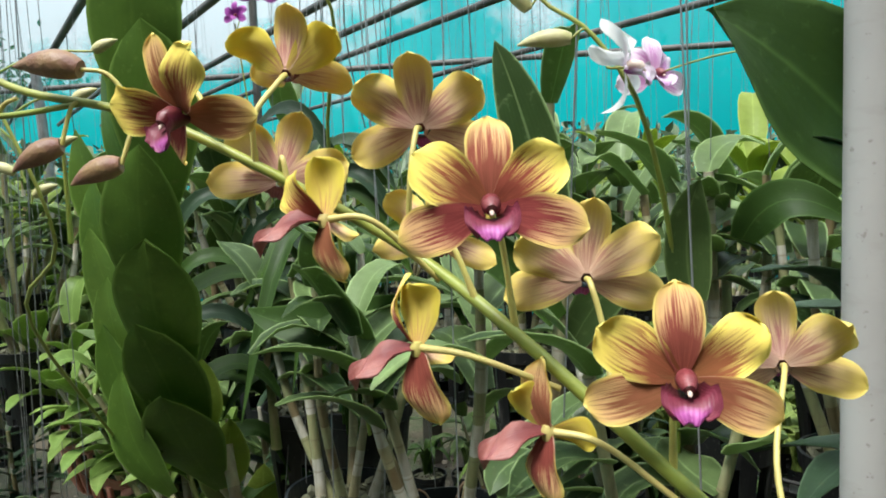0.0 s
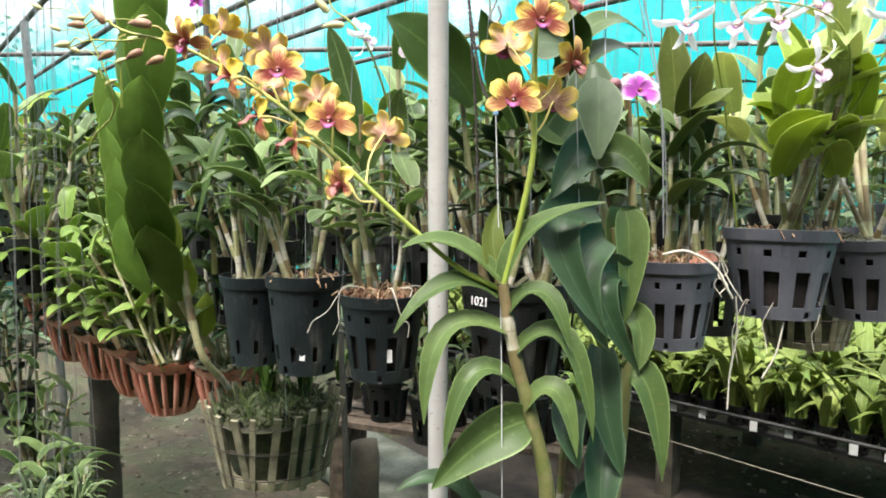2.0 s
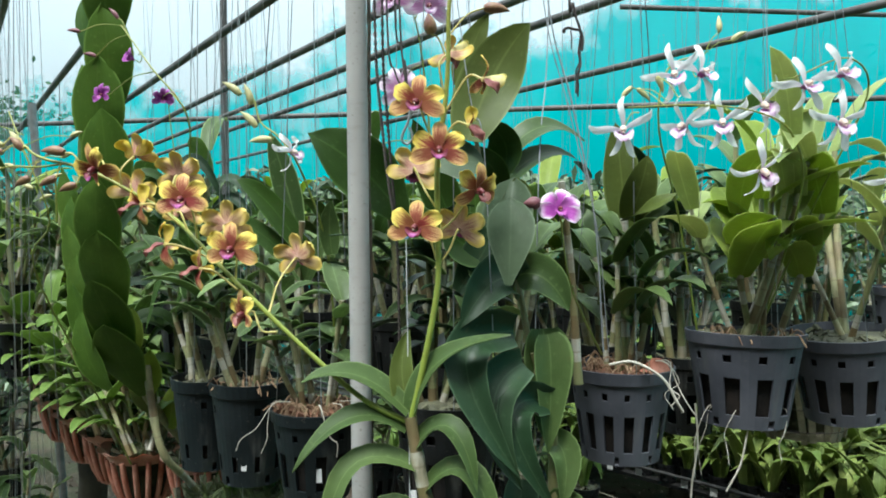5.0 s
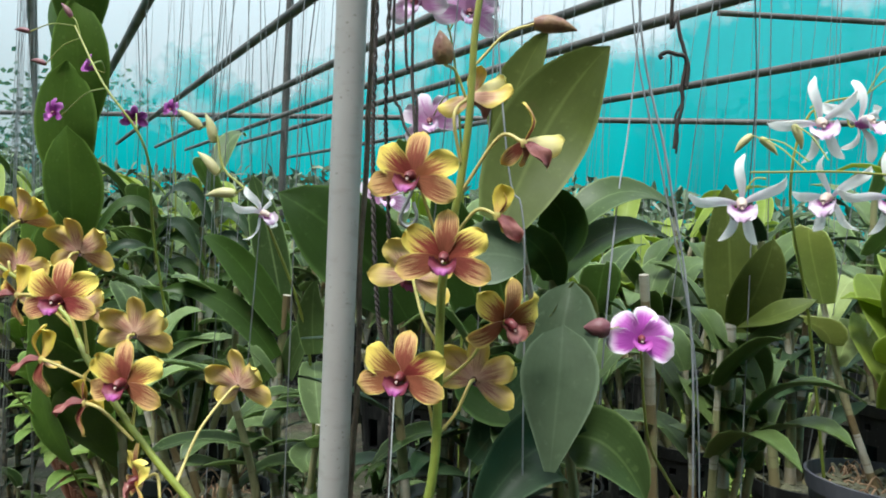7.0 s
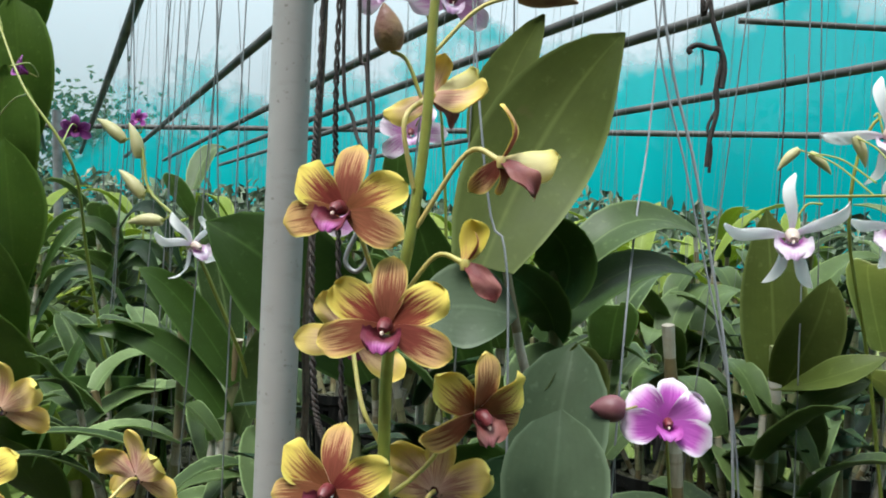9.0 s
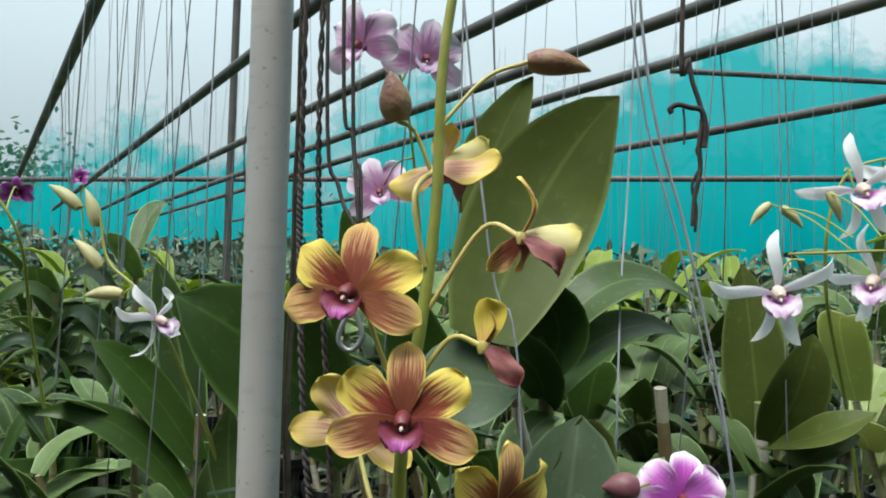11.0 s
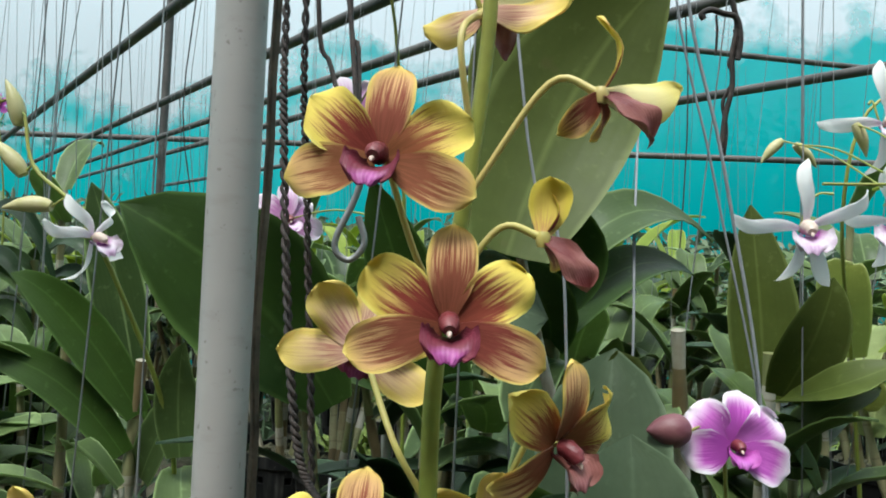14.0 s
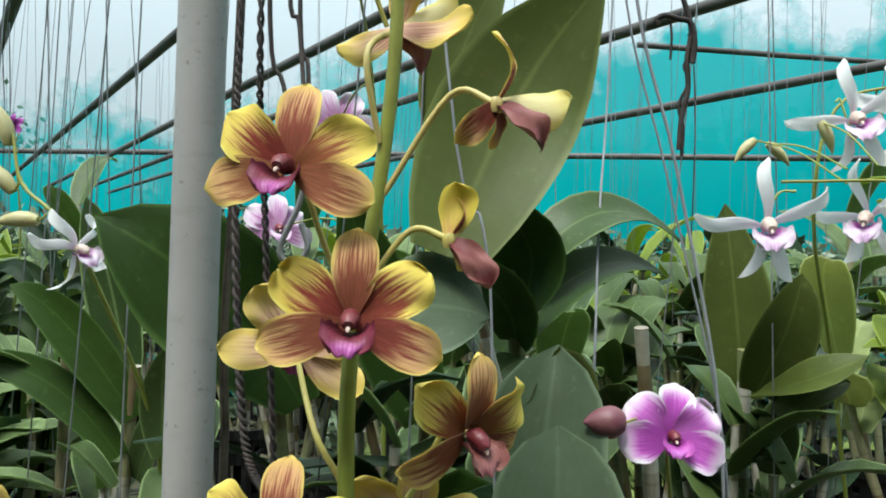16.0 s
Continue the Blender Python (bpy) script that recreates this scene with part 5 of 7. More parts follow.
leaf_part(hero, (0.287, 0.22, 0.868), (0.228, 0.2, 0.908), (0.188, 0.19, 0.877), 0.027, UPF, M_LEAF_BLUE, fold=0.38)
leaf_part(hero, (0.297, 0.205, 1.172), (0.288, 0.215, 1.212), (0.295, 0.23, 1.252), 0.027, FRONT, M_LEAF_OLIVE, fold=0.55, blunt=0.66)
leaf_part(hero, (0.298, 0.2, 1.172), (0.331, 0.19, 1.226), (0.401, 0.17, 1.255), 0.029, UPF, M_LEAF, fold=0.38)
leaf_part(hero, (0.303, 0.2, 1.135), (0.342, 0.185, 1.157), (0.368, 0.165, 1.097), 0.027, UPF, M_LEAF, fold=0.38)
leaf_part(hero, (0.314, 0.2, 1.091), (0.365, 0.18, 1.108), (0.394, 0.165, 1.001), 0.029, UPF, M_LEAF, fold=0.38)
leaf_part(hero, (0.324, 0.2, 1.028), (0.357, 0.185, 1.05), (0.378, 0.17, 0.982), 0.029, UPF, M_LEAF, fold=0.38)
leaf_part(hero, (0.406, 0.25, 1.247), (0.356, 0.2, 1.219), (0.411, 0.18, 1.108), 0.05, FRONT, M_LEAF_BLUE, fold=0.55, blunt=0.66)
leaf_part(hero, (0.417, 0.25, 1.212), (0.384, 0.21, 1.172), (0.413, 0.19, 1.093), 0.047, FRONT, M_LEAF_BLUE, fold=0.55, blunt=0.66)
leaf_part(hero, (0.445, 0.26, 1.169), (0.405, 0.21, 1.159), (0.449, 0.2, 1.067), 0.041, FRONT, M_LEAF_BLUE, fold=0.55, blunt=0.66)
leaf_part(hero, (0.445, 0.27, 1.241), (0.448, 0.26, 1.198), (0.444, 0.25, 1.113), 0.045, RIGHT, M_LEAF, fold=0.38)
leaf_part(hero, (0.416, 0.25, 1.084), (0.416, 0.22, 1.025), (0.434, 0.2, 0.949), 0.04, FRONT, M_LEAF_BLUE, fold=0.55, blunt=0.66)
leaf_part(hero, (0.383, 0.24, 1.028), (0.372, 0.2, 1.009), (0.383, 0.18, 0.966), 0.041, FRONT, M_LEAF_BLUE, fold=0.55, blunt=0.66)
leaf_part(hero, (0.428, 0.25, 0.989), (0.412, 0.21, 0.942), (0.413, 0.19, 0.893), 0.045, FRONT, M_LEAF_BLUE, fold=0.55, blunt=0.66)
leaf_part(hero, (0.41, 0.24, 0.918), (0.388, 0.21, 0.9), (0.382, 0.19, 0.879), 0.041, FRONT, M_LEAF_BLUE, fold=0.55, blunt=0.66)
leaf_part(hero, (0.408, 0.25, 0.892), (0.4, 0.22, 0.867), (0.405, 0.2, 0.821), 0.05, FRONT, M_LEAF_BLUE, fold=0.55, blunt=0.66)
leaf_part(hero, (0.447, 0.26, 1.053), (0.474, 0.25, 1.033), (0.487, 0.23, 0.932), 0.041, RIGHT, M_LEAF, fold=0.38)
leaf_part(hero, (0.447, 0.27, 1.125), (0.464, 0.26, 1.104), (0.459, 0.25, 1.055), 0.036, RIGHT, M_LEAF, fold=0.38)
leaf_part(hero, (0.338, 0.26, 1.356), (0.366, 0.27, 1.338), (0.414, 0.28, 1.348), 0.054, RIGHT, M_LEAF_DARK, fold=0.38)
leaf_part(hero, (0.409, 0.27, 1.301), (0.382, 0.24, 1.299), (0.35, 0.21, 1.256), 0.054, FRONT, M_LEAF_BLUE, fold=0.55, blunt=0.66)
leaf_part(hero, (0.41, 0.28, 1.305), (0.441, 0.27, 1.304), (0.469, 0.27, 1.267), 0.047, RIGHT, M_LEAF, fold=0.38)
leaf_part(hero, (0.441, 0.28, 1.246), (0.443, 0.27, 1.196), (0.441, 0.26, 1.125), 0.059, RIGHT, M_LEAF, fold=0.38)
leaf_part(hero, (0.402, 0.3, 1.408), (0.406, 0.31, 1.383), (0.39, 0.32, 1.335), 0.045, RIGHT, M_LEAF_OLIVE, fold=0.38)
# broad leaves at the head of the second cane
leaf_part(hero, (0.3560, 0.2850, 1.4590), (0.3880, 0.3100, 1.5410), (0.4270, 0.3000, 1.5940), 0.072, FRONT, M_LEAF_OLIVE, blunt=0.85)
leaf_part(hero, (0.3480, 0.3300, 1.5290), (0.3600, 0.3350, 1.5740), (0.3800, 0.3300, 1.6130), 0.036, FRONT, M_LEAF_OLIVE)
stem_part(hero, "cane", [(0.4307, 0.2640, 1.1974), (0.4080, 0.3000, 1.3190), (0.3780, 0.3150, 1.4090), (0.3530, 0.3250, 1.5190)], 0.004, 0.0022, M_CANE_GREEN, nodes=4)

# the folded grey-green leaves behind the second spray
leaf_part(hero, (0.390, 0.262, 1.290), (0.400, 0.280, 1.358), (0.4098, 0.3036, 1.4185), 0.058, (-0.15, -1, 0.2), M_LEAF_GREY, fold=0.42, blunt=1.5, thick=0.001)
leaf_part(hero, (0.400, 0.215, 1.300), (0.4025, 0.226, 1.350), (0.4040, 0.2440, 1.3920), 0.052, (0.05, -1, 0.35), M_LEAF_GREY, fold=0.2, blunt=1.6)
leaf_part(hero, (0.345, 0.255, 1.290), (0.372, 0.262, 1.330), (0.388, 0.268, 1.362), 0.044, (-0.2, -1, 0.2), M_LEAF_BLUE, fold=0.3, blunt=1.2)
leaf_part(hero, (0.318, 0.282, 1.428), (0.346, 0.285, 1.436), (0.3765, 0.292, 1.431), 0.052, (0.1, -1, 0.55), M_LEAF_GREY, fold=0.12, blunt=1.3)
# first spray, arching over towards the back of the rows
SPRAY_1 = [(0.298, 0.2, 1.158), (0.25, 0.2, 1.182), (0.191, 0.2, 1.232), (0.120, 0.205, 1.298), (0.065, 0.225, 1.347), (0.026, 0.253, 1.374), (-0.025, 0.25, 1.405), (-0.074, 0.255, 1.428), (-0.125, 0.262, 1.440), (-0.150, 0.27, 1.452), (-0.168, 0.28, 1.468)]
stem_part(hero, "flower_stem", SPRAY_1, 0.0031, 0.0012, M_STEM, "arching green flower stem", n=6)
stem_part(hero, "flower_stem", [(-0.102, 0.258, 1.434), (-0.135, 0.262, 1.431), (-0.17, 0.265, 1.432), (-0.20, 0.27, 1.424)], 0.0013, 0.0009, M_STEM, n=6)
# second spray, upright
SPRAY_2 = [(0.3000, 0.1980, 1.1650), (0.3077, 0.1960, 1.1974), (0.3268, 0.1920, 1.2938), (0.3280, 0.1900, 1.3590), (0.3280, 0.1870, 1.4210), (0.3350, 0.1900, 1.4790), (0.3390, 0.1900, 1.5240), (0.3400, 0.1900, 1.5790), (0.3460, 0.1920, 1.6290)]
stem_part(hero, "flower_stem", SPRAY_2, 0.0035, 0.0020, M_STEM, "upright green flower stem", n=6)

K = FlowerKind(M_PETAL, M_SEPAL, M_BACK, M_LIP, seed=3)
SIDE_R = random.Random(21)
SIDE = {"boat": [tepal_mesh(0.0225, 0.0165, 0.34, 0.0, 0.12, M_PETAL, M_BACK_YELLOW, SIDE_R, round_tip=0.5) for k in range(3)],
        "cream": [tepal_mesh(0.0245, 0.0150, 0.36, 0.10, 0.10, M_PETAL, M_BACK_CREAM, SIDE_R, round_tip=0.8)],
        "sepal": [tepal_mesh(0.0250, 0.0135, 0.14, 0.22, 0.16, M_SEPAL, M_BACK, SIDE_R) for k in range(3)],
        "thin": [tepal_mesh(0.0240, 0.0068, 0.20, 0.34, 0.2, M_SEPAL, M_BACK_YELLOW, SIDE_R) for k in range(2)],
        "lip": [tepal_mesh(0.0270, 0.0135, 0.26, 0.22, 0.36, M_LIP_RED, M_LIP_RED, SIDE_R) for k in range(2)]}


def side_flower(plant, at, tepals, root, bend, size=1.0):
    """A half-closed flower: each tepal by its kind, the way it grows, the way its inner face looks, and its size."""
    at, root = Vector(at), Vector(root)
    m = Matrix.Translation(at - plant.location)
    fl = part("flower", SIDE_COLUMN, plant, "", m)
    for k, (kind, along, face, q) in enumerate(tepals):
        z = Vector(along).normalized()
        f = Vector(face)
        f = (f - z * f.dot(z)).normalized()
        turn = Matrix((f.cross(z) * -1, -f, z)).transposed().to_4x4()
        part("lip" if kind == "lip" else "petal", SIDE[kind][k % len(SIDE[kind])], fl, "", turn @ Matrix.Scale(q * size, 4))
    pts = [p - at for p in curve([root, bend, at], 6)]
    s = Soup()
    s.tube(pts, [0.0011 + 0.0006 * (i / len(pts)) ** 4 for i in range(len(pts))], 7)
    part("pedicel", s.mesh("pedicel", M_PEDICEL), fl)
    return fl


SIDE_COLUMN = Soup()
SIDE_COLUMN.tube([(0, 0, 0.002), (0, 0, 0), (0, 0, -0.003)], [0.0016, 0.0026, 0.0018], 8)
SIDE_COLUMN = SIDE_COLUMN.mesh("column", M_PEDICEL)
KR = FlowerKind(M_PETAL, M_SEPAL, M_BACK, M_LIP_RED, size=0.95, seed=5, cup=0.16)
KS = FlowerKind(M_PETAL, M_SEPAL, M_BACK, M_LIP_RED, size=0.84, narrow=0.85, seed=6, cup=0.26)
KS2 = FlowerKind(M_PETAL, M_SEPAL, M_BACK, M_LIP_RED, size=0.88, seed=16, cup=0.2, petal_back=M_BACK_YELLOW)
# flowers of the first spray
K.place(hero, (0.058, 0.203, 1.390), (0.05, -1, 0.05), 2, root=(0.065, 0.226, 1.349))
K.place(hero, (0.1135, 0.195, 1.338), (-0.06, -1, 0.02), 0, root=(0.113, 0.207, 1.305))
K.place(hero, (-0.051, 0.236, 1.4255), (-0.62, -1, -0.38), 12, open_=(-4, -26, -8, 4, 4), root=(-0.072, 0.256, 1.428))
side_flower(hero, (-0.002, 0.238, 1.387), [("boat", (-0.22, -0.10, 1), (0.25, 1, 0.1), 1.0), ("lip", (-0.9, -0.08, -0.42), (-0.3, -0.5, 1), 1.0), ("sepal", (0.22, -0.15, -1), (-0.6, -0.9, -0.2), 0.95), ("sepal", (0.75, 0.3, -0.5), (-0.4, 0.6, -0.8), 0.55), ("boat", (-0.55, 0.55, 0.9), (-0.8, -0.8, 0), 0.95)], (0.038, 0.247, 1.363), (0.016, 0.236, 1.386))
K.place(hero, (0.031, 0.262, 1.420), (0.05, 1, 0.22), 0, root=(0.026, 0.253, 1.376), bend=(0.0285, 0.247, 1.402))
side_flower(hero, (0.0317, 0.222, 1.3434), [("boat", (-0.15, -0.15, 0.9), (0.4, 1, 0.1), 0.95), ("lip", (-0.86, -0.08, -0.50), (-0.3, -0.5, 1), 0.95), ("sepal", (0.22, -0.15, -1), (-0.45, -1, -0.2), 1.1), ("thin", (-0.35, 0.2, 1), (-1, -0.3, 0), 1.05), ("sepal", (0.8, 0.3, -0.35), (-0.4, 0.6, -0.8), 0.55)], (0.079, 0.217, 1.330), (0.050, 0.214, 1.342))
side_flower(hero, (0.0745, 0.211, 1.3178), [("boat", (-0.55, -0.15, 0.55), (0.4, 1, 0.1), 0.75), ("lip", (-0.86, -0.08, -0.42), (-0.3, -0.5, 1), 0.9), ("sepal", (-0.05, -0.15, -1), (-0.7, -0.8, -0.2), 0.95), ("sepal", (-0.15, 0.2, 1), (-0.8, -0.7, 0), 0.95), ("boat", (0.7, -0.2, -0.3), (-0.4, 0.6, 0.4), 0.7)], (0.115, 0.206, 1.296), (0.091, 0.206, 1.315))
K.place(hero, (0.091, 0.243, 1.363), (-0.05, 1, 0.12), 0, root=(0.096, 0.213, 1.322), bend=(0.095, 0.228, 1.346))
K.place(hero, (0.166, 0.262, 1.326), (0.28, 1, 0.12), -6, root=(0.150, 0.203, 1.272), bend=(0.152, 0.228, 1.300))
KS2.place(hero, (-0.020, 0.262, 1.4425), (0.15, 1, 0.55), 4, open_=-20, root=(-0.030, 0.25, 1.409), bend=(-0.028, 0.245, 1.425))
KR.place(hero, (-0.026, 0.268, 1.402), (-0.25, 1, 0.1), 20, root=(-0.018, 0.25, 1.400))
KS.place(hero, (0.036, 0.255, 1.378), (0.05, 1, 0.0), 8, root=(0.052, 0.234, 1.356))
KR.place(hero, (0.124, 0.204, 1.270), (-0.8, -0.75, -0.20), 8, open_=-8, root=(0.159, 0.2, 1.252), bend=(0.143, 0.198, 1.254))
# flowers of the second spray
K.place(hero, (0.3090, 0.1720, 1.4830), (-0.15, -1, 0.04), -4, open_=(0, 0, 0, -11, -11), root=(0.3340, 0.1880, 1.4360), bend=(0.3210, 0.1860, 1.4540))
K.place(hero, (0.3310, 0.1690, 1.4360), (0.06, -1, 0.02), -2, open_=(0, 0, 0, -11, -11), root=(0.3285, 0.1870, 1.4090))
K.place(hero, (0.3010, 0.2270, 1.4205), (-0.15, 1, -0.2), 14, root=(0.3270, 0.1900, 1.3800), bend=(0.3160, 0.1920, 1.3970))
side_flower(hero, (0.3735, 0.180, 1.5075), [("thin", (0.18, 0.05, 1), (1, -0.2, -0.1), 1.0), ("cream", (1, -0.15, 0.16), (0.1, 1, -0.35), 1.0), ("lip", (0.72, -0.15, -0.68), (0.3, -0.8, 0.6), 0.80), ("sepal", (-0.62, -0.2, -0.72), (0.5, -1, -0.2), 0.74), ("sepal", (0.05, 0.3, -0.9), (1, -0.5, -0.3), 0.6)], (0.337, 0.190, 1.478), (0.3585, 0.185, 1.511))
side_flower(hero, (0.3595, 0.189, 1.4635), [("boat", (0.0, -0.1, 1), (0.35, 1, 0), 0.86), ("lip", (0.68, -0.1, -0.72), (0.2, -0.9, 0.5), 0.80), ("sepal", (0.5, 0.4, -0.7), (0.6, -0.8, 0), 0.55), ("thin", (0.35, 0.3, 0.9), (1, -0.4, 0), 0.7)], (0.331, 0.190, 1.445), (0.346, 0.192, 1.466))
KR.place(hero, (0.3680, 0.1930, 1.3980), (0.68, -0.66, -0.30), 4, open_=(0, 8, -6, 0, 0), root=(0.3280, 0.1920, 1.3550), bend=(0.3480, 0.2000, 1.3740))
side_flower(hero, (0.3380, 0.2020, 1.5380), [("cream", (0.84, -0.25, 0.50), (-0.2, 1, -0.4), 1.0), ("sepal", (0.98, -0.30, 0.02), (0, 1, -0.6), 1.18), ("sepal", (0.25, 0.1, 0.95), (-0.4, 1, 0), 0.8), ("sepal", (-0.82, -0.25, -0.50), (0.1, 1, -0.3), 0.95), ("lip", (0.4, 0.5, -0.5), (0.3, 0.8, 0.4), 0.7)], (0.3350, 0.1880, 1.4950), (0.3305, 0.1840, 1.5240))
K.place(hero, (0.3060, 0.1840, 1.3600), (-0.12, -1, 0.02), -4, root=(0.3280, 0.1910, 1.3240))
K.place(hero, (0.3490, 0.2050, 1.3580), (0.2, 1, 0.12), 10, open_=-8, root=(0.3250, 0.1920, 1.3190), bend=(0.3390, 0.1950, 1.3370))
# buds
BUDS = [bud_mesh(0.026, 0.0058, M_BUD), bud_mesh(0.020, 0.0048, M_BUD), bud_mesh(0.018, 0.0045, M_BUD_PALE), bud_mesh(0.020, 0.0068, M_BUD, 0.1)]
for k, at, d, root in [(0, (-0.096, 0.251, 1.446), (-0.9, 0, 0.3), (-0.076, 0.255, 1.429)), (1, (-0.082, 0.25, 1.4095), (-0.9, -0.1, -0.1), (-0.072, 0.255, 1.427)), (1, (-0.180, 0.27, 1.449), (-0.8, 0, 0.2), (-0.152, 0.27, 1.455)),
                       (1, (-0.157, 0.27, 1.452), (-0.5, 0, 0.8), (-0.145, 0.268, 1.447)), (1, (-0.147, 0.268, 1.419), (-0.8, 0, -0.2), (-0.13, 0.263, 1.438)), (2, (-0.167, 0.278, 1.459), (-0.3, 0, 0.9), (-0.16, 0.275, 1.46)),
                       (2, (-0.186, 0.28, 1.458), (-0.8, 0, 0.3), (-0.165, 0.279, 1.465)), (2, (-0.198, 0.27, 1.428), (-0.9, 0, 0.1), (-0.18, 0.266, 1.43)), (1, (-0.108, 0.255, 1.418), (-0.8, -0.2, -0.2), (-0.10, 0.258, 1.435)),
                       (3, (0.3225, 0.1850, 1.5540), (-0.1000, -0.2000, 1.0000), (0.3360, 0.1900, 1.5350)), (0, (0.3750, 0.2000, 1.5830), (0.95, 0, 0.1), (0.3410, 0.1900, 1.5550)), (3, (0.3520, 0.1920, 1.6140), (0.5, 0, 0.8), (0.3440, 0.1910, 1.6090))]:
    place_bud(hero, BUDS[k], at, d, root)


# ---- white star orchids and the others ----
KW = FlowerKind(M_WHITE, M_WHITE, M_WHITE, M_LIP_STAR, size=1.53, narrow=0.40, twist=0.85, seed=9, cup=0.30, lip=1.0, angles=(0, 74, -46, 146, -146), low=0.82, pale=True)
KWS = FlowerKind(M_WHITE, M_WHITE, M_WHITE, M_LIP_STAR, size=0.952, narrow=0.5, twist=1.3, seed=10, cup=0.3, angles=(0, 48, -48, 128, -128), pale=True)
KP = FlowerKind(M_PURPLE, M_PURPLE, M_PINK, M_LIP_VIOLET, size=0.84, narrow=1.42, seed=11, cup=0.16)
KV = FlowerKind(M_VIOLET, M_VIOLET, M_VIOLET, M_LIP_VIOLET, size=0.62, seed=12, cup=0.2)
KK = FlowerKind(M_PINK, M_PINK, M_PINK, M_LIP_PURPLE, size=1.15, narrow=1.1, seed=13, cup=0.08)


def spray(base, label, stems, kind, flowers, buds=(), bud=None, stem_r=0.0014, ped=None):
    """A flowering plant in the rows: its stems, flowers and buds."""
    t = thing("flowering_orchid", base, label, "orchid plant", "flowering orchids in the rows")
    for pts in stems:
        stem_part(t, "flower_stem", pts, stem_r * 1.3, stem_r * 0.7, M_STEM, n=5, sides=6)
    for at, face, roll, op, root in flowers:
        kind.place(t, at, face, roll, op, root=root, ped_mat=ped or M_STEM, ped_r=0.0008)
    for at, d, root in buds:
        place_bud(t, bud, at, d, root, mat=M_STEM, r=0.0007)
    return t


star_stem_a = [(0.70, 0.60, 1.20), (0.66, 0.56, 1.38), (0.62, 0.51, 1.50), (0.63, 0.50, 1.58), (0.68, 0.50, 1.60)]
star_stem_b = [(0.80, 0.62, 1.20), (0.86, 0.56, 1.40), (0.90, 0.50, 1.54), (0.86, 0.47, 1.585), (0.79, 0.47, 1.56)]
star_stem_c = [(0.80, 0.62, 1.20), (0.82, 0.52, 1.40), (0.79, 0.47, 1.48), (0.74, 0.45, 1.51), (0.66, 0.44, 1.52), (0.56, 0.42, 1.515)]
spray((0.77, 0.61, 1.20), "white star-shaped orchid sprays with purple centres", [star_stem_a, star_stem_b, star_stem_c], KW, [
    ((0.557, 0.435, 1.487), (-0.12, -1, -0.1), 0, (0, 2, 2, -14, -14), (0.58, 0.445, 1.512)),
    ((0.634, 0.482, 1.567), (-0.1, -1, -0.1), 10, 4, (0.63, 0.5, 1.585)),
    ((0.673, 0.495, 1.571), (0.5, -0.8, 0.1), -10, 8, (0.66, 0.5, 1.595)),
    ((0.697, 0.475, 1.501), (-0.2, -1, -0.2), 6, 0, (0.70, 0.46, 1.515)),
    ((0.650, 0.490, 1.499), (-0.6, -0.7, -0.2), 6, 10, (0.67, 0.45, 1.52)),
    ((0.758, 0.495, 1.527), (0.1, -1, -0.3), 30, 0, (0.79, 0.47, 1.56)),
    ((0.802, 0.465, 1.547), (0.2, -1, 0.1), 0, 5, (0.80, 0.47, 1.565)),
    ((0.847, 0.465, 1.562), (0.3, -0.9, 0.2), 15, 0, (0.85, 0.47, 1.58)),
    ((0.842, 0.452, 1.496), (0.1, -1, -0.2), -8, 5, (0.87, 0.5, 1.5)),
    ((0.743, 0.455, 1.434), (0.3, -0.9, -0.5), 12, 12, (0.80, 0.49, 1.45)),
    ((0.99, 0.60, 1.43), (0.0, -1, -0.1), 12, 0, (1.0, 0.65, 1.42)),
    ((1.02, 0.61, 1.44), (0.3, -1, 0.1), -12, 0, (1.0, 0.65, 1.43))],
    [((0.72, 0.51, 1.62), (0.6, 0, 0.6), (0.68, 0.5, 1.60)), ((0.589, 0.546, 1.5636), (-0.7, 0, -0.5), (0.62, 0.46, 1.52)), ((0.596, 0.540, 1.560), (0.7, 0, -0.4), (0.62, 0.46, 1.53)), ((0.610, 0.480, 1.566), (0.5, 0, -0.7), (0.63, 0.44, 1.53)), ((0.70, 0.5, 1.63), (0, 0, 1), (0.68, 0.5, 1.60))],
    bud_mesh(0.024, 0.0042, M_BUD_PALE))
spray((0.54, 0.50, 1.17), "single magenta orchid flower edged in white", [[(0.54, 0.50, 1.18), (0.505, 0.42, 1.24), (0.474, 0.32, 1.30), (0.462, 0.302, 1.375)]], KP, [
    ((0.460, 0.286, 1.380), (0.10, -1, 0.12), -8, -2, (0.462, 0.302, 1.373))],
    [((0.437, 0.279, 1.387), (-0.9, -0.1, 0.1), (0.462, 0.302, 1.376))], bud_mesh(0.018, 0.0075, M_BUD_DARK, 0.1), ped=M_BUD_DARK)
spray((0.16, 0.46, 1.12), "white orchid with a purple lip and pale buds", [[(0.17, 0.46, 1.12), (0.165, 0.43, 1.32), (0.141, 0.393, 1.427), (0.113, 0.388, 1.475), (0.086, 0.393, 1.497), (0.076, 0.398, 1.527)]], KWS, [
    ((0.129, 0.382, 1.457), (0.9, -0.4, -0.1), 20, 22, (0.131, 0.391, 1.449))],
    [((0.101, 0.387, 1.474), (-0.9, 0, 0.15), (0.116, 0.389, 1.472)), ((0.079, 0.395, 1.492), (-0.5, 0, 0.8), (0.091, 0.393, 1.492)), ((0.071, 0.401, 1.522), (-0.1, 0, 1), (0.079, 0.398, 1.517)), ((0.056, 0.403, 1.535), (-0.6, 0, 0.7), (0.076, 0.399, 1.527))],
    bud_mesh(0.028, 0.005, M_BUD_PALE))
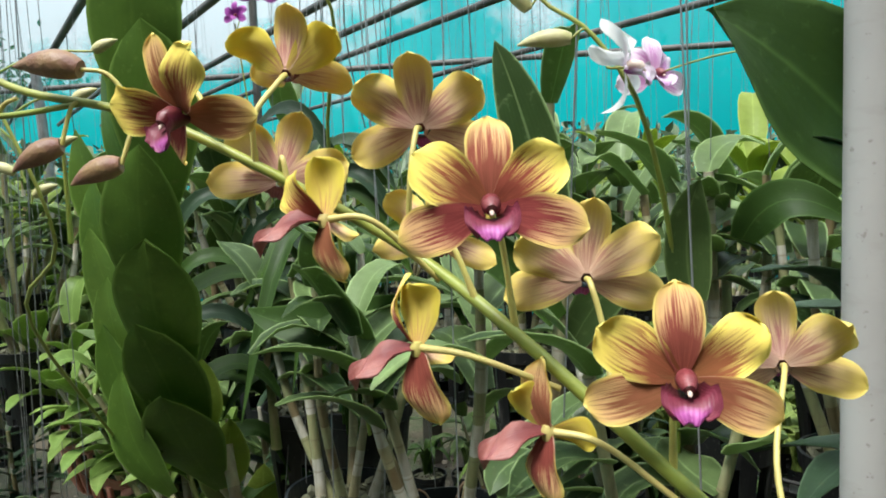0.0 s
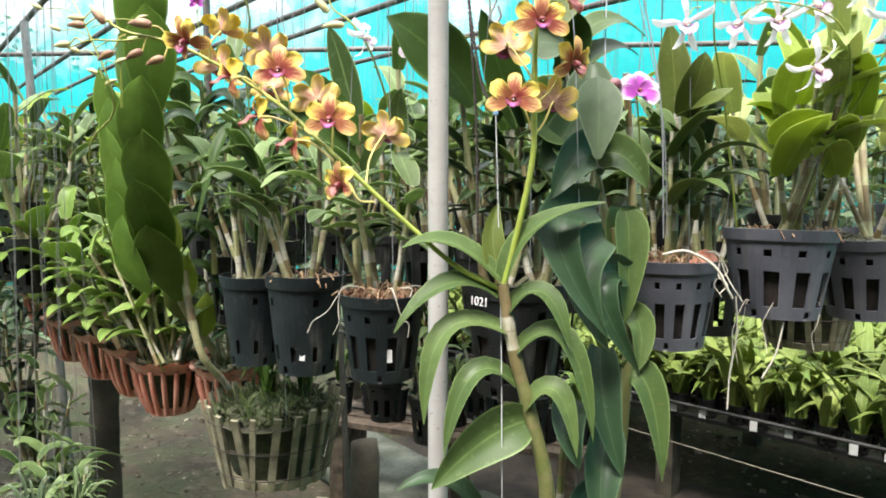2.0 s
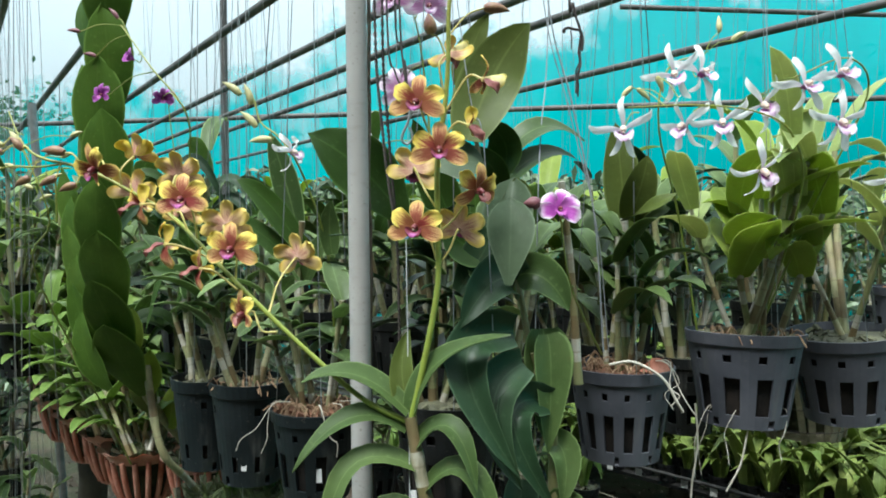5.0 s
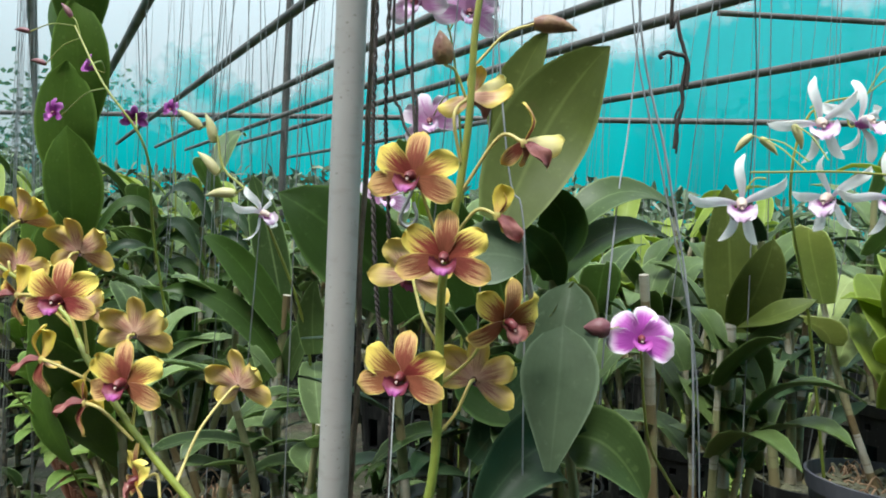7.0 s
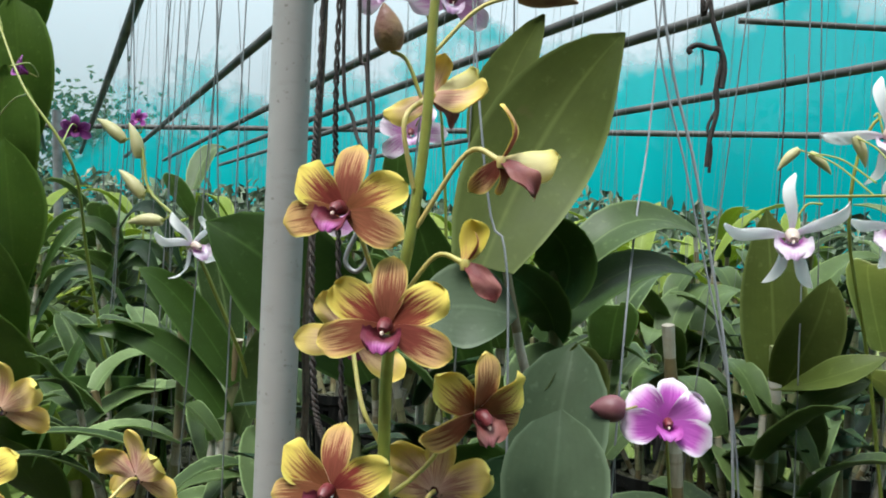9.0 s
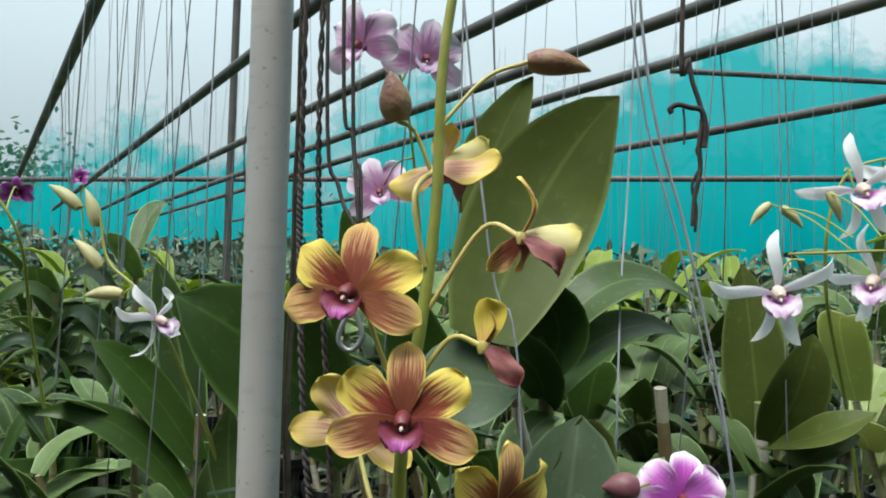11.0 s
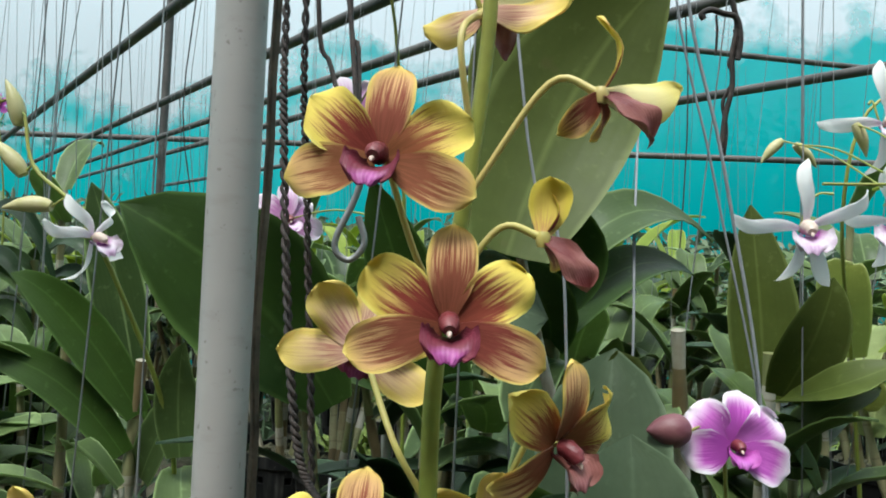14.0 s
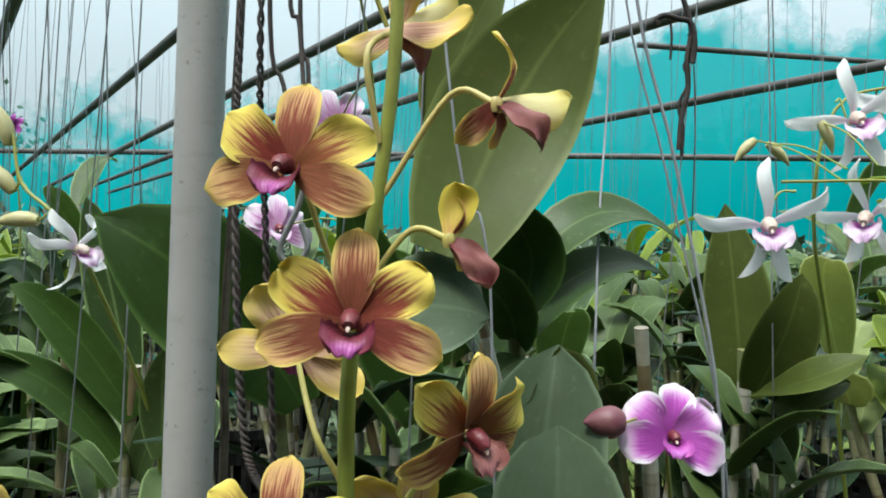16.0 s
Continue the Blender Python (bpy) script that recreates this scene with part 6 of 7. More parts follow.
spray((0.30, 0.50, 1.16), "pale pink orchid hanging high behind the grey pole", [[(0.31, 0.5, 1.16), (0.30, 0.5, 1.45), (0.285, 0.48, 1.62), (0.262, 0.455, 1.70)]], KK, [
    ((0.252, 0.446, 1.668), (-0.4, -1, -0.35), 8, 0, (0.262, 0.458, 1.69)), ((0.298, 0.47, 1.664), (0.3, -1, -0.2), -12, 0, (0.28, 0.475, 1.65)),
    ((0.246, 0.580, 1.572), (0.1, -1, -0.2), 20, 0, (0.288, 0.49, 1.59)), ((0.190, 0.610, 1.483), (0.4, -0.8, 0), 0, 8, (0.296, 0.5, 1.48))])
spray((-0.27, 0.62, 1.20), "small violet orchid flowers on a thin stem", [[(-0.06, 0.62, 1.18), (-0.07, 0.55, 1.42), (-0.05, 0.49, 1.52), (-0.10, 0.485, 1.59), (-0.16, 0.52, 1.66)], [(-0.3, 0.98, 1.2), (-0.27, 0.97, 1.45), (-0.28, 0.96, 1.62)]], KV, [
    ((-0.214, 0.566, 1.566), (-0.3, -1, -0.1), 0, -10, (-0.10, 0.49, 1.585)), ((-0.165, 0.570, 1.621), (-0.6, -0.7, 0.2), 0, -45, (-0.12, 0.49, 1.61)),
    ((-0.143, 0.620, 1.569), (0.5, -1, -0.4), 0, -20, (-0.06, 0.487, 1.54)), ((-0.276, 0.956, 1.629), (-0.2, -1, 0), 0, -10, (-0.28, 0.965, 1.61))],
    [((-0.165, 0.52, 1.67), (-0.4, 0, 0.8), (-0.15, 0.515, 1.65)), ((-0.21, 0.54, 1.62), (-0.8, 0, 0.4), (-0.15, 0.515, 1.645)), ((-0.24, 0.55, 1.66), (-0.8, 0, 0.3), (-0.16, 0.52, 1.66))], bud_mesh(0.02, 0.0035, M_BUD_DARK))
spray((-0.30, 0.64, 1.20), "thin yellow-green bud spray in the rows", [[(-0.36, 0.94, 0.87), (-0.385, 0.82, 1.08), (-0.30, 0.52, 1.30), (-0.215, 0.42, 1.37), (-0.235, 0.40, 1.46), (-0.27, 0.42, 1.52)], [(-0.205, 0.42, 1.37), (-0.20, 0.41, 1.43)]], KV, [],
    [((-0.22 - 0.012 * k * (1 if k % 2 else -0.6), 0.41, 1.40 + 0.014 * k), ((-1) ** k * 0.7, 0, 0.5), (-0.222 - 0.003 * k, 0.41, 1.395 + 0.013 * k)) for k in range(8)], bud_mesh(0.016, 0.0034, M_BUD_PALE))

# ---- the tall fan of overlapping leaves ----


def tall_fan():
    t = thing("tall_orchid", (-0.265, 1.04, 0.87), "tall orchid with a column of dark overlapping leaves", "orchid plant")
    spine = curve([(-0.265, 1.04, 0.86), (-0.290, 0.91, 0.99), (-0.300, 0.81, 1.12), (-0.292, 0.745, 1.28), (-0.282, 0.72, 1.45), (-0.272, 0.71, 1.62), (-0.252, 0.69, 1.78), (-0.235, 0.68, 1.93)], 6)
    stem_part(t, "cane", [spine[0], spine[10], spine[20], spine[30], spine[40]], 0.009, 0.005, M_CANE, nodes=7)
    rnd = random.Random(17)
    for k in range(11):
        n = min(8 + int(k * 3.3), len(spine) - 4)
        p, up = spine[n], (spine[n + 3] - spine[n]).normalized()
        sway = rnd.uniform(-.006, .006)
        out = Vector((0.10 + rnd.uniform(-.08, .08), -0.97, 0)).normalized()
        lp = p + out * 0.017 + Vector((sway, 0, 0))
        leaf_part(t, lp, lp + out * 0.024 + up * 0.10 + Vector((sway, 0, 0)), lp + out * 0.030 + up * 0.200 + Vector((rnd.uniform(-.008, .008), 0, 0)), 0.084 + rnd.uniform(-.006, .006), out + Vector((0, 0, 0.1)), M_LEAF_FAN, fold=-0.16, blunt=1.5, rnd=rnd)
    for k in range(8):
        p = spine[min(6 + k * 4, len(spine) - 1)]
        lp = p + Vector((-0.022, 0.004, 0))
        leaf_part(t, lp, lp + Vector((-0.020, -0.016, 0.07)), lp + Vector((-0.014, -0.028, 0.135)), 0.062, Vector((-0.75, -1, 0.1)), M_LEAF_FAN, fold=-0.1, blunt=1.3, rnd=rnd)
    # a lighter, shorter column of leaves on its outer side
    for k in range(6):
        lp = Vector((-0.312 - 0.004 * k, 0.765, 1.065 + 0.052 * k))
        leaf_part(t, lp, lp + Vector((-0.034, -0.014, 0.065)), lp + Vector((-0.040 - 0.012 * (k % 2), -0.022, 0.145)), 0.058, Vector((-0.35, -1, 0.2)), M_LEAF_FAN, fold=0.12, blunt=1.2, rnd=rnd)
    # yellowing sheaths where the column narrows to its cane
    for k in range(5):
        lp = spine[4 + 2 * k] + Vector((0.004 * (-1) ** k, -0.012, 0))
        leaf_part(t, lp, lp + Vector((0.014 * (-1) ** k, -0.018, 0.045)), lp + Vector((0.020 * (-1) ** k, -0.020, 0.095)), 0.050, Vector((0.1, -1, 0.1)), (M_LEAF_LIME, M_LEAF_OLIVE)[k % 2], fold=-0.2, blunt=1.0, rnd=rnd)
    stem_part(t, "cane", [spine[10] + Vector((0.02, 0, 0.02)), (-0.235, 0.80, 0.95), (-0.205, 0.84, 0.88), (-0.19, 0.88, 0.83)], 0.008, 0.006, M_CANE, nodes=5)
    for k in range(4):
        p = spine[6 + k * 4]
        ln = rnd.uniform(.08, .13)
        leaf_part(t, p, p + Vector((ln * .55, 0.03, 0.03)), p + Vector((ln, 0.04, -0.02 + rnd.uniform(-.03, .03))), 0.026, (0.2, -0.6, 1), M_LEAF_DARK, rnd=rnd, fold=0.35)
    return t


tall_fan()


def strap_plant(base, n, length, width, seed, label, mat, arch=0.6, name="strap_leaf_orchid", spread=0.75):
    """A tuft of long narrow arching leaves."""
    rnd = random.Random(seed)
    t = thing(name, base, label, "orchid plant", "strap-leaved orchids")
    b = Vector(base)
    for k in range(n):
        a = rnd.uniform(0, 6.28)
        o = Vector((math.cos(a), math.sin(a) * .7, 0)) * spread * rnd.uniform(.4, 1.1)
        ln = length * rnd.uniform(.7, 1.15)
        st = b + Vector((rnd.uniform(-.01, .01), rnd.uniform(-.01, .01), rnd.uniform(0, .04)))
        leaf_part(t, st, st + o * ln * .35 + Vector((0, 0, ln * .48)), st + o * ln * .85 + Vector((0, 0, ln * (.75 - arch * rnd.uniform(.4, 1.2)))), width * rnd.uniform(.7, 1.2), Vector((0, -.3, 1)) - o * .5, mat, nv=9, rnd=rnd, fold=0.35)
    return t


def ladder_orchid():
    """Upright stems with two ranks of straight dark leaves."""
    t = thing("ladder_orchid", (-0.18, 0.84, 1.09), "dark orchid with two ranks of drooping strap leaves", "orchid plant")
    rnd = random.Random(29)
    for x, y, top in ((-0.235, 0.84, 1.46), (-0.165, 0.86, 1.43)):
        stem_part(t, "stem", [(x + 0.02, y, 1.09), (x + 0.01, y, 1.3), (x, y, top)], 0.006, 0.004, M_CANE_GREEN, nodes=6)
        for k in range(14):
            z = 1.16 + (top - 1.16) * k / 13
            side = 1 if k % 3 else -1
            ln = rnd.uniform(.10, .145)
            b = Vector((x + 0.008, y, z))
            leaf_part(t, b, b + Vector((side * ln * .45, -0.02, ln * .20)), b + Vector((side * ln * .85, -0.03, -ln * rnd.uniform(.15, .6))), 0.022, Vector((-side * 0.3, -0.7, 0.8)), (M_LEAF_DARK, M_LEAF_BLUE)[k % 2], fold=0.3, rnd=rnd)
    return t


ladder_orchid()
strap_plant((-0.10, 0.74, 1.14), 16, 0.42, 0.022, 3, "dark strap-leaved orchid in a hanging pot", M_LEAF_DARK, spread=0.5)
hanging_pot((-0.10, 0.80, 1.16), 0.055, 0.13, M_POT, "black plastic pot under strap leaves", "moss", slots=8, seed=44)
strap_plant((-0.12, 0.86, 0.84), 26, 0.13, 0.010, 4, "low tuft of narrow leaves in a slatted basket", M_LEAF_DARK)
strap_plant((-0.05, 0.88, 0.84), 18, 0.11, 0.010, 5, "low tuft of narrow leaves in a slatted basket", M_LEAF_DARK)
# low plants at the aisle
for k, (off, d, z, n, l, w, m) in enumerate([(0.12, 1.10, 0.46, 24, 0.22, 0.008, M_GRASS), (0.16, 0.99, 0.40, 18, 0.20, 0.006, M_GRASS), (0.12, 1.28, 0.42, 26, 0.26, 0.011, M_LEAF), (0.12, 1.44, 0.38, 20, 0.22, 0.014, M_LEAF), (0.12, 1.6, 0.46, 22, 0.26, 0.012, M_GRASS), (0.05, 1.18, 0.44, 20, 0.28, 0.007, M_LEAF_GREY)]):
    p = at_row(off, d, z)
    strap_plant(tuple(p), n, l, w, 60 + k, "low wispy orchid in a black pot by the aisle", m, arch=0.35, spread=0.45)
    if k != 1:
        hanging_pot((p.x, p.y, p.z + 0.005), 0.05, 0.10, M_POT, "small black pot by the aisle", "moss", slots=8, seed=70 + k, group="aisle pots", hang=2.02)
for k in range(40):
    rr = random.Random(300 + k)
    off, s = rr.choice((-0.3, -0.3, -1.1, 0.12)), rr.uniform(1.5, 4.4)
    p = at_row(off, s, rr.choice((0.64, 0.64, 1.10, 1.12, 1.13)))
    copy_thing(POT_LOW if p.z < 0.8 else POT_FAR, pose(p.x, p.y, p.z - 0.14, 0, 0, rr.uniform(0, 360)))
    put_plant(rr.randrange(6), (p.x, p.y, p.z - 0.005), rr.uniform(0, 360), rr.uniform(.9, 1.4))

for k, (s, off, z, q) in enumerate([(1.16, 0.12, 0.46, 0.7), (1.28, 0.12, 0.42, 0.9), (1.6, 0.12, 0.49, 1.1)]):
    put_plant((2, 0, 2)[k], tuple(at_row(off, s, z)), 70 * k + 20, q)

# leaves of plants close behind the grey pole
near_r = thing("leafy_orchid", (0.50, 0.42, 1.15), "broad-leaved green orchid behind the flower sprays", "orchid plant")
stem_part(near_r, "cane", [(0.50, 0.44, 1.15), (0.49, 0.44, 1.3), (0.475, 0.42, 1.42)], 0.006, 0.004, M_CANE, nodes=5)
leaf_part(near_r, (0.402, 0.425, 1.452), (0.452, 0.440, 1.494), (0.512, 0.470, 1.478), 0.040, (0, -0.8, 1), M_LEAF)
leaf_part(near_r, (0.387, 0.425, 1.40), (0.445, 0.440, 1.456), (0.503, 0.470, 1.452), 0.040, (0, -0.7, 1), M_LEAF_DARK)
leaf_part(near_r, (0.397, 0.412, 1.428), (0.402, 0.398, 1.466), (0.3755, 0.370, 1.490), 0.048, (-0.45, -1, 0.2), M_LEAF_DARK, fold=0.3, blunt=1.0)
leaf_part(near_r, (0.396, 0.415, 1.408), (0.383, 0.380, 1.438), (0.350, 0.350, 1.458), 0.036, (-0.35, -1, 0.35), M_LEAF_DARK, fold=0.3)
stem_part(near_r, "cane", [(0.415, 0.45, 1.15), (0.405, 0.435, 1.3), (0.395, 0.415, 1.43), (0.388, 0.41, 1.52)], 0.006, 0.004, M_CANE_GREEN, nodes=5)
near_b = thing("leafy_orchid", (0.57, 0.52, 1.15), "olive-leaved orchid with upright broad leaves", "orchid plant")
stem_part(near_b, "cane", [(0.58, 0.53, 1.15), (0.575, 0.52, 1.28), (0.572, 0.51, 1.40)], 0.006, 0.005, M_CANE, nodes=5)
leaf_part(near_b, (0.578, 0.53, 1.36), (0.572, 0.535, 1.44), (0.566, 0.545, 1.512), 0.056, FRONT, M_LEAF_OLIVE)
leaf_part(near_b, (0.577, 0.50, 1.37), (0.590, 0.48, 1.418), (0.598, 0.475, 1.458), 0.046, FRONT, M_LEAF_OLIVE)
leaf_part(near_b, (0.572, 0.49, 1.37), (0.595, 0.46, 1.385), (0.632, 0.45, 1.405), 0.04, UPF, M_LEAF_OLIVE)
leaf_part(near_b, (0.575, 0.50, 1.33), (0.60, 0.47, 1.37), (0.625, 0.46, 1.385), 0.04, UPF, M_LEAF)
near_l = thing("leafy_orchid", (0.12, 0.52, 1.12), "green orchid with broad arching leaves behind the pole", "orchid plant")
stem_part(near_l, "cane", [(0.10, 0.53, 1.12), (0.10, 0.52, 1.26), (0.11, 0.51, 1.37)], 0.006, 0.004, M_CANE, nodes=5)
for b, m_, e, w, mt in [((0.11, 0.51, 1.33), (0.06, 0.50, 1.40), (0.02, 0.49, 1.43), 0.035, M_LEAF_DARK),
                        ((0.10, 0.51, 1.30), (0.04, 0.50, 1.36), (-0.02, 0.48, 1.37), 0.03, M_LEAF_DARK), ((0.11, 0.52, 1.28), (0.15, 0.48, 1.34), (0.19, 0.46, 1.33), 0.034, M_LEAF), ((0.10, 0.52, 1.36), (0.08, 0.52, 1.44), (0.06, 0.52, 1.50), 0.04, M_LEAF_BG)]:
    leaf_part(near_l, b, m_, e, w, FRONT + Vector((0, 0, .3)), mt)

for b, m_, e, w, mt in [((0.272, 0.368, 1.372), (0.224, 0.359, 1.432), (0.160, 0.340, 1.476), 0.080, M_LEAF_DARK), ((0.338, 0.45, 1.351), (0.307, 0.44, 1.428), (0.280, 0.43, 1.505), 0.054, M_LEAF_DARK), ((0.172, 0.42, 1.325), (0.169, 0.42, 1.365), (0.174, 0.41, 1.397), 0.028, M_LEAF),
                        ((0.225, 0.50, 1.355), (0.249, 0.48, 1.382), (0.290, 0.47, 1.362), 0.03, M_LEAF_DARK), ((-0.02, 0.58, 1.30), (-0.10, 0.59, 1.285), (-0.155, 0.59, 1.30), 0.04, M_LEAF_DARK)]:
    leaf_part(near_l, b, m_, e, w, FRONT + Vector((0, 0, .2)), mt, blunt=1.2 if w > 0.07 else 0.8)

# ---- the seedling bench ----
BP, BN, B0 = Vector((-0.72, 0.69, 0)), Vector((0.69, 0.72, 0)), Vector((1.84, 1.506, 0))
bench_turn = math.degrees(math.atan2(BP.y, BP.x))


def seedling_bench():
    t = thing("seedling_bench", B0, "low bench of dark slats and concrete legs carrying seedling pots", "bench")
    for k in range(9):
        s = Soup()
        m = Matrix.Rotation(radians(bench_turn), 4, "Z")
        s.box((1.4, -0.05 - 0.24 * k, 0.380), (4.2, 0.035, 0.014), m)
        part("slat", s.mesh("slat", M_RAIL, smooth=False), t)
    s = Soup()
    s.tube([m @ Vector((-0.7, -0.008, 0.432)), m @ Vector((3.5, -0.008, 0.432))], 0.007, 8)
    part("rail", s.mesh("rail", M_RAIL), t, "dark front rail")
    for i in range(4):
        for j in range(3):
            s = Soup()
            s.box((-0.3 + 1.0 * i + 0.4, -0.12 - 0.85 * j, 0.18), (0.07, 0.07, 0.372), Matrix.Rotation(radians(bench_turn), 4, "Z"))
            part("leg", s.mesh("leg", M_CONCRETE_DARK, smooth=False), t)
    return t


seedling_bench()
SEED_POT = pot_body(0.041, 0.031, 0.075, M_POT, 6)
# Pale plates added to stand for the white gaps between the pots.
SEED_GAP = Soup()
SEED_GAP.box((0, 0, 0), (0.026, 0.002, 0.036))
SEED_GAP = SEED_GAP.mesh("tag", M_GAP_WHITE, smooth=False)


def seedling_mesh(seed):
    rnd = random.Random(seed)
    v, f, uv = [], [], []
    for k in range(13):
        a = rnd.uniform(0, 6.28)
        o = Vector((math.cos(a), math.sin(a), 0))
        ln = rnd.uniform(.10, .20)
        b = Vector((rnd.uniform(-.015, .015), rnd.uniform(-.015, .015), 0))
        me = leaf_mesh(b, b + o * ln * .25 + Vector((0, 0, ln * .55)), b + o * ln * rnd.uniform(.4, .95) + Vector((0, 0, ln * rnd.uniform(.35, 1.0))), rnd.uniform(.018, .03), Vector((0, 0, 1)) - o, M_SEEDLING, nv=5, rnd=rnd)
        n0 = len(v)
        v += [q.co.copy() for q in me.vertices]
        f += [tuple(n0 + i for i in q.vertices) for q in me.polygons]
        lay = [None] * len(me.vertices)
        for lp, d in zip(me.loops, me.uv_layers[0].data):
            lay[lp.vertex_index] = tuple(d.uv)
        uv += lay
        bpy.data.meshes.remove(me)
    return mesh_of("leaves", v, f, uv, (M_SEEDLING,))


SEEDS = [seedling_mesh(500 + k) for k in range(6)]
sr = random.Random(77)
for i in range(34):
    for j in range(9):
        p = B0 + BP * (-0.55 + i * 0.105 + sr.uniform(-.012, .012)) + BN * (0.06 + j * 0.125 + sr.uniform(-.012, .012))
        t = thing("seedling_pot", (p.x, p.y, 0.389), "bright green orchid seedling in a small black pot", "seedling", "seedlings on the bench", data=SEED_POT)
        t.rotation_euler = (0, 0, sr.uniform(0, 6.28))
        l = part("leaves", SEEDS[sr.randrange(6)], t, "bright green narrow leaves")
        l.location = (0, 0, 0.060)
        q = sr.uniform(.9, 1.45) * (1.3 if i < 14 else 1.05)
        l.scale = (q, q, q)
        l.rotation_euler = (0, 0, sr.uniform(0, 6.28))
        if j == 0 and i % 3 != 1:
            g = part("tag", SEED_GAP, t, "pale plate standing for a white gap between pots")
            a = sr.uniform(-.4, .4)
            g.matrix_basis = Matrix.Rotation(-t.rotation_euler[2], 4, "Z") @ Matrix.Translation((-0.034, -0.036, 0.022)) @ Matrix.Rotation(radians(-42) + a * .3, 4, "Z")
v, f, uv = [], [], []
for i in range(34):
    for j in range(9, 18):
        p = B0 + BP * (-0.55 + i * 0.105 + sr.uniform(-.02, .02)) + BN * (0.06 + j * 0.125) + Vector((0, 0, 0.44))
        me = SEEDS[sr.randrange(6)]
        rot, q = Matrix.Rotation(sr.uniform(0, 6.28), 3, "Z"), sr.uniform(.9, 1.3)
        n0 = len(v)
        v += [p + rot @ c.co * q for c in me.vertices]
        f += [tuple(n0 + i2 for i2 in c.vertices) for c in me.polygons]
        lay = [None] * len(me.vertices)
        for lp, d in zip(me.loops, me.uv_layers[0].data):
            lay[lp.vertex_index] = tuple(d.uv)
        uv += lay
tagged(new("far_seedlings", mesh_of("far_seedlings", v, f, uv, (M_SEEDLING,))), "dense bright green seedlings at the back of the bench", "seedlings", kind="stuff")
curve_thing("string_line", [(0.70, 2.55, 0.31), (1.2, 2.0, 0.305), (1.80, 1.35, 0.30)], 0.0014, M_TWINE, "pale string stretched low along the bench", "string")

# ---- a low shelf of dark pots behind the slab ----


def low_shelf():
    t = thing("low_shelf", (0.26, 2.2, 0), "low dark wooden shelf carrying a row of black pots", "shelf")
    m = Matrix.Rotation(radians(-22), 4, "Z")
    for k in range(3):
        s = Soup()
        s.box((0, -0.09 + 0.09 * k, 0.325), (1.05, 0.07, 0.022), m)
        part("board", s.mesh("board", M_WOOD, smooth=False), t)
    for x in (-0.46, 0.0, 0.46):
        s = Soup()
        s.box((x, 0, 0.157), (0.06, 0.2, 0.314), m)
        part("leg", s.mesh("leg", M_WOOD, smooth=False), t)


low_shelf()
shelf_r = random.Random(55)
SHELF_POT = hanging_pot((0.16, 2.2, 0.467), 0.056, 0.13, M_POT, "black plastic pot standing on a low dark shelf", "moss", slots=9, seed=80, group="shelf pots", wires=False)
for k in range(9):
    q = Matrix.Rotation(radians(-22), 3, "Z") @ Vector((-0.48 + 0.12 * k, shelf_r.uniform(-.03, .03), 0)) + Vector((0.26, 2.2, 0.338))
    if k == 4:
        SHELF_POT.location = q
    else:
        copy_thing(SHELF_POT, pose(q.x, q.y, q.z, 0, 0, 37 * k))
    strap_plant((q.x, q.y, q.z + 0.115), 10, 0.20, 0.024, 900 + k, "dark green orchid in a black shelf pot", (M_LEAF_DARK, M_LEAF, M_LEAF_MID)[k % 3])

# ---- posts, slabs and string ----


def bench_shade_soil():
    """A low uneven bed of soil along the front of the bench, its dark colour standing in for shade."""
    s = Soup()
    rows, uvr = [], []
    for i in range(40):
        along = -0.9 + 3.3 * i / 39
        row = []
        for j in range(15):
            q = -1 + j / 7
            half = 0.62 + 0.2 * noise.noise(Vector((along * 2.2, math.copysign(2.0, q), 0)))
            p = B0 + BP * along + BN * (-0.16 + q * half)
            z = 0.022 * (1 - abs(q) ** 4) + 0.02 * noise.noise(Vector((p.x * 6, p.y * 6, 1))) + 0.035 * noise.noise(Vector((p.x * 1.3, p.y * 1.3, 0))) - 0.03 * (abs(q) > 0.99) - 0.03 * (i in (0, 39))
            row.append(Vector((p.x, p.y, z + 0.006)))
        rows.append(row)
        uvr.append([(0, 0)] * 15)
    s.grid(rows, uvr)
    tagged(new("soil_bed", s.mesh("soil_bed", M_SOIL_SHADE)), "low soil bed darkened to carry the shade along a bench", "soil", kind="structure")


bench_shade_soil()
rough_block("wood_strip", (0.2350, 0.344, 1.15), (0.0045, 0.007, 1.75), "brown split wood strip tied beside a grey pole", "wood strip", M_WOOD, 8, seed=4, rough=0.0030, step=0.03)
rough_block("concrete_post", (0.036, 1.17, 0.315), (0.070, 0.070, 0.66), "damp square concrete post standing in the soil", "post", M_CONCRETE_DARK, 20)
rough_block("concrete_post", (-0.78, 1.56, 0.36), (0.08, 0.08, 0.74), "damp square concrete post under the terracotta row", "post", M_CONCRETE_DARK, 35)
pipe("thin_pipe", (0.03, 1.085, 0), (-0.008, 1.085, 0.93), 0.007, M_PIPE, "thin dark pipe leaning beside a concrete post", "pipe")
rough_block("concrete_slab", (-0.22, 2.72, 0.03), (1.3, 0.42, 0.07), "grey concrete walking slab lying in the soil", "slab", M_CONCRETE, 128, rough=0.004)
rough_block("concrete_slab", (0.55, 1.75, 0.03), (1.0, 0.40, 0.07), "grey concrete walking slab lying in the soil", "slab", M_CONCRETE, 130, rough=0.004)

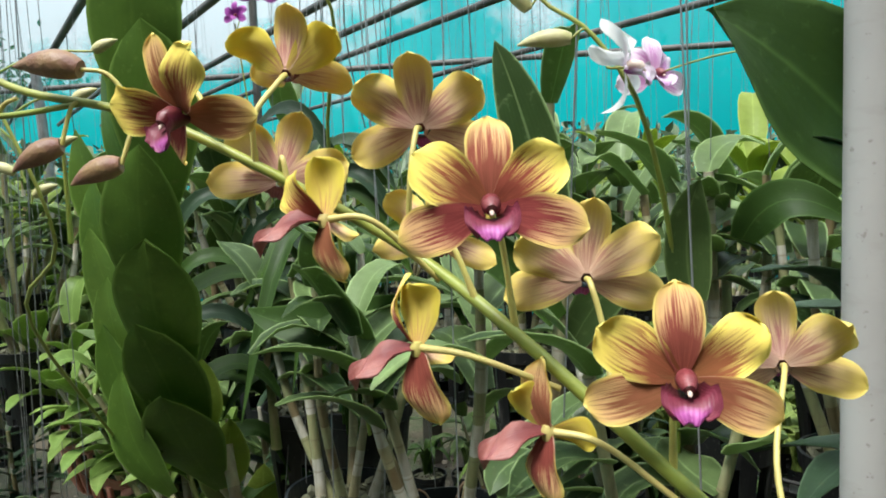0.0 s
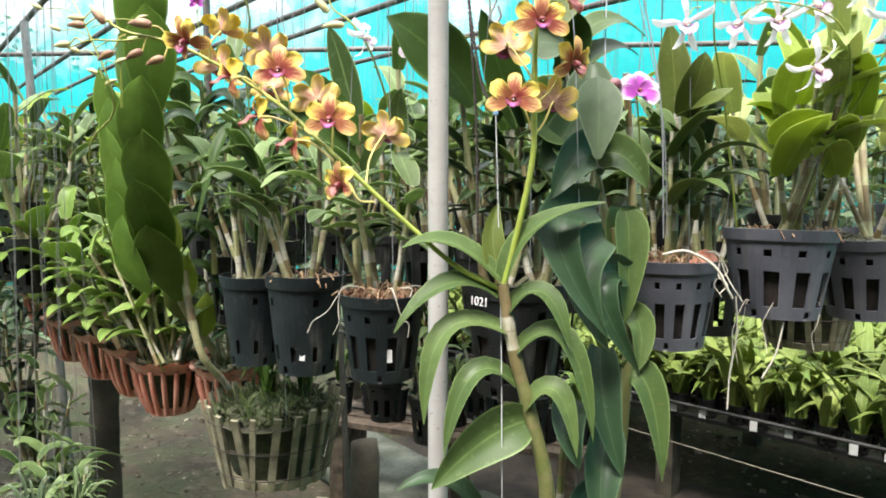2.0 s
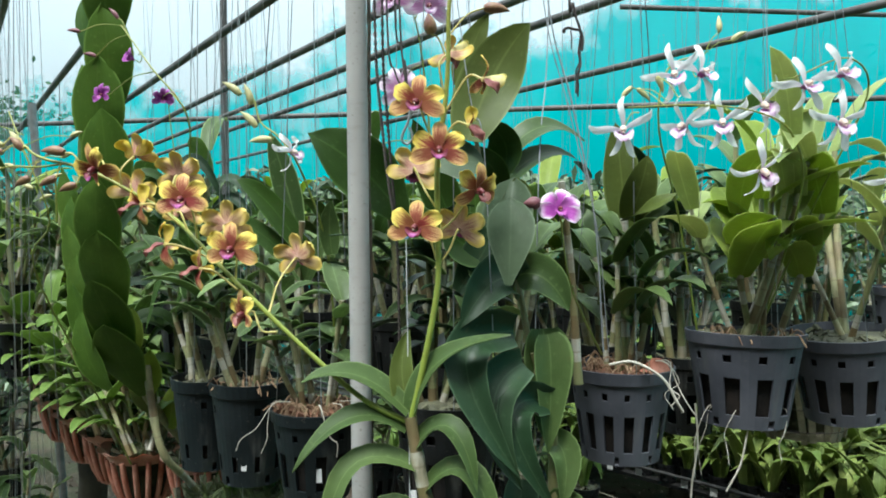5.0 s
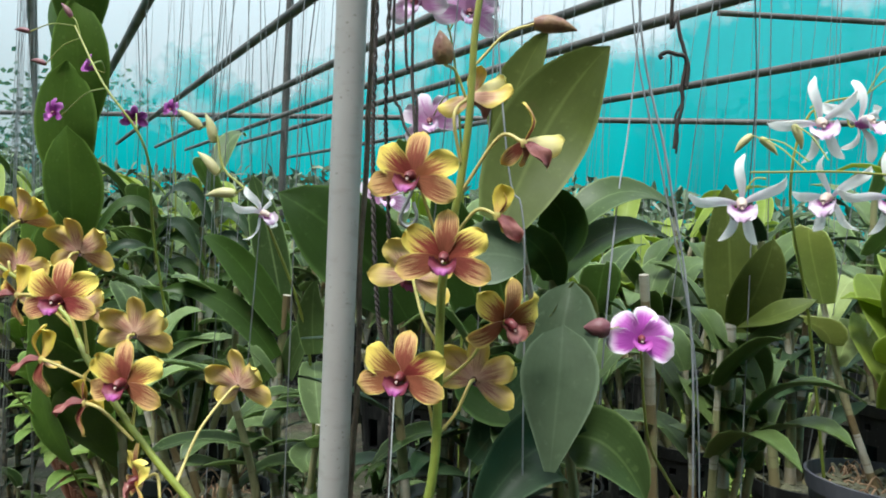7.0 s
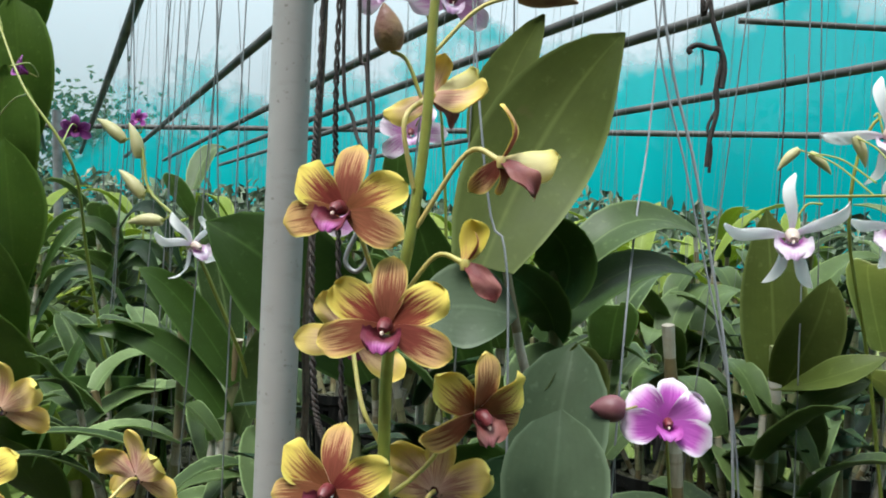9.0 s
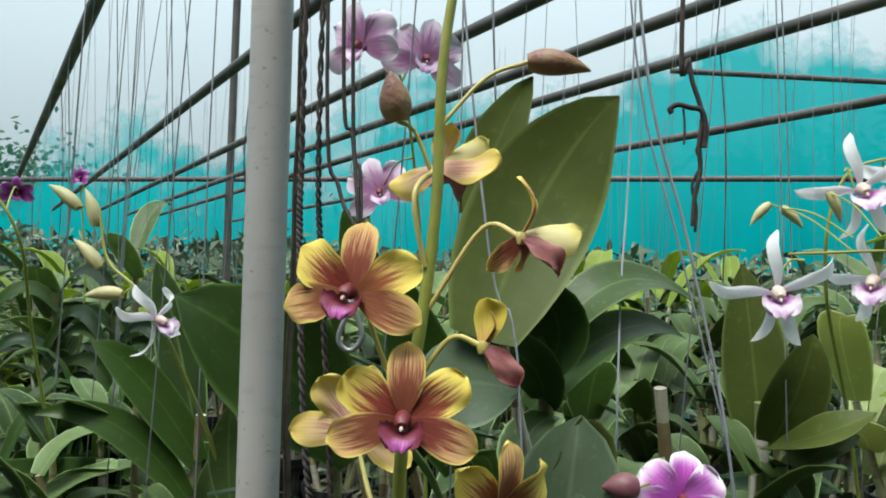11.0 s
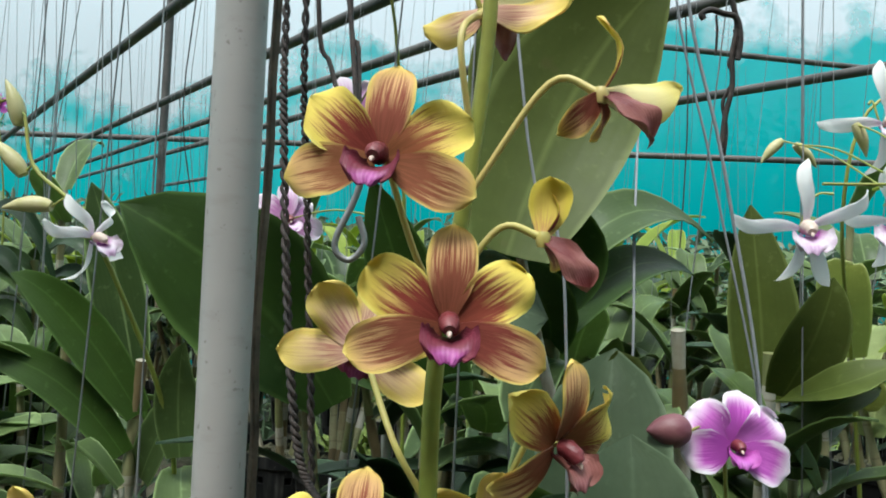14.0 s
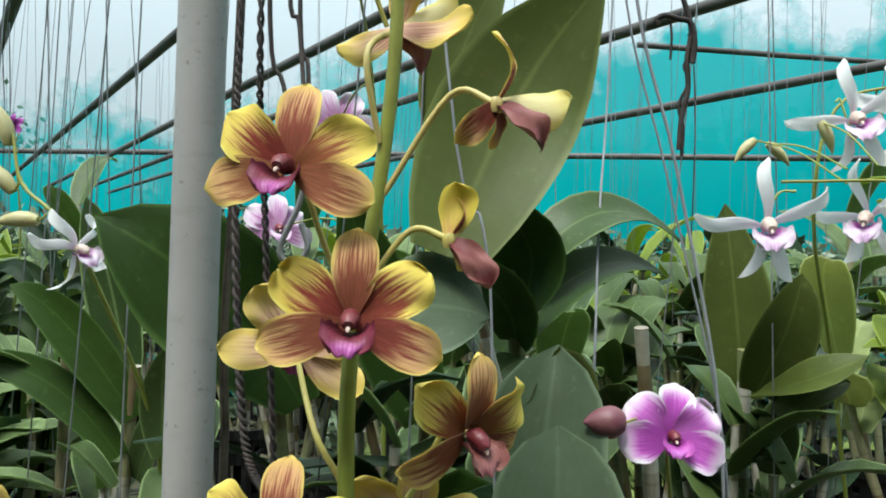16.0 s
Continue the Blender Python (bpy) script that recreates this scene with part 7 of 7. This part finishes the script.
curve_thing("hanging_string", [(0.30, 0.262, 2.02), (0.354, 0.252, 1.541), (0.3713, 0.244, 1.4706), (0.3765, 0.236, 1.42), (0.384, 0.23, 1.25)], 0.0006, M_STRING_GREY, "thin grey string hanging behind the flower stem", "string")
curve_thing("hanging_string", [(0.2903, 0.238, 1.356), (0.2905, 0.238, 1.352), (0.297, 0.20, 1.12), (0.299, 0.176, 0.95), (0.302, 0.178, 0.79)], 0.0005, M_STRING, "thin white string tied up beside the canes", "string")
curve_thing("hanging_string", [(0.430, 0.38, 2.02), (0.452, 0.38, 1.66), (0.484, 0.38, 1.516), (0.512, 0.38, 1.375), (0.527, 0.40, 1.20)], 0.0010, M_STRING_GREY, "pale grey string hanging slantwise between the plants", "string")
curve_thing("hanging_string", [(0.424, 0.385, 2.02), (0.447, 0.385, 1.66), (0.480, 0.385, 1.512), (0.516, 0.385, 1.36), (0.535, 0.41, 1.20)], 0.0007, M_STRING_GREY, "pale grey string hanging slantwise between the plants", "string")
curve_thing("hanging_string", [(0.472, 0.50, 2.02), (0.4625, 0.49, 1.616), (0.450, 0.44, 1.49), (0.443, 0.40, 1.388), (0.440, 0.40, 1.22)], 0.0008, M_STRING_GREY, "thin grey string hanging between the plants", "string")
block("string_clip", (0.2905, 0.238, 1.352), (0.006, 0.005, 0.008), "small blue plastic clip on a string", "clip", M_TAG, kind="", cut=0.001)
for k, pts in enumerate([[(0.244, 0.31, 2.0), (0.248, 0.305, 1.607), (0.2583, 0.275, 1.493), (0.2745, 0.248, 1.386), (0.2900, 0.238, 1.356)], [(0.259, 0.312, 2.0), (0.256, 0.312, 1.6), (0.262, 0.312, 1.48), (0.272, 0.312, 1.34), (0.275, 0.312, 1.2)],
                         [(0.258, 0.30, 2.0), (0.263, 0.30, 1.604), (0.272, 0.30, 1.541), (0.284, 0.29, 1.518)], [(0.27, 0.30, 2.0), (0.278, 0.30, 1.604), (0.284, 0.30, 1.55), (0.287, 0.292, 1.52)], [(0.266, 0.30, 2.0), (0.272, 0.30, 1.62), (0.279, 0.30, 1.57), (0.286, 0.291, 1.52)]]):
    if k < 2:
        c = curve(pts, 70)
        o, sp = c[0], Soup()
        for ph in (0.0, math.pi):
            sp.tube([p - o + Vector((math.cos(ph + i * 0.9), math.sin(ph + i * 0.9), 0)) * 0.0011 for i, p in enumerate(c)], 0.0010, 5)
        thing("twisted_wire", o, "two dark strands of wire twisted together beside the pole", "wire", data=sp.mesh("twisted_wire", M_RUST))
    else:
        curve_thing("bent_wire", pts, 0.0012, M_RUST, "dark bent wire hanging beside the pole", "wire")
curve_thing("wire_hook", [(0.297, 0.26, 1.52), (0.293, 0.26, 1.484), (0.284, 0.26, 1.460), (0.290, 0.26, 1.453), (0.296, 0.26, 1.460), (0.293, 0.26, 1.471)], 0.0014, M_WIRE, "grey bent wire hook", "hook")
curve_thing("dark_hook", [(0.492, 0.41, 2.0), (0.484, 0.41, 1.665), (0.4885, 0.41, 1.648), (0.4915, 0.41, 1.632), (0.4985, 0.41, 1.609), (0.4965, 0.41, 1.589), (0.4975, 0.41, 1.570), (0.4940, 0.41, 1.551), (0.4930, 0.41, 1.532)], 0.0017, M_RUST, "dark knotted wire hook hanging over the plants", "hook")
curve_thing("dark_hook", [(0.4995, 0.4085, 1.586), (0.5005, 0.4085, 1.600), (0.4975, 0.4085, 1.6115), (0.490, 0.4085, 1.6135), (0.482, 0.4085, 1.6155), (0.4765, 0.4085, 1.6125), (0.478, 0.4085, 1.6095)], 0.0019, M_RUST, "short bent end of a dark wire hook", "hook")
curve_thing("hook_wire", [(0.4855, 0.409, 1.6125), (0.4865, 0.409, 1.602), (0.4862, 0.409, 1.588)], 0.0008, M_RUST, "thin loose wire end hanging from a dark hook", "wire")
curve_thing("hook_wire", [(0.4975, 0.411, 1.605), (0.5010, 0.411, 1.596), (0.4955, 0.412, 1.585), (0.4985, 0.411, 1.575), (0.4925, 0.411, 1.560), (0.4955, 0.411, 1.545), (0.4950, 0.411, 1.528)], 0.0011, M_RUST, "dark wire twisted round a hook", "wire")
hw = random.Random(91)
for k in range(20):
    x, y, _ = at_row(hw.choice((0.40, 0.76, 1.09, 1.36, 1.59)), hw.uniform(0.3, 3.2))
    curve_thing("hanging_wire", [(x, y, 2.02), (x + hw.uniform(-.02, .02), y, 1.75), (x + hw.uniform(-.03, .03), y, hw.uniform(1.25, 1.6))], hw.choice((0.0008, 0.0012, 0.0016)), hw.choice((M_WIRE, M_RUST)), "thin wire hanging from the roof pipes", "wire", n=3, sides=5)
curve_thing("dangling_root", [(0.684, 0.55, 1.10), (0.688, 0.55, 1.04), (0.680, 0.55, 0.98), (0.678, 0.55, 0.92)], 0.0014, M_ROOT, "thin pale root dangling below a pot", "root")
curve_thing("dangling_root", [(0.76, 0.55, 1.06), (0.75, 0.55, 1.01), (0.73, 0.55, 0.97)], 0.0014, M_ROOT, "thin pale root dangling below a pot", "root")
